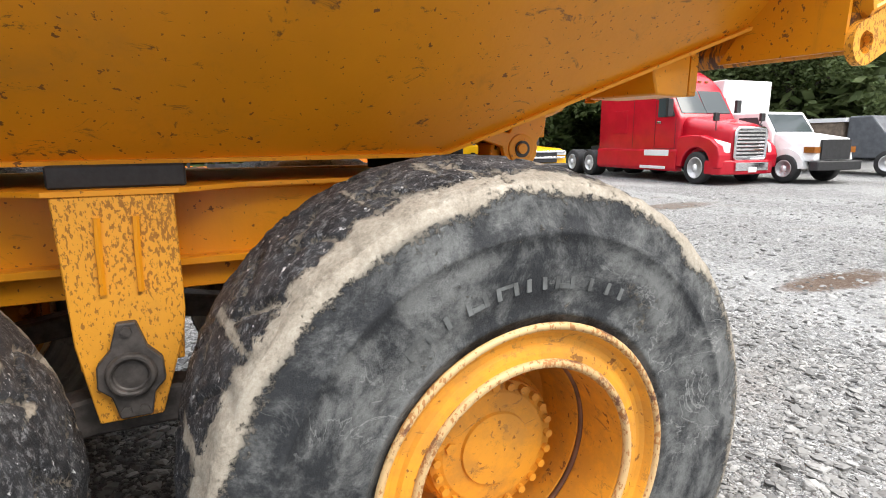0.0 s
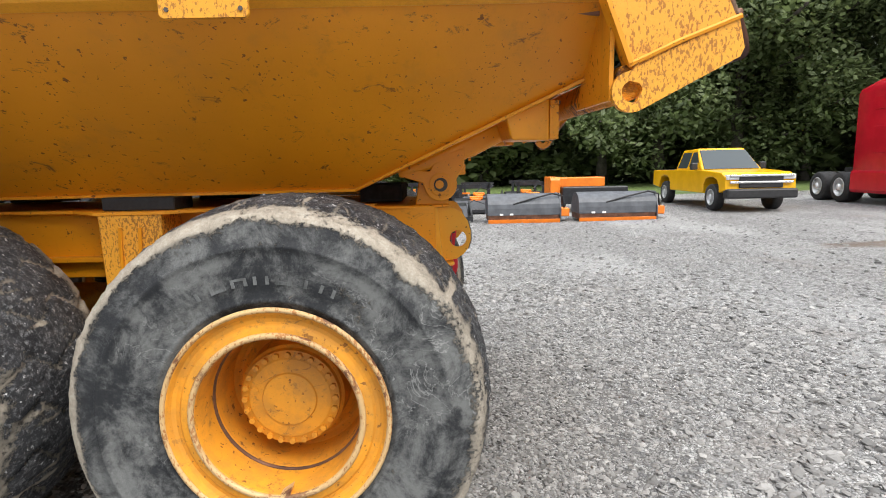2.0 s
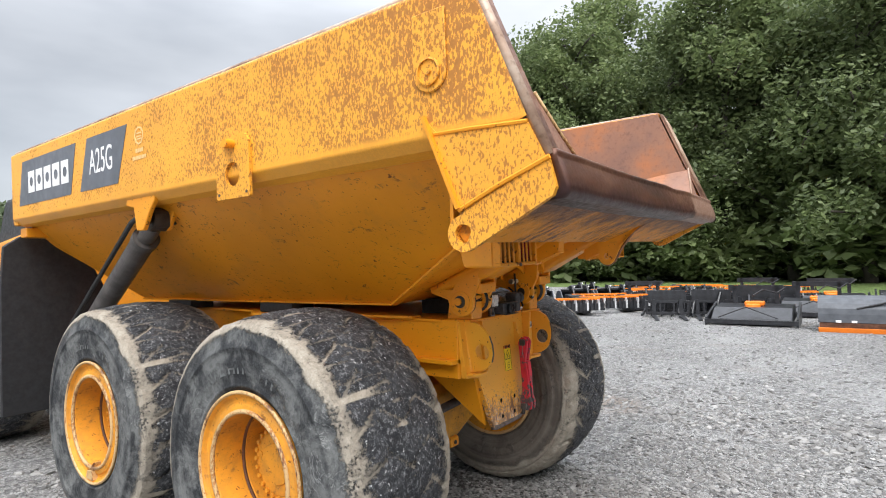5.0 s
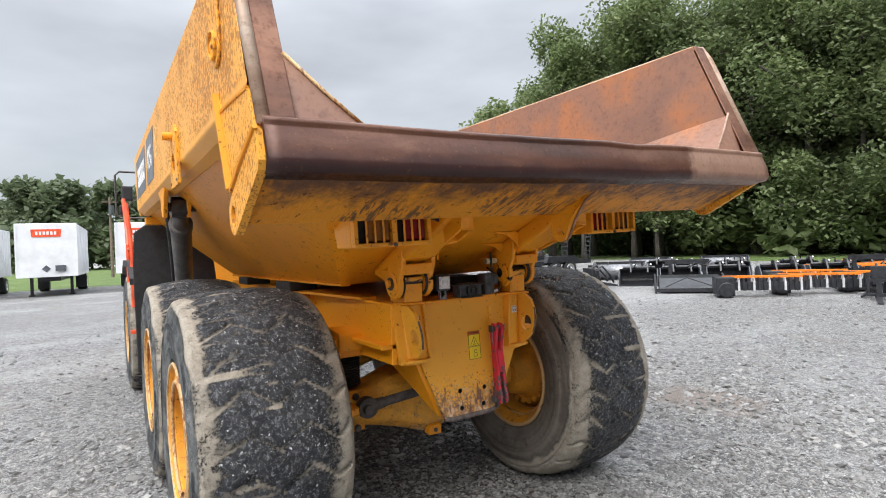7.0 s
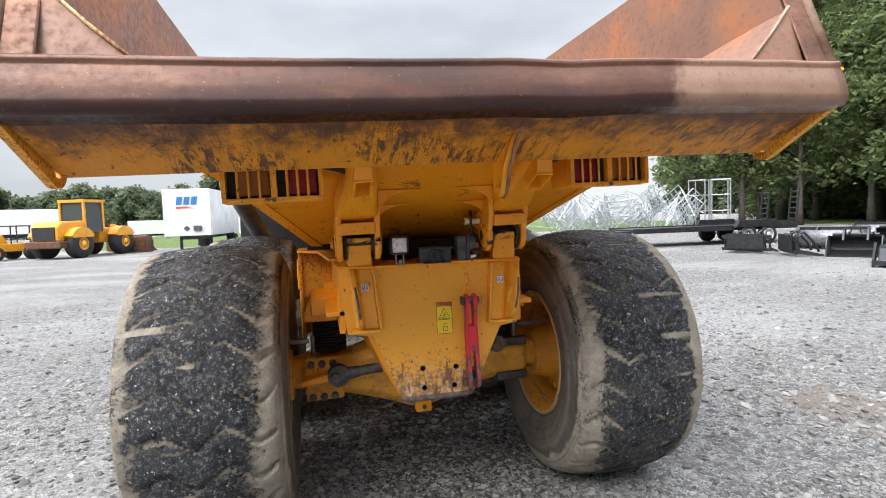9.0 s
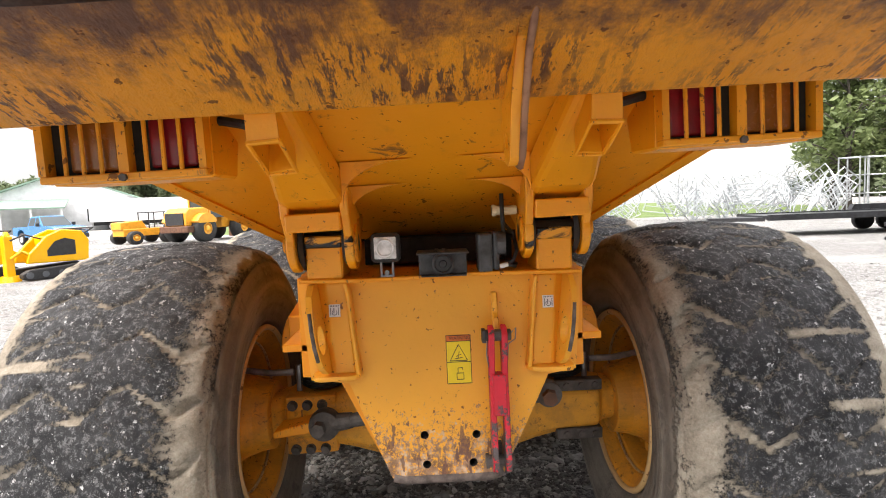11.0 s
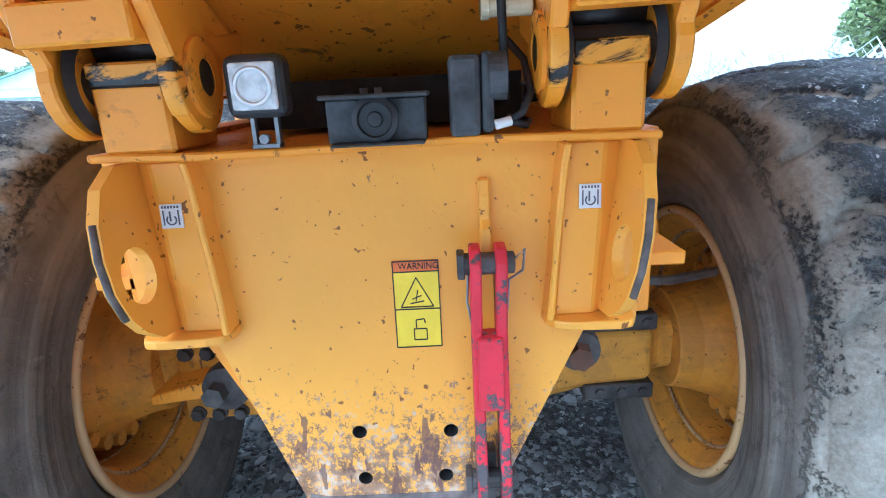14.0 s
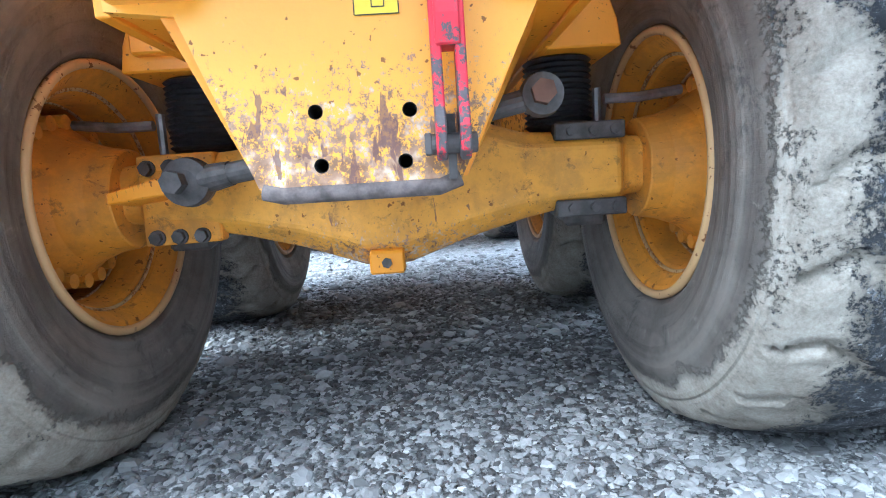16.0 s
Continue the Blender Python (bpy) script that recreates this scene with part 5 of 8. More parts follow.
# stop fin under the chute
bm = B()
lobe = [(1.252 + 0.046 * math.cos(radians(a)), 1.716 + 0.046 * math.sin(radians(a))) for a in range(180, 345, 15)]
ring_plate(bm, lobe + [(1.33, 1.77), (1.40, 1.86), (1.50, 1.925), (1.20, 1.895)], ((1.252, 1.720), 0.017, 56), "y", 0.136, 0.164)
part("stop_fin", bm, m_paint, dump_body, "yellow stop fin with an eye")
bm = B()
pipe(bm, [(1.225, 0.160, 1.676), (1.255, 0.160, 1.668), (1.29, 0.160, 1.688), (1.335, 0.160, 1.766), (1.405, 0.160, 1.855), (1.50, 0.160, 1.918)], 0.007, 8)
part("fin_edge", bm, m_post, dump_body, "bare worn edge of the fin", True)

# ---- lamp, camera and reversing alarm on the top flange ----
bm = B()
box(bm, 0.625, 0.675, -0.213, -0.121, 1.431, 1.523)
bev(bm, 0.016, 3)
box(bm, 0.61, 0.63, -0.20, -0.134, 1.444, 1.51)
wl_ob = part("work_lamp", bm, m_black, truck, "square black work lamp")
bm = B()
box(bm, 0.672, 0.681, -0.201, -0.133, 1.443, 1.511)
bev(bm, 0.014, 3)
part("lamp_glass", bm, m_lensglass, wl_ob, "pale patterned lamp glass")
bm = B()
lathe(bm, [(0.0225, 0.0), (0.0285, 0.0), (0.0285, -0.0035), (0.0255, -0.0045), (0.0225, -0.0035)], 28, True)
bmesh.ops.transform(bm, matrix=Matrix.Translation((0.680, -0.167, 1.477)) @ pose(0, 0, 0, 0, 0, 90), verts=bm.verts)
part("reflector_ring", bm, m_alloy, wl_ob, "round reflector rim behind the glass", True)
bm = B()
box(bm, 0.64, 0.655, -0.186, -0.180, 1.387, 1.435)
box(bm, 0.64, 0.655, -0.150, -0.144, 1.387, 1.435)
box(bm, 0.635, 0.66, -0.186, -0.144, 1.386, 1.392)
cyl(bm, (0.655, -0.165, 1.40), (0.668, -0.165, 1.40), 0.008, seg=6)
part("lamp_bracket", bm, m_steel, wl_ob, "steel lamp bracket")
bm = B()
box(bm, 0.60, 0.675, -0.066, 0.082, 1.388, 1.452)
box(bm, 0.59, 0.70, -0.072, 0.088, 1.452, 1.459)
box(bm, 0.60, 0.70, -0.060, 0.080, 1.384, 1.389)
bev(bm, 0.003)
cam_ob = part("camera_housing", bm, m_alarm, truck, "dusty grey-black reversing camera housing")
bm = B()
lathe(bm, [(0.0, 0.0), (0.034, 0.0), (0.034, -0.018), (0.026, -0.022), (0.024, -0.014), (0.012, -0.014), (0.010, -0.020), (0.0, -0.021)], 24)
bmesh.ops.transform(bm, matrix=Matrix.Translation((0.675, 0.008, 1.422)) @ pose(0, 0, 0, 0, 0, 90), verts=bm.verts)
part("camera_lens", bm, m_black, cam_ob, "round black camera lens")
for yy in (-0.01, 0.012):
    bm = B()
    bolt(bm, (0.655, yy, 1.459), (0, 0, 1), 0.006, 0.008)
    part("housing_bolt", bm, m_darksteel, cam_ob)
bm = B()
box(bm, 0.585, 0.665, 0.118, 0.165, 1.388, 1.508)
box(bm, 0.60, 0.66, 0.166, 0.186, 1.392, 1.512)
bev(bm, 0.008, 2)
al = part("reversing_alarm", bm, m_alarm, truck, "scuffed grey-black reversing alarm box")
bm = B()
cyl(bm, (0.64, 0.178, 1.475), (0.64, 0.205, 1.475), 0.036, seg=20)
part("alarm_horn", bm, m_alarm, al)
bm = B()
pipe(bm, [(0.65, 0.212, 1.410), (0.655, 0.228, 1.420), (0.63, 0.245, 1.45), (0.59, 0.24, 1.50), (0.56, 0.21, 1.54)], 0.006, 8)
pipe(bm, [(0.65, 0.212, 1.408), (0.64, 0.236, 1.400), (0.60, 0.246, 1.404), (0.55, 0.22, 1.41)], 0.006, 8)
part("alarm_cable", bm, m_rubber, al, "black alarm cables", True)
bm = B()
cyl(bm, (0.655, 0.186, 1.403), (0.652, 0.212, 1.409), 0.008, seg=10)
bev(bm, 0.0015)
part("cable_plug", bm, m_white, al, "white cable plug")
bm = B()
cyl(bm, (0.60, 0.172, 1.577), (0.60, 0.252, 1.577), 0.015, seg=16)
cyl(bm, (0.60, 0.172, 1.577), (0.60, 0.186, 1.577), 0.0185, seg=16)
bev(bm, 0.002)
part("hose_fitting", bm, m_cream, tow_plate, "cream plastic hose fitting")
bm = B()
pipe(bm, [(0.612, 0.203, 1.63), (0.615, 0.203, 1.58), (0.615, 0.206, 1.50), (0.59, 0.21, 1.43)], 0.007, 8)
part("grease_hose", bm, m_rubber, tow_plate, "black grease hose", True)
# black filler, added between the hinges to stand for the gap's shade
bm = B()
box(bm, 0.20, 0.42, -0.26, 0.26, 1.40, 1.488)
part("gap_filler", bm, m_dark, rear_frame, "black filler for the shaded gap between the hinges")

# ---- axles with springs, rods and pads ----
def axle(x):
    bm = B()
    rows = []
    for y, zt, zb, d in ((-0.80, 0.815, 0.675, 0.075), (-0.66, 0.83, 0.66, 0.10), (-0.64, 0.842, 0.64, 0.135), (-0.46, 0.845, 0.63, 0.14), (-0.38, 0.85, 0.615, 0.15), (-0.22, 0.90, 0.575, 0.18), (-0.06, 0.93, 0.52, 0.20), (0.06, 0.93, 0.52, 0.20), (0.22, 0.90, 0.575, 0.18), (0.38, 0.85, 0.615, 0.15), (0.46, 0.845, 0.63, 0.14), (0.64, 0.842, 0.64, 0.135), (0.66, 0.83, 0.66, 0.10), (0.80, 0.815, 0.675, 0.075)):
        c = 0.3 * d
        rows.append([(x - d, y, zb + c), (x - d + c, y, zb), (x + d - c, y, zb), (x + d, y, zb + c), (x + d, y, zt - c), (x + d - c, y, zt), (x - d + c, y, zt), (x - d, y, zt - c)])
    hull(bm, rows)
    bev(bm, 0.012, 2)
    ax = part("axle", bm, m_axle, truck, "yellow axle housing with a swollen middle")
    bm = B()
    hull(bm, [[(x + 0.15, y, 0.575), (x + 0.206, y, 0.56), (x + 0.206, y, 0.502), (x + 0.14, y, 0.505)] for y in (-0.045, 0.045)])
    bev(bm, 0.005)
    part("drain_boss", bm, m_scuff, ax)
    bm = B()
    bolt(bm, (x + 0.206, 0.0, 0.532), (1, 0, 0), 0.014, 0.008)
    part("drain_plug", bm, m_darksteel, ax)
    for side in (-1, 1):
        # rubber spring between axle and frame
        bm = B()
        prof = []
        for k in range(27):
            z = 0.86 + 0.192 * k / 26
            prof += [(0.086 + 0.010 * (k % 2), z)]
        lathe(bm, [(0.0, 0.86)] + prof + [(0.0, 1.052)], 32)
        bmesh.ops.transform(bm, matrix=Matrix.Translation((x, side * 0.505, 0)) @ Matrix(((1, 0, 0, 0), (0, 0, 1, 0), (0, 1, 0, 0), (0, 0, 0, 1))), verts=bm.verts)
        bmesh.ops.recalc_face_normals(bm, faces=bm.faces)
        part("rubber_spring", bm, m_rubber, ax, "ribbed black rubber spring")
        bm = B()
        prism(bm, [(side * 0.445, 1.052), (side * 0.642, 1.052), (side * 0.632, 1.12), (side * 0.612, 1.174), (side * 0.555, 1.176), (side * 0.445, 1.112)], "x", x - 0.13, x + 0.15)
        bev(bm, 0.005)
        part("spring_bracket", bm, m_paint, ax, "yellow spring bracket")
        bm = B()
        pipe(bm, [(x + 0.06, side * 0.62, 0.93), (x + 0.06, side * 0.72, 0.93), (x + 0.05, side * 0.84, 0.945)], 0.014, 8)
        cyl(bm, (x + 0.06, side * 0.60, 0.85), (x + 0.06, side * 0.60, 0.96), 0.012, seg=8)
        part("brake_line", bm, m_steel, ax, "grey brake line")
    return ax


rear_axle = axle(0.04)
axle(-1.65)
# pads and bolts on the rear axle
for z in (0.842, 0.637):
    bm = B()
    box(bm, 0.13, 0.178, 0.462, 0.652, z - 0.023, z + 0.023)
    bev(bm, 0.004)
    pad = part("clamp_pad", bm, m_darksteel, rear_axle, "black clamp pad with bolts")
    for y in (0.505, 0.565, 0.622):
        bm = B()
        bolt(bm, (0.178, y, z), (1, 0, 0), 0.014, 0.008)
        part("pad_bolt", bm, m_darksteel, rear_axle)
bm = B()
prism(bm, [(-0.645, 0.845), (-0.44, 0.848), (-0.44, 0.78), (-0.50, 0.78), (-0.50, 0.68), (-0.44, 0.67), (-0.44, 0.61), (-0.645, 0.605)], "x", 0.12, 0.172)
bev(bm, 0.005)
part("clamp_plate", bm, m_hub, rear_axle, "yellow clamp plate")
for z, ys in ((0.812, (-0.615, -0.555, -0.495)), (0.628, (-0.61, -0.55, -0.49))):
    for y in ys:
        bm = B()
        cyl(bm, (0.172, y, z), (0.180, y, z), 0.021, seg=16)
        cyl(bm, (0.180, y, z), (0.194, y, z), 0.017, seg=6)
        part("clamp_bolt", bm, m_darksteel, rear_axle, "dark hexagon bolt")
bm = B()
hull(bm, [[(0.15, -0.665, 0.745), (0.29, -0.665, 0.752), (0.29, -0.665, 0.725), (0.15, -0.665, 0.715)], [(0.15, -0.505, 0.78), (0.29, -0.505, 0.79), (0.29, -0.505, 0.742), (0.15, -0.505, 0.73)]])
bev(bm, 0.004)
part("rod_bracket", bm, m_scuff, rear_axle, "chipped yellow rod bracket")
bm = B()
lathe(bm, [(0.030, -0.035), (0.058, -0.028), (0.062, 0.0), (0.058, 0.028), (0.030, 0.035)], 28, centre=(0, 0, 0))
bmesh.ops.transform(bm, matrix=Matrix.Translation((0.27, -0.468, 0.768)) @ pose(0, 0, 0, 0, 0, 90), verts=bm.verts)
cyl(bm, (0.27, -0.43, 0.772), (0.28, -0.36, 0.783), 0.036, 0.030, seg=16)
cyl(bm, (0.28, -0.37, 0.782), (0.34, 0.12, 0.845), 0.027, seg=16)
rod = part("track_rod", bm, m_darksteel, rear_axle, "dark steel track rod", smooth=False)
bm = B()
bolt(bm, (0.30, -0.484, 0.768), (1, 0, 0), 0.028, 0.040)
part("rod_bolt", bm, m_darksteel, rear_axle)
# far end of the rod, held by the frame cheek
bm = B()
lathe(bm, [(0.022, -0.032), (0.045, -0.026), (0.049, 0.0), (0.045, 0.026), (0.022, 0.032)], 28)
bmesh.ops.transform(bm, matrix=Matrix.Translation((0.42, 0.378, 0.905)) @ pose(0, 0, 0, 0, 0, 90), verts=bm.verts)
cyl(bm, (0.42, 0.34, 0.895), (0.36, 0.10, 0.85), 0.025, seg=14)
part("rod_end", bm, m_darksteel, rear_axle, "dark rod end")
bm = B()
cyl(bm, (0.43, 0.378, 0.905), (0.485, 0.372, 0.905), 0.027, seg=6)
part("rod_nut", bm, m_rustbrown, rear_axle)
# spare parts of the frame seen between left wheel and plate
bm = B()
prism(bm, [(0.05, 1.09), (0.22, 1.09), (0.22, 1.19), (0.05, 1.22)], "y", -0.60, -0.455)
bev(bm, 0.006)
part("frame_gusset", bm, m_paint, rear_frame)

# ---- tipping cylinders ----
for side in (-1, 1):
    bm = B()
    cyl(bm, (-1.14, side * 1.12, 2.03), (-1.14, side * 1.34, 2.03), 0.032, seg=16)
    lathe(bm, [(0.035, -0.05), (0.075, -0.05), (0.075, 0.05), (0.035, 0.05)], 24, True, centre=(-1.14, side * 1.235, 2.03))
    cy = part("cylinder_eye", bm, m_grease, truck, "greasy dark cylinder eye")
    bm = B()
    cyl(bm, (-1.20, side * 1.225, 2.0), (-1.36, side * 1.20, 1.92), 0.055, seg=24)
    cyl(bm, (-1.36, side * 1.20, 1.92), (-2.98, side * 0.98, 1.11), 0.075, seg=28)
    cyl(bm, (-1.35, side * 1.20, 1.925), (-1.40, side * 1.193, 1.90), 0.084, seg=28)
    part("tipping_cylinder", bm, m_ram, truck, "grey hydraulic tipping cylinder")
    bm = B()
    pipe(bm, [(-1.20, side * 1.30, 2.06), (-1.36, side * 1.29, 2.02), (-2.1, side * 1.19, 1.66), (-2.9, side * 1.09, 1.26)], 0.016, 8)
    part("cylinder_hose", bm, m_rubber, truck, "black hydraulic hose")

# decals on the body sides
for side in (-1, 1):
    for x0, x1, s0 in ((-1.94, -1.23, 0.14), (-3.14, -2.00, 0.10)):
        bm = B()
        yv = side * 1.3455
        prism(bm, [(x0, 2.30), (x1 - s0, 2.30), (x1, 2.655), (x0 + s0 * 0.9, 2.655)], "y", yv, yv + side * 0.002)
        part("decal_panel", bm, m_decal, dump_body, "dark grey decal panel")
    rz = 0 if side < 0 else 180
    letters("A25G", 0.235, Matrix.Translation((-1.605, side * 1.349, 2.475)) @ pose(0, 0, 0, 90, 0, rz), m_white, dump_body, "model_lettering", 0.001, 0.62, "white model lettering")
    for k in range(5):
        bm = B()
        xa = -2.92 + 0.165 * k
        ring_plate(bm, [(xa, 2.39), (xa + 0.13, 2.39), (xa + 0.13, 2.56), (xa, 2.56)], ((xa + 0.065, 2.475), 0.038, 24), "y", side * 1.348, side * 1.350)
        part("maker_mark", bm, m_white, dump_body, "pale worn maker mark shape")
    # dealer sticker: a ring and bars
    bm = B()
    for k in range(9):
        a = 2 * math.pi * k / 9
        box(bm, -0.018, 0.018, side * 1.3462, side * 1.348, -0.005, 0.005, Matrix.Translation((-1.08 + 0.048 * math.cos(a), 0, 2.56 + 0.048 * math.sin(a))) @ Matrix.Rotation(-a + radians(90), 4, "Y"))
    for z in (2.575, 2.555, 2.54):
        box(bm, -1.11, -1.05, side * 1.3462, side * 1.348, z - 0.004, z + 0.004)
    for k in range(4):
        box(bm, -1.125 + 0.024 * k, -1.108 + 0.024 * k, side * 1.3462, side * 1.348, 2.458, 2.482)
    for k in range(9):
        box(bm, -1.165 + 0.019 * k, -1.152 + 0.019 * k, side * 1.3462, side * 1.348, 2.416, 2.438)
    part("dealer_sticker", bm, m_sticker, dump_body, "worn white sticker")["kind"] = "stuff"

# ---- tractor unit in front ----
bm = B()
prism(bm, [(-1.41, 0.50), (-1.42, 1.60), (-1.40, 1.95), (-1.28, 2.04), (-0.85, 2.06), (-0.62, 1.60), (-0.55, 0.80), (-0.70, 0.50)], "x", -3.46, -3.42)
bev(bm, 0.008)
part("mud_guard", bm, m_rubber, truck, "large black rubber mud guard")
bm = B()
prism(bm, [(1.41, 0.50), (1.42, 1.60), (1.40, 1.95), (1.28, 2.04), (0.85, 2.06), (0.62, 1.60), (0.55, 0.80), (0.70, 0.50)], "x", -3.46, -3.42)
part("mud_guard", bm, m_rubber, truck, "large black rubber mud guard")
bm = B()
box(bm, -3.34, -3.20, -1.30, -0.60, 2.02, 2.10)
bev(bm, 0.006)
part("guard_bracket", bm, m_paint, truck)
bm = B()
prism(bm, [(-7.6, 0.75), (-7.6, 1.55), (-6.2, 2.05), (-5.0, 2.15), (-4.2, 2.05), (-3.9, 1.2), (-4.3, 0.85)], "y", -0.85, 0.85)
bev(bm, 0.04, 2)
part("tractor_body", bm, m_paint, truck, "yellow tractor unit with sloping bonnet")
bm = B()
hull(bm, [[(-5.9, -0.80, 2.0), (-5.9, 0.80, 2.0), (-4.0, 0.80, 2.0), (-4.0, -0.80, 2.0)], [(-5.75, -0.75, 2.62), (-5.75, 0.75, 2.62), (-4.1, 0.75, 2.62), (-4.1, -0.75, 2.62)]])
bev(bm, 0.05, 2)
part("cab", bm, m_black, truck, "dark cab behind the dump body")
bm = B()
prism(bm, [(-6.0, 1.52), (-5.5, 1.66), (-4.5, 1.66), (-3.95, 1.45), (-3.95, 1.38), (-4.5, 1.58), (-5.5, 1.58), (-6.0, 1.45)], "y", -1.43, -0.85)
part("front_mudguard", bm, m_rubber, truck, "black front mudguard")
bm = B()
prism(bm, [(-6.0, 1.52), (-5.5, 1.66), (-4.5, 1.66), (-3.95, 1.45), (-3.95, 1.38), (-4.5, 1.58), (-5.5, 1.58), (-6.0, 1.45)], "y", 0.85, 1.43)
part("front_mudguard", bm, m_rubber, truck, "black front mudguard")
bm = B()
pipe(bm, [(-4.72, -1.40, 1.10), (-4.72, -1.40, 1.85), (-4.85, -1.40, 2.10), (-4.95, -1.42, 2.45)], 0.024, 8)
pipe(bm, [(-4.30, -1.38, 1.10), (-4.30, -1.38, 1.80), (-4.40, -1.42, 2.35)], 0.024, 8)
for z in (1.2, 1.5, 1.8):
    pipe(bm, [(-4.72, -1.40, z), (-4.30, -1.38, z)], 0.018, 6)
part("access_ladder", bm, m_rail, truck, "orange-red access ladder rail")
bm = B()
box(bm, -4.05, -3.95, -1.44, -1.30, 0.82, 0.86)
part("red_reflector", bm, m_rail, truck)
bm = B()
pipe(bm, [(-5.3, -0.95, 2.84), (-5.3, -1.44, 2.85), (-5.3, -1.49, 2.80), (-5.3, -1.49, 2.28), (-5.3, -1.45, 2.23), (-5.3, -0.95, 2.22)], 0.014, 6)
pipe(bm, [(-5.3, -1.46, 2.24), (-5.3, -1.02, 2.80)], 0.010, 6)
part("mirror_frame", bm, m_darksteel, truck, "thin dark mirror frame")
bm = B()
box(bm, -5.36, -5.28, -1.42, -1.29, 2.46, 2.66)
box(bm, -5.36, -5.28, -1.46, -1.34, 2.28, 2.40)
bev(bm, 0.02, 2)
part("mirror", bm, m_black, truck, "black wing mirror")

# ---- ground ----
def ground_z(x, y):
    return 0.012 * max(0.0, min(x, 26.0) - 4.0)


bm = B()
xs = [-900, -400, -200, -120, -80, -60] + list(range(-50, 51, 2)) + [60, 80, 120, 200, 400, 900]
grid = [[bm.verts.new((x, y, ground_z(x, y))) for y in xs] for x in xs]
for i in range(len(xs) - 1):
    for j in range(len(xs) - 1):
        bm.faces.new((grid[i][j], grid[i + 1][j], grid[i + 1][j + 1], grid[i][j + 1]))
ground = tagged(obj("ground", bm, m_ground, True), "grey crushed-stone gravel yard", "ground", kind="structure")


def lawn(edge, back, name):
    """A strip of grass with an uneven front edge, laid over the yard."""
    bm = B()
    rows = []
    n = 60
    for k in range(n + 1):
        t = k / n * (len(edge) - 1)
        i = min(int(t), len(edge) - 2)
        f = t - i
        x = edge[i][0] + (edge[i + 1][0] - edge[i][0]) * f + 0.5 * noise.noise((k * 0.7, 1, 2))
        y = edge[i][1] + (edge[i + 1][1] - edge[i][1]) * f + 0.5 * noise.noise((k * 0.7, 5, 2))
        bx = back[i][0] + (back[i + 1][0] - back[i][0]) * f
        by = back[i][1] + (back[i + 1][1] - back[i][1]) * f
        row = []
        for j in range(9):
            u = (j / 8) ** 1.5
            px, py = x + (bx - x) * u, y + (by - y) * u
            row.append(bm.verts.new((px, py, ground_z(px, py) + 0.006 + (0.03 + 0.03 * noise.noise((px, py, 1))) * min(1, j))))
        rows.append(row)
    for a, b in zip(rows, rows[1:]):
        for j in range(8):
            bm.faces.new((a[j], a[j + 1], b[j + 1], b[j]))
    bmesh.ops.recalc_face_normals(bm, faces=bm.faces)
    return tagged(obj(name, bm, m_grass, True), "mown green grass verge beside the gravel", "grass", kind="structure")


lawn([(60, 14), (30, 21), (11, 22.8), (5, 24), (-4, 28), (-12, 32), (-22, 34), (-34, 36)], [(120, 60), (70, 90), (30, 110), (10, 120), (-10, 120), (-30, 120), (-60, 110), (-90, 90)], "grass_verge")
lawn([(-37, 34), (-38, 10), (-38, -6), (-38, -16), (-44, -22)], [(-120, 60), (-140, 20), (-140, -6), (-140, -20), (-120, -24)], "grass_verge")


# ---- loose stones on the yard ----
def stone_field(count, area, sizes, seed):
    rnd = random.Random(seed)
    verts, faces = [], []
    base = [(1, 0, 0), (0.31, 0.95, 0), (-0.81, 0.59, 0), (-0.81, -0.59, 0), (0.31, -0.95, 0)]
    for _ in range(count):
        x, y = area(rnd)
        s = sizes[0] + (sizes[1] - sizes[0]) * rnd.random() ** 2.6
        a, el = rnd.random() * 6.283, 0.55 + rnd.random() * 0.75
        h = s * (0.35 + 0.45 * rnd.random())
        tx, ty = rnd.uniform(-0.55, 0.55), rnd.uniform(-0.55, 0.55)
        n0 = len(verts)
        z0 = ground_z(x, y)
        for lev, f in ((-0.3, 1.0), (0.55, 0.8 + 0.25 * rnd.random()), (1.0, 0.30 + 0.35 * rnd.random())):
            for bx, by, _ in base:
                j = 0.55 + 0.85 * rnd.random()
                px, py = bx * s * f * j, by * s * f * j * el
                verts.append((x + px * math.cos(a) - py * math.sin(a), y + px * math.sin(a) + py * math.cos(a), z0 + h * lev * 0.8 + (px * tx + py * ty) * (0.7 if lev > 0 else 0)))
        for lv in (0, 5):
            for k in range(5):
                faces.append((n0 + lv + k, n0 + lv + (k + 1) % 5, n0 + lv + 5 + (k + 1) % 5, n0 + lv + 5 + k))
        faces.append(tuple(n0 + 10 + k for k in range(5)))
    return verts, faces


def near_area(rnd):
    return rnd.uniform(-3.2, 4.2), rnd.uniform(-3.2, 4.6)


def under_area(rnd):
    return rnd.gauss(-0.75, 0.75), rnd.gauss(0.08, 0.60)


def side_area(rnd):
    return rnd.uniform(0.6, 3.6), rnd.uniform(-2.2, 2.6)


def tail_area(rnd):
    return rnd.uniform(-0.5, 1.5), rnd.uniform(-1.1, 1.3)


def mid_area(rnd):
    r = 2.0 + 11 * rnd.random() ** 1.3
    a = rnd.random() * 6.283
    return 1.2 + r * math.cos(a), r * math.sin(a) + 1.0


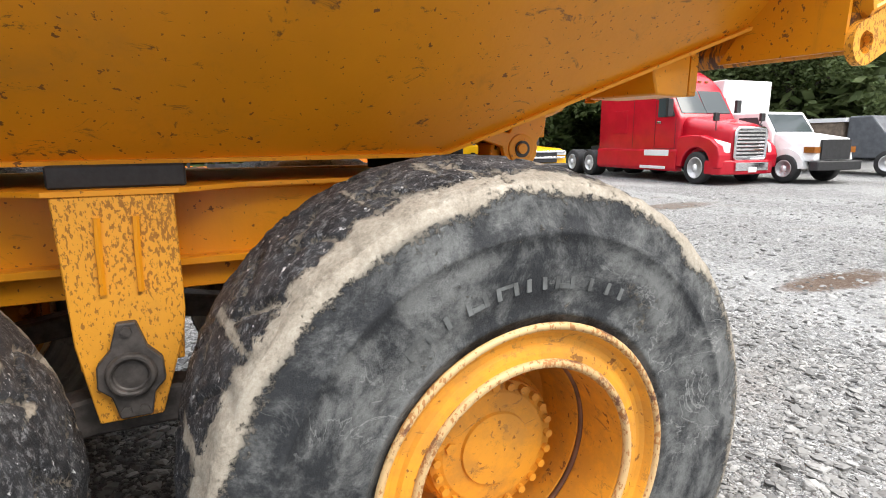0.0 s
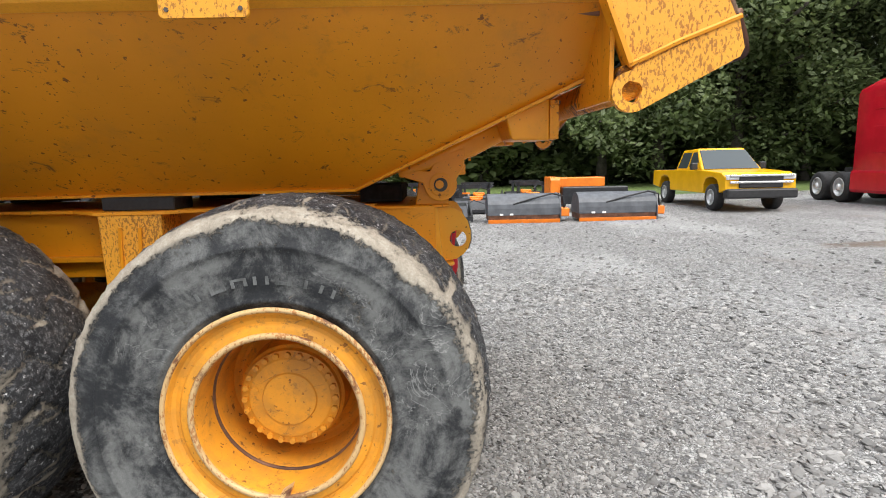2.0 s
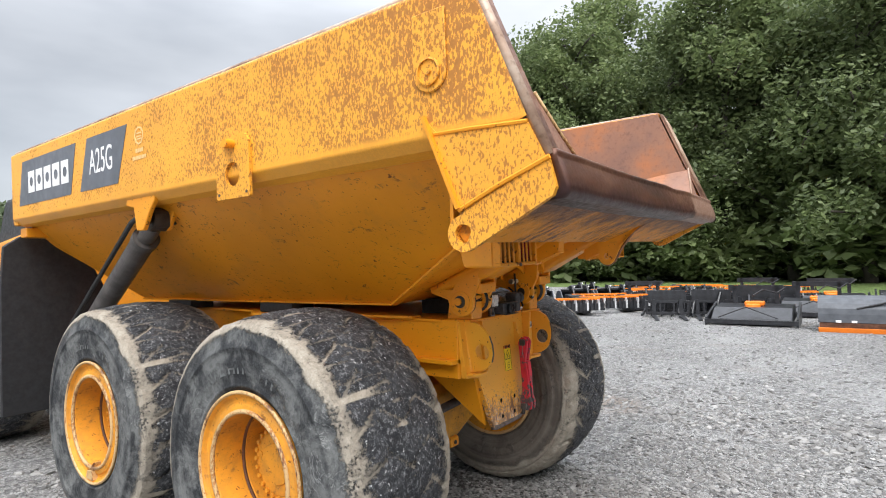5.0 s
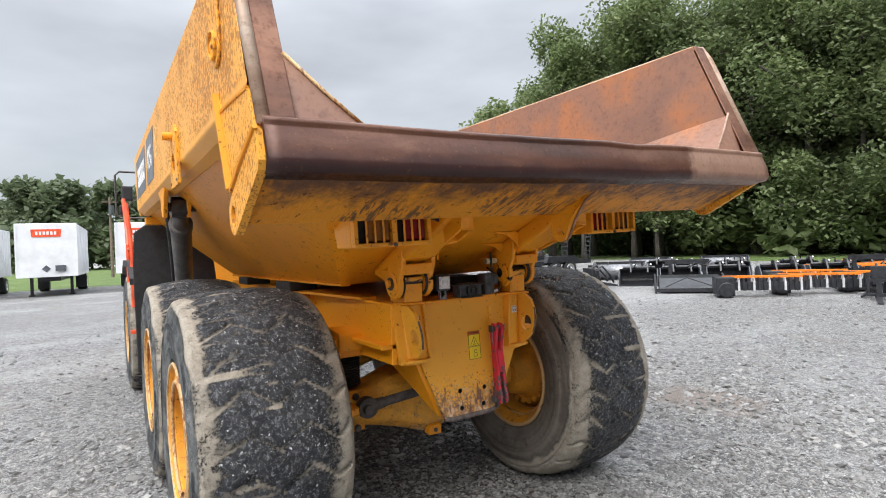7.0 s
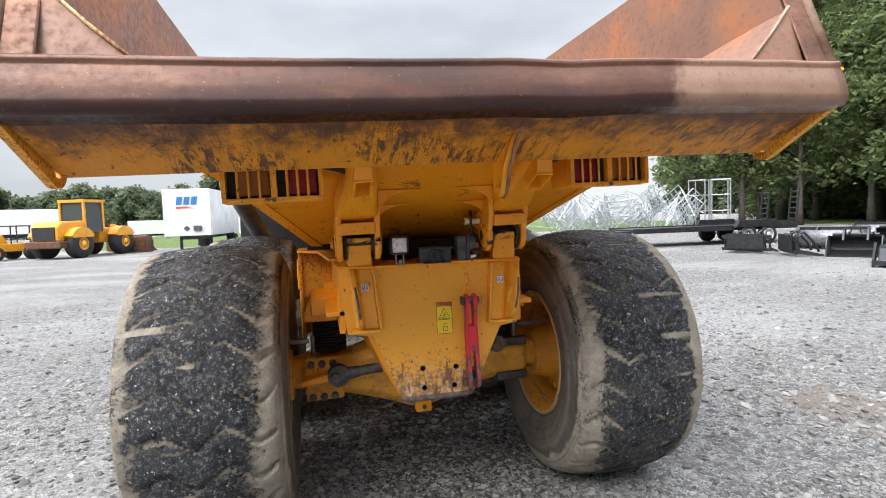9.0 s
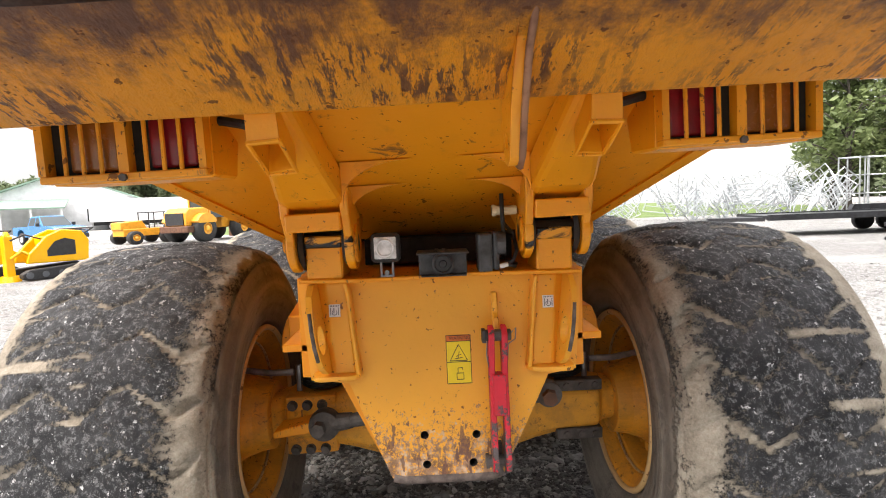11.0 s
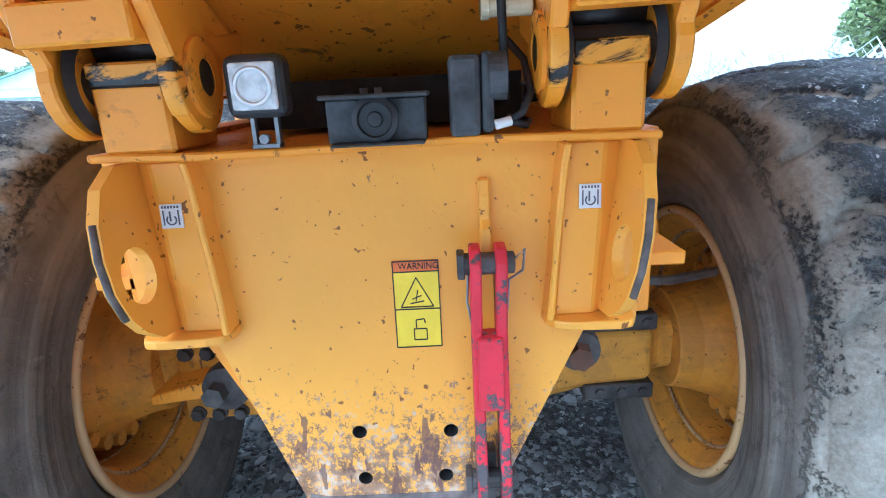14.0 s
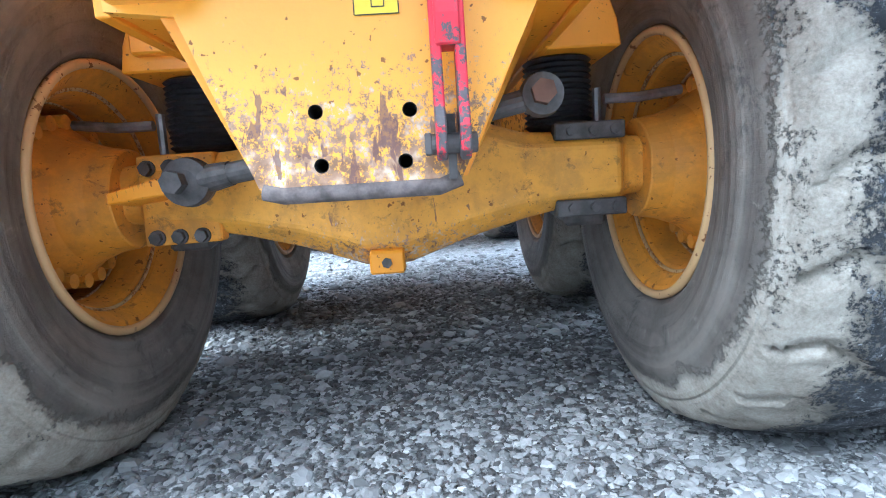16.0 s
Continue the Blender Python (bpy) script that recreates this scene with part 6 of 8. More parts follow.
for nm, label, mat, fields in (
    ("loose_stones", "loose crushed grey stones scattered over the yard", m_stone, ((15000, near_area, (0.007, 0.030), 3), (7000, under_area, (0.006, 0.021), 4), (13000, side_area, (0.006, 0.024), 6), (20000, tail_area, (0.006, 0.019), 8), (21000, mid_area, (0.013, 0.043), 5))),
    ("shade_stones", "stones coloured dark for the shade under the machine", m_shadestone, ((15000, under_area, (0.006, 0.020), 14),)),
):
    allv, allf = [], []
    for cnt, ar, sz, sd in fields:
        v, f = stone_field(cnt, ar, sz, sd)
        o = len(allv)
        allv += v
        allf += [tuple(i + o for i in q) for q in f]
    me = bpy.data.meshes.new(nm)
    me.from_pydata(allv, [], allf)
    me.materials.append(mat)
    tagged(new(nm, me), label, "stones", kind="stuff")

# ---- trees ----
def tree_mesh(seed, height, spread, leaves, low=0.28, leaf=0.26):
    rnd = random.Random(seed)
    trunk = B()
    top = height * 0.78
    pts = [(0.25 * noise.noise((k * 0.4, seed, 0)) * k / 3, 0.25 * noise.noise((k * 0.4, seed, 9)) * k / 3, top * k / 7) for k in range(8)]
    rows = []
    for k, p in enumerate(pts):
        r = height * 0.0175 * (1 - k / 8.5) * (1.35 if k == 0 else 1)
        rows.append([(p[0] + r * math.cos(6.283 * i / 10), p[1] + r * math.sin(6.283 * i / 10), p[2]) for i in range(10)])
    hull(trunk, rows)
    clumps = []
    for k in range(26):
        h = low + (0.97 - low) * (k + rnd.random()) / 26
        a = rnd.random() * 6.283
        prof = math.sin(min(1, max(0.06, (1.04 - h) / (1.04 - low))) * 2.2) ** 0.7
        d = spread * prof * (0.45 + 0.6 * rnd.random())
        base = Vector(pts[min(7, int(h * 8))])
        tip = Vector((d * math.cos(a), d * math.sin(a), h * height))
        root = Vector((base.x, base.y, max(height * 0.15, tip.z - d * 0.55)))
        midp = (root + tip) / 2 + Vector((0, 0, 0.12 * d))
        pipe(trunk, [root, midp, tip], height * 0.0035, 5)
        clumps.append((tip, spread * (0.20 + 0.16 * rnd.random())))
        clumps.append((midp + Vector((rnd.uniform(-0.6, 0.6), rnd.uniform(-0.6, 0.6), rnd.uniform(-0.2, 0.8))), spread * (0.17 + 0.12 * rnd.random())))
    verts, faces = [], []
    for _ in range(leaves):
        c, r = rnd.choice(clumps)
        w = Vector((rnd.gauss(0, 1), rnd.gauss(0, 1), rnd.gauss(0, 0.75)))
        p = c + w.normalized() * r * (0.45 + 0.65 * rnd.random() ** 0.7)
        s = leaf * (0.55 + 0.9 * rnd.random())
        n = Vector((rnd.gauss(0, 0.9), rnd.gauss(0, 0.9), 1.0)).normalized()
        u = n.orthogonal().normalized()
        u.rotate(Matrix.Rotation(rnd.random() * 6.283, 3, n))
        v = n.cross(u)
        n0 = len(verts)
        verts += [p - u * s, p + v * s * 0.55, p + u * s, p - v * s * 0.55 - u * s * 0.2]
        faces.append((n0, n0 + 1, n0 + 2, n0 + 3))
    crown = bpy.data.meshes.new("crown")
    crown.from_pydata([tuple(q) for q in verts], [], faces)
    return trunk, crown


def build_tree(seed, height, spread, leaves, material, label, low=0.28, leaf=0.26):
    t = thing("tree", label, "tree", "trees round the yard")
    trunk, crown = tree_mesh(seed, height, spread, leaves, low, leaf)
    part("trunk", trunk, m_bark, t, "grey-brown trunk with limbs", True)
    crown.materials.append(material)
    c = new("crown", crown)
    c.parent = t
    return t


def clear_view(q):
    # open sky beyond the scrap pile
    return 138 < math.degrees(math.atan2(q[1], q[0] - 1.8)) % 360 < 262


oak = build_tree(11, 17, 5.6, 24000, m_leaf, "tall dark-green leafy tree behind the grass", 0.20, 0.15)
ash = build_tree(23, 19, 5.0, 22000, m_leaf2, "tall mid-green leafy tree behind the grass", 0.24, 0.15)
elm = build_tree(31, 15, 5.2, 21000, m_leaf, "broad dark-green leafy tree behind the grass", 0.14, 0.15)
bush = build_tree(41, 4.2, 2.9, 3800, m_leaf2, "low dark-green bush under the trees", 0.10, 0.24)
sparse = build_tree(51, 13, 3.2, 2600, m_leaf2, "slender open tree beyond the scrap pile", 0.25, 0.22)
far_tree = build_tree(61, 11, 6.0, 4200, m_farleaf, "pale green distant tree", 0.08, 0.5)
rnd = random.Random(77)
spots = []
for k in range(19):
    t = k / 18
    x = -44 + 72 * t
    y = 43 - 14 * max(0, (t - 0.55)) / 0.45 + rnd.uniform(-1.5, 1.5)
    spots.append((x, y, 1.28))
for k in range(17):
    t = k / 16
    spots.append((-48 + 84 * t + rnd.uniform(-1, 1), 51 - 14 * max(0, t - 0.5) / 0.5 + rnd.uniform(-2, 2), 1.38))
for k in range(9):
    t = k / 8
    spots.append((-46 + 88 * t, 61 - 10 * t + rnd.uniform(-2, 2), 1.45))
for k in range(7):
    spots.append((32 + 3.0 * k, 26 - 6.5 * k + rnd.uniform(-1.5, 1.5), 1.15))
for k in range(13):
    spots.append((36 + 1.6 * k, 31 - 3.4 * k + rnd.uniform(-1.2, 1.2), 0.95))
for k in range(9):
    spots.append((45 + 2.0 * k, 33 - 5.2 * k + rnd.uniform(-1.2, 1.2), 1.2))
spots = [q for q in spots if not clear_view(q)]
firsts = [oak, ash, elm]
for k, (x, y, s) in enumerate(spots):
    src = firsts[k % 3]
    s2 = s * rnd.uniform(0.88, 1.12)
    m = pose(x, y, ground_z(x, y) - 0.05, 0, 0, rnd.uniform(0, 360)) @ Matrix.Diagonal((s2, s2, s2, 1))
    if k < 3:
        src.matrix_basis = m
    else:
        c = copy_thing(src, Matrix())
        c.matrix_basis = m
for k in range(64):
    t = k / 43
    x = -47 + 84 * t if k < 44 else 33 + 1.5 * (k - 44)
    y = (50 - 13 * t if k < 44 else 29 - 2.9 * (k - 44)) + rnd.uniform(-3, 3) * (1 if k < 44 else 0.4)
    s2 = rnd.uniform(1.0, 1.7)
    m = pose(x, y, ground_z(x, y), 0, 0, rnd.uniform(0, 360)) @ Matrix.Diagonal((s2 * 1.2, s2 * 1.2, s2, 1))
    if k and clear_view((x, y)):
        continue
    if k == 0:
        bush.matrix_basis = m
    else:
        c = copy_thing(bush, Matrix())
        c.matrix_basis = m
for k, (x, y, s) in enumerate(((-31.5, 26.5, 1.0), (-33.5, 28, 0.85), (-36, 29, 1.1), (-31, 30, 0.95), (-29, 33, 1.0), (-33, 33.5, 0.9), (-27, 37, 1.1), (-24, 36, 0.8))):
    m = pose(x, y, 0, 0, 0, 70 * k) @ Matrix.Diagonal((s, s, s, 1))
    if k == 0:
        sparse.matrix_basis = m
    else:
        c = copy_thing(sparse, Matrix())
        c.matrix_basis = m
far = []
for k in range(46):
    t = k / 45
    a = radians(132 + 92 * t)
    d = 108 + 22 * rnd.random()
    if 143 < 132 + 92 * t < 164:
        continue
    far.append((d * math.cos(a), d * math.sin(a), rnd.uniform(0.95, 1.4) * (0.6 if 132 + 92 * t > 190 else 1.0)))
for k in range(24):
    t = k / 23
    a = radians(196 + 34 * t)
    far.append((175 * math.cos(a), 175 * math.sin(a), rnd.uniform(0.8, 1.1)))
for k, (x, y, s) in enumerate(far):
    m = pose(x, y, 0, 0, 0, rnd.uniform(0, 360)) @ Matrix.Diagonal((s, s, s, 1))
    if k == 0:
        far_tree.matrix_basis = m
    else:
        c = copy_thing(far_tree, Matrix())
        c.matrix_basis = m


# ---- road wheels ----
def road_wheel(parent, x, y, z, r, w, side, rim_mat, rim=0.62):
    """Wheel on an axle along y; side is the sign of its outer face."""
    bm = B()
    lathe(bm, [(r * rim, -w / 2), (r * 0.94, -w / 2), (r, -w * 0.38), (r, w * 0.38), (r * 0.94, w / 2), (r * rim, w / 2)], 28, centre=(x, y, z))
    t = part("tyre", bm, m_smalltyre, parent, "", True)
    bm = B()
    q = side * w / 2
    lathe(bm, [(r * rim, q * 1.02), (r * rim * 0.92, q * 1.04), (r * rim * 0.84, q * 0.72), (r * 0.26, q * 0.80), (r * 0.22, q * 1.10), (0.0, q * 1.12)], 24, centre=(x, y, z))
    part("rim", bm, rim_mat, parent, "", True)
    bm = B()
    for k in range(8):
        a = 6.283 * k / 8
        cyl(bm, (x + r * 0.42 * math.cos(a), y + q * 0.74, z + r * 0.42 * math.sin(a)), (x + r * 0.42 * math.cos(a), y + q * 0.82, z + r * 0.42 * math.sin(a)), r * 0.065, seg=8)
    part("rim_slot", bm, m_dark, parent)["kind"] = "stuff"


def pickup(name, label, paint, at, plow=False):
    """Crew-cab pickup: nose towards +x, right side towards -y."""
    t = thing(name, label, "pickup truck", at=at)
    W = 1.0
    body = [(-2.95, 0.62), (-2.95, 1.18), (-0.95, 1.20), (-0.90, 1.22), (1.05, 1.22), (1.2, 1.22), (2.55, 1.14), (2.80, 1.02), (2.85, 0.62), (2.45, 0.55), (2.42, 0.75), (2.28, 0.93), (2.05, 1.0), (1.80, 1.0), (1.55, 0.93), (1.42, 0.75), (1.40, 0.50), (-1.25, 0.50), (-1.28, 0.75), (-1.42, 0.93), (-1.65, 1.0), (-1.90, 1.0), (-2.13, 0.93), (-2.27, 0.75), (-2.30, 0.55)]
    bm = B()
    prism(bm, body, "y", -W, W)
    bmesh.ops.triangulate(bm, faces=[f for f in bm.faces if len(f.verts) > 4])
    bev(bm, 0.03, 2, 40)
    part("body", bm, paint, t)
    bm = B()
    hull(bm, [[(-0.95, -0.94, 1.21), (1.15, -0.94, 1.21), (1.15, 0.94, 1.21), (-0.95, 0.94, 1.21)], [(-0.80, -0.74, 1.86), (0.35, -0.74, 1.90), (0.35, 0.74, 1.90), (-0.80, 0.74, 1.86)]])
    bev(bm, 0.05, 2)
    cab = part("cab", bm, paint, t)
    for y in (-1, 1):
        for x0, x1, x2, x3 in ((-0.78, 0.02, -0.68, 0.02), (0.10, 0.92, 0.10, 0.42)):
            bm = B()
            hull(bm, [[(x0, y * 0.925, 1.26), (x1, y * 0.925, 1.26), (x1, y * 0.90, 1.26), (x0, y * 0.90, 1.26)], [(x2, y * 0.775, 1.78), (x3, y * 0.775, 1.78), (x3, y * 0.75, 1.78), (x2, y * 0.75, 1.78)]])
            part("side_window", bm, m_glass, t, "dark side window")
        bm = B()
        box(bm, 0.78, 0.95, y * 0.98, y * 1.18, 1.22, 1.44)
        bev(bm, 0.03, 2)
        part("mirror", bm, m_black, t)
        bm = B()
        box(bm, 2.70, 2.87, y * 0.62, y * 0.97, 0.94, 1.08)
        bev(bm, 0.02, 2)
        part("headlight", bm, m_lensglass, t, "clear headlight")
        bm = B()
        box(bm, -0.30, -0.12, y * 0.985, y * 1.012, 1.06, 1.09)
        part("door_handle", bm, paint, t)
        for xw in (1.92, -1.78):
            road_wheel(t, xw, y * 0.86, 0.40, 0.40, 0.26, y, m_alloy)
    bm = B()
    hull(bm, [[(1.16, -0.86, 1.24), (1.16, 0.86, 1.24), (1.13, 0.86, 1.24), (1.13, -0.86, 1.24)], [(0.46, -0.72, 1.84), (0.46, 0.72, 1.84), (0.42, 0.72, 1.84), (0.42, -0.72, 1.84)]])
    part("windscreen", bm, m_glass, t, "raked windscreen")
    bm = B()
    box(bm, 2.82, 2.88, -0.62, 0.62, 0.70, 1.04)
    bev(bm, 0.02)
    gr = part("grille", bm, m_black, t, "black grille")
    for z in (0.86, 1.05):
        bm = B()
        box(bm, 2.86, 2.91, -0.90, 0.90, z - 0.03, z + 0.03)
        bev(bm, 0.012, 2)
        part("grille_bar", bm, m_chrome, t, "chrome grille bar")
    bm = B()
    box(bm, 2.70, 2.98, -1.0, 1.0, 0.40, 0.68)
    bev(bm, 0.05, 2)
    part("bumper", bm, m_black, t, "dark front bumper")
    bm = B()
    box(bm, -2.75, -1.02, -0.88, 0.88, 1.185, 1.21)
    part("bed_floor", bm, m_dark, t)
    return t


FACE = -92.0
pickup("pickup_truck", "bright yellow crew-cab pickup parked on the gravel", m_truckyel, pose(10.2, 15.75, ground_z(10, 15.7), 0, 0, FACE) @ Matrix.Diagonal((1.03, 1.03, 1.03, 1)))
pickup("pickup_truck", "blue pickup parked beside the white building", m_blue, pose(-34.9, -25.6, 0, 0, 0, 58))


def rounded(x, w, zb, zt, r, rb=0.04):
    """A cross-section at x: a box outline with rounded corners, larger above."""
    pts = []
    for cy, cz, rad, a0 in ((w - rb, zb + rb, rb, -90), (w - r, zt - r, r, 0), (-w + r, zt - r, r, 90), (-w + rb, zb + rb, rb, 180)):
        for q in range(6):
            a = radians(a0 + 18 * q)
            pts.append((x, cy + rad * math.cos(a), cz + rad * math.sin(a)))
    return pts


def semi(at):
    """Sleeper tractor: nose towards +x, right side towards -y."""
    t = thing("semi_tractor", "glossy red sleeper semi tractor parked on gravel", "truck", at=at)
    bm = B()
    hull(bm, [rounded(*q) for q in ((-3.32, 1.16, 1.06, 3.66, 0.20), (-3.24, 1.21, 1.05, 3.74, 0.28), (-2.6, 1.22, 1.05, 3.93, 0.40), (-1.6, 1.22, 1.05, 4.00, 0.46), (-0.9, 1.22, 1.05, 3.93, 0.48), (-0.3, 1.22, 1.05, 3.74, 0.46), (0.15, 1.21, 1.05, 3.48, 0.40), (0.42, 1.20, 1.05, 3.22, 0.30), (0.52, 1.20, 1.05, 3.06, 0.18), (1.14, 1.18, 1.05, 2.18, 0.12), (1.22, 1.14, 1.05, 2.06, 0.10))])
    part("cab", bm, m_red, t, "red sleeper cab with a domed roof", True)
    bm = B()
    hull(bm, [rounded(*q) for q in ((1.10, 1.06, 0.80, 2.14, 0.26), (1.5, 1.02, 0.80, 2.07, 0.30), (2.1, 0.93, 0.80, 1.97, 0.32), (2.6, 0.82, 0.76, 1.88, 0.30), (2.88, 0.73, 0.72, 1.79, 0.26), (2.98, 0.68, 0.72, 1.70, 0.20))])
    part("bonnet", bm, m_red, t, "red sloping bonnet", True)
    for y in (-1, 1):
        bm = B()
        arch = [(2.02 + 0.63 * math.cos(radians(a)), 0.52 + 0.63 * math.sin(radians(a))) for a in range(0, 181, 15)]
        prism(bm, [(3.0, 0.52), (3.02, 0.92), (2.92, 1.18), (2.62, 1.40), (2.2, 1.52), (1.7, 1.54), (1.25, 1.50), (1.13, 1.30), (1.13, 0.52)] + arch[::-1], "y", y * 0.72, y * 1.21)
        bmesh.ops.triangulate(bm, faces=[f for f in bm.faces if len(f.verts) > 4])
        bev(bm, 0.05, 3, 50)
        part("wing", bm, m_red, t, "red front wing")
        bm = B()
        hull(bm, [[(2.66, y * 1.10, 1.02), (3.03, y * 0.78, 0.98), (3.00, y * 0.74, 1.28), (2.60, y * 1.04, 1.42)], [(2.60, y * 1.22, 1.04), (2.98, y * 1.00, 0.98), (2.94, y * 0.96, 1.24), (2.56, y * 1.20, 1.36)]])
        bev(bm, 0.02, 2)
        part("headlight", bm, m_lensglass, t, "clear swept-back headlight")
        bm = B()
        prism(bm, [(0.16, 2.14), (0.98, 2.14), (0.94, 2.26), (0.60, 2.84), (0.52, 2.90), (0.20, 2.90), (0.16, 2.84)], "y", y * 1.205, y * 1.228)
        part("side_window", bm, m_glass, t, "dark side window")
        bm = B()
        for x0, x1, z0, z1 in ((0.04, 0.055, 1.1, 3.0), (1.05, 1.065, 1.1, 2.1), (0.04, 1.06, 1.09, 1.105), (-1.16, -1.145, 1.1, 3.2)):
            box(bm, x0, x1, y * 1.219, y * 1.226, z0, z1)
        part("door_seam", bm, m_dark, t)["kind"] = "stuff"
        for z0, z1 in ((2.95, 3.35), (1.62, 2.45)):
            bm = B()
            box(bm, -2.35, -1.5, y * 1.205, y * 1.238, z0, z1)
            bev(bm, 0.035, 3)
            part("locker_door", bm, m_red, t)
        bm = B()
        box(bm, 0.14, 0.36, y * 1.215, y * 1.255, 1.94, 2.01)
        bev(bm, 0.01)
        part("door_handle", bm, m_chrome, t)
        bm = B()
        hull(bm, [[(x, y * 0.95, 0.36), (x, y * 1.20, 0.36), (x, y * 1.25, 0.46), (x, y * 1.25, 1.00), (x, y * 1.22, 1.08), (x, y * 0.95, 1.08)] for x in (-3.3, 1.2)])
        bev(bm, 0.02, 2)
        part("side_fairing", bm, m_red, t, "red side fairing")
        for x0, x1, z in ((-0.42, 0.84, 0.96), (-0.62, 0.72, 0.47)):
            bm = B()
            box(bm, x0, x1, y * 1.24, y * 1.262, z - 0.10 if z > 0.6 else z - 0.05, z + 0.10 if z > 0.6 else z + 0.05)
            bev(bm, 0.01)
            part("step_plate", bm, m_offwhite, t, "pale step plate")
        bm = B()
        cyl(bm, (0.95, y * 1.20, 2.2), (0.98, y * 1.46, 2.24), 0.025, seg=8)
        box(bm, 0.93, 1.05, y * 1.36, y * 1.56, 2.14, 2.70)
        bev(bm, 0.035, 3)
        part("mirror", bm, m_black, t)
        bm = B()
        pipe(bm, [(2.45, y * 0.86, 1.66), (2.52, y * 0.95, 1.98)], 0.02, 6)
        box(bm, 2.47, 2.57, y * 0.86, y * 1.04, 1.95, 2.2)
        bev(bm, 0.02, 2)
        part("bonnet_mirror", bm, m_black, t)
        road_wheel(t, 2.02, y * 1.03, 0.51, 0.51, 0.30, y, m_alloy, 0.66)
        for xw in (-3.85, -5.15):
            road_wheel(t, xw, y * 0.98, 0.51, 0.51, 0.56, y, m_alloy, 0.62)
    for y in (-0.5, 0.5):
        bm = B()
        lean = Vector((0.82, 0.0, 0.57))
        low_edge = Vector((1.10, 0, 2.24))
        top_edge = Vector((0.56, 0, 3.00))
        rows = []
        for h in (-0.01, 0.022):
            rows.append([tuple(p + lean * h + Vector((0, yy, 0))) for p, yy in ((low_edge, y - 0.55 * (1 if y < 0 else 0.9)), (low_edge, y + 0.55 * (0.9 if y < 0 else 1)), (top_edge, y + 0.50 * (0.96 if y < 0 else 1)), (top_edge, y - 0.50 * (1 if y < 0 else 0.96)))])
        hull(bm, rows)
        bev(bm, 0.01)
        part("windscreen", bm, m_glass, t, "split windscreen")
    for k in range(5):
        bm = B()
        box(bm, 0.28, 0.36, -0.6 + 0.3 * k - 0.05, -0.6 + 0.3 * k + 0.05, 3.30, 3.36)
        part("roof_marker", bm, m_amber, t)
    bm = B()
    prism(bm, [(-0.56, 0.80), (0.56, 0.80), (0.58, 1.62), (0.50, 1.70), (-0.50, 1.70), (-0.58, 1.62)], "x", 2.97, 3.03)
    bev(bm, 0.01)
    part("grille", bm, m_black, t, "dark grille")
    bm = B()
    pipe(bm, [(3.035, y, z) for y, z in ((0.0, 0.78), (-0.56, 0.78), (-0.61, 0.84), (-0.61, 1.62), (-0.53, 1.72), (0.53, 1.72), (0.61, 1.62), (0.61, 0.84), (0.56, 0.78), (0.0, 0.78))], 0.055, 8)
    part("grille_surround", bm, m_chrome, t, "broad chrome grille surround", True)
    for k in range(8):
        bm = B()
        z = 0.86 + 0.11 * k
        box(bm, 3.02, 3.065, -0.56, 0.56, z - 0.030, z + 0.030)
        bev(bm, 0.008)
        part("grille_bar", bm, m_chrome, t, "chrome grille bar")
    bm = B()
    outline = [(2.42, -1.20), (2.78, -1.21), (2.98, -1.08), (3.12, -0.70), (3.17, -0.30), (3.17, 0.30), (3.12, 0.70), (2.98, 1.08), (2.78, 1.21), (2.42, 1.20)]
    prism(bm, outline, "z", 0.33, 0.76)
    bev(bm, 0.05, 3)
    part("bumper", bm, m_red, t, "red wrap-round bumper")
    bm = B()
    box(bm, 3.14, 3.195, -0.66, 0.66, 0.44, 0.70)
    bev(bm, 0.02, 2)
    part("bumper_insert", bm, m_chrome, t)
    bm = B()
    box(bm, 3.20, 3.21, -0.16, 0.16, 0.40, 0.55)
    part("number_plate", bm, m_white, t, "white number plate")
    bm = B()
    box(bm, -6.0, -3.2, -0.43, 0.43, 0.72, 1.0)
    box(bm, -4.9, -4.1, -0.5, 0.5, 1.0, 1.16)
    part("chassis", bm, m_black, t, "black chassis rails")
    return t


semi(pose(15.32, 11.75, ground_z(14.5, 11), 0, 0, -94) @ Matrix.Diagonal((0.92, 1.02, 1.0, 1)))


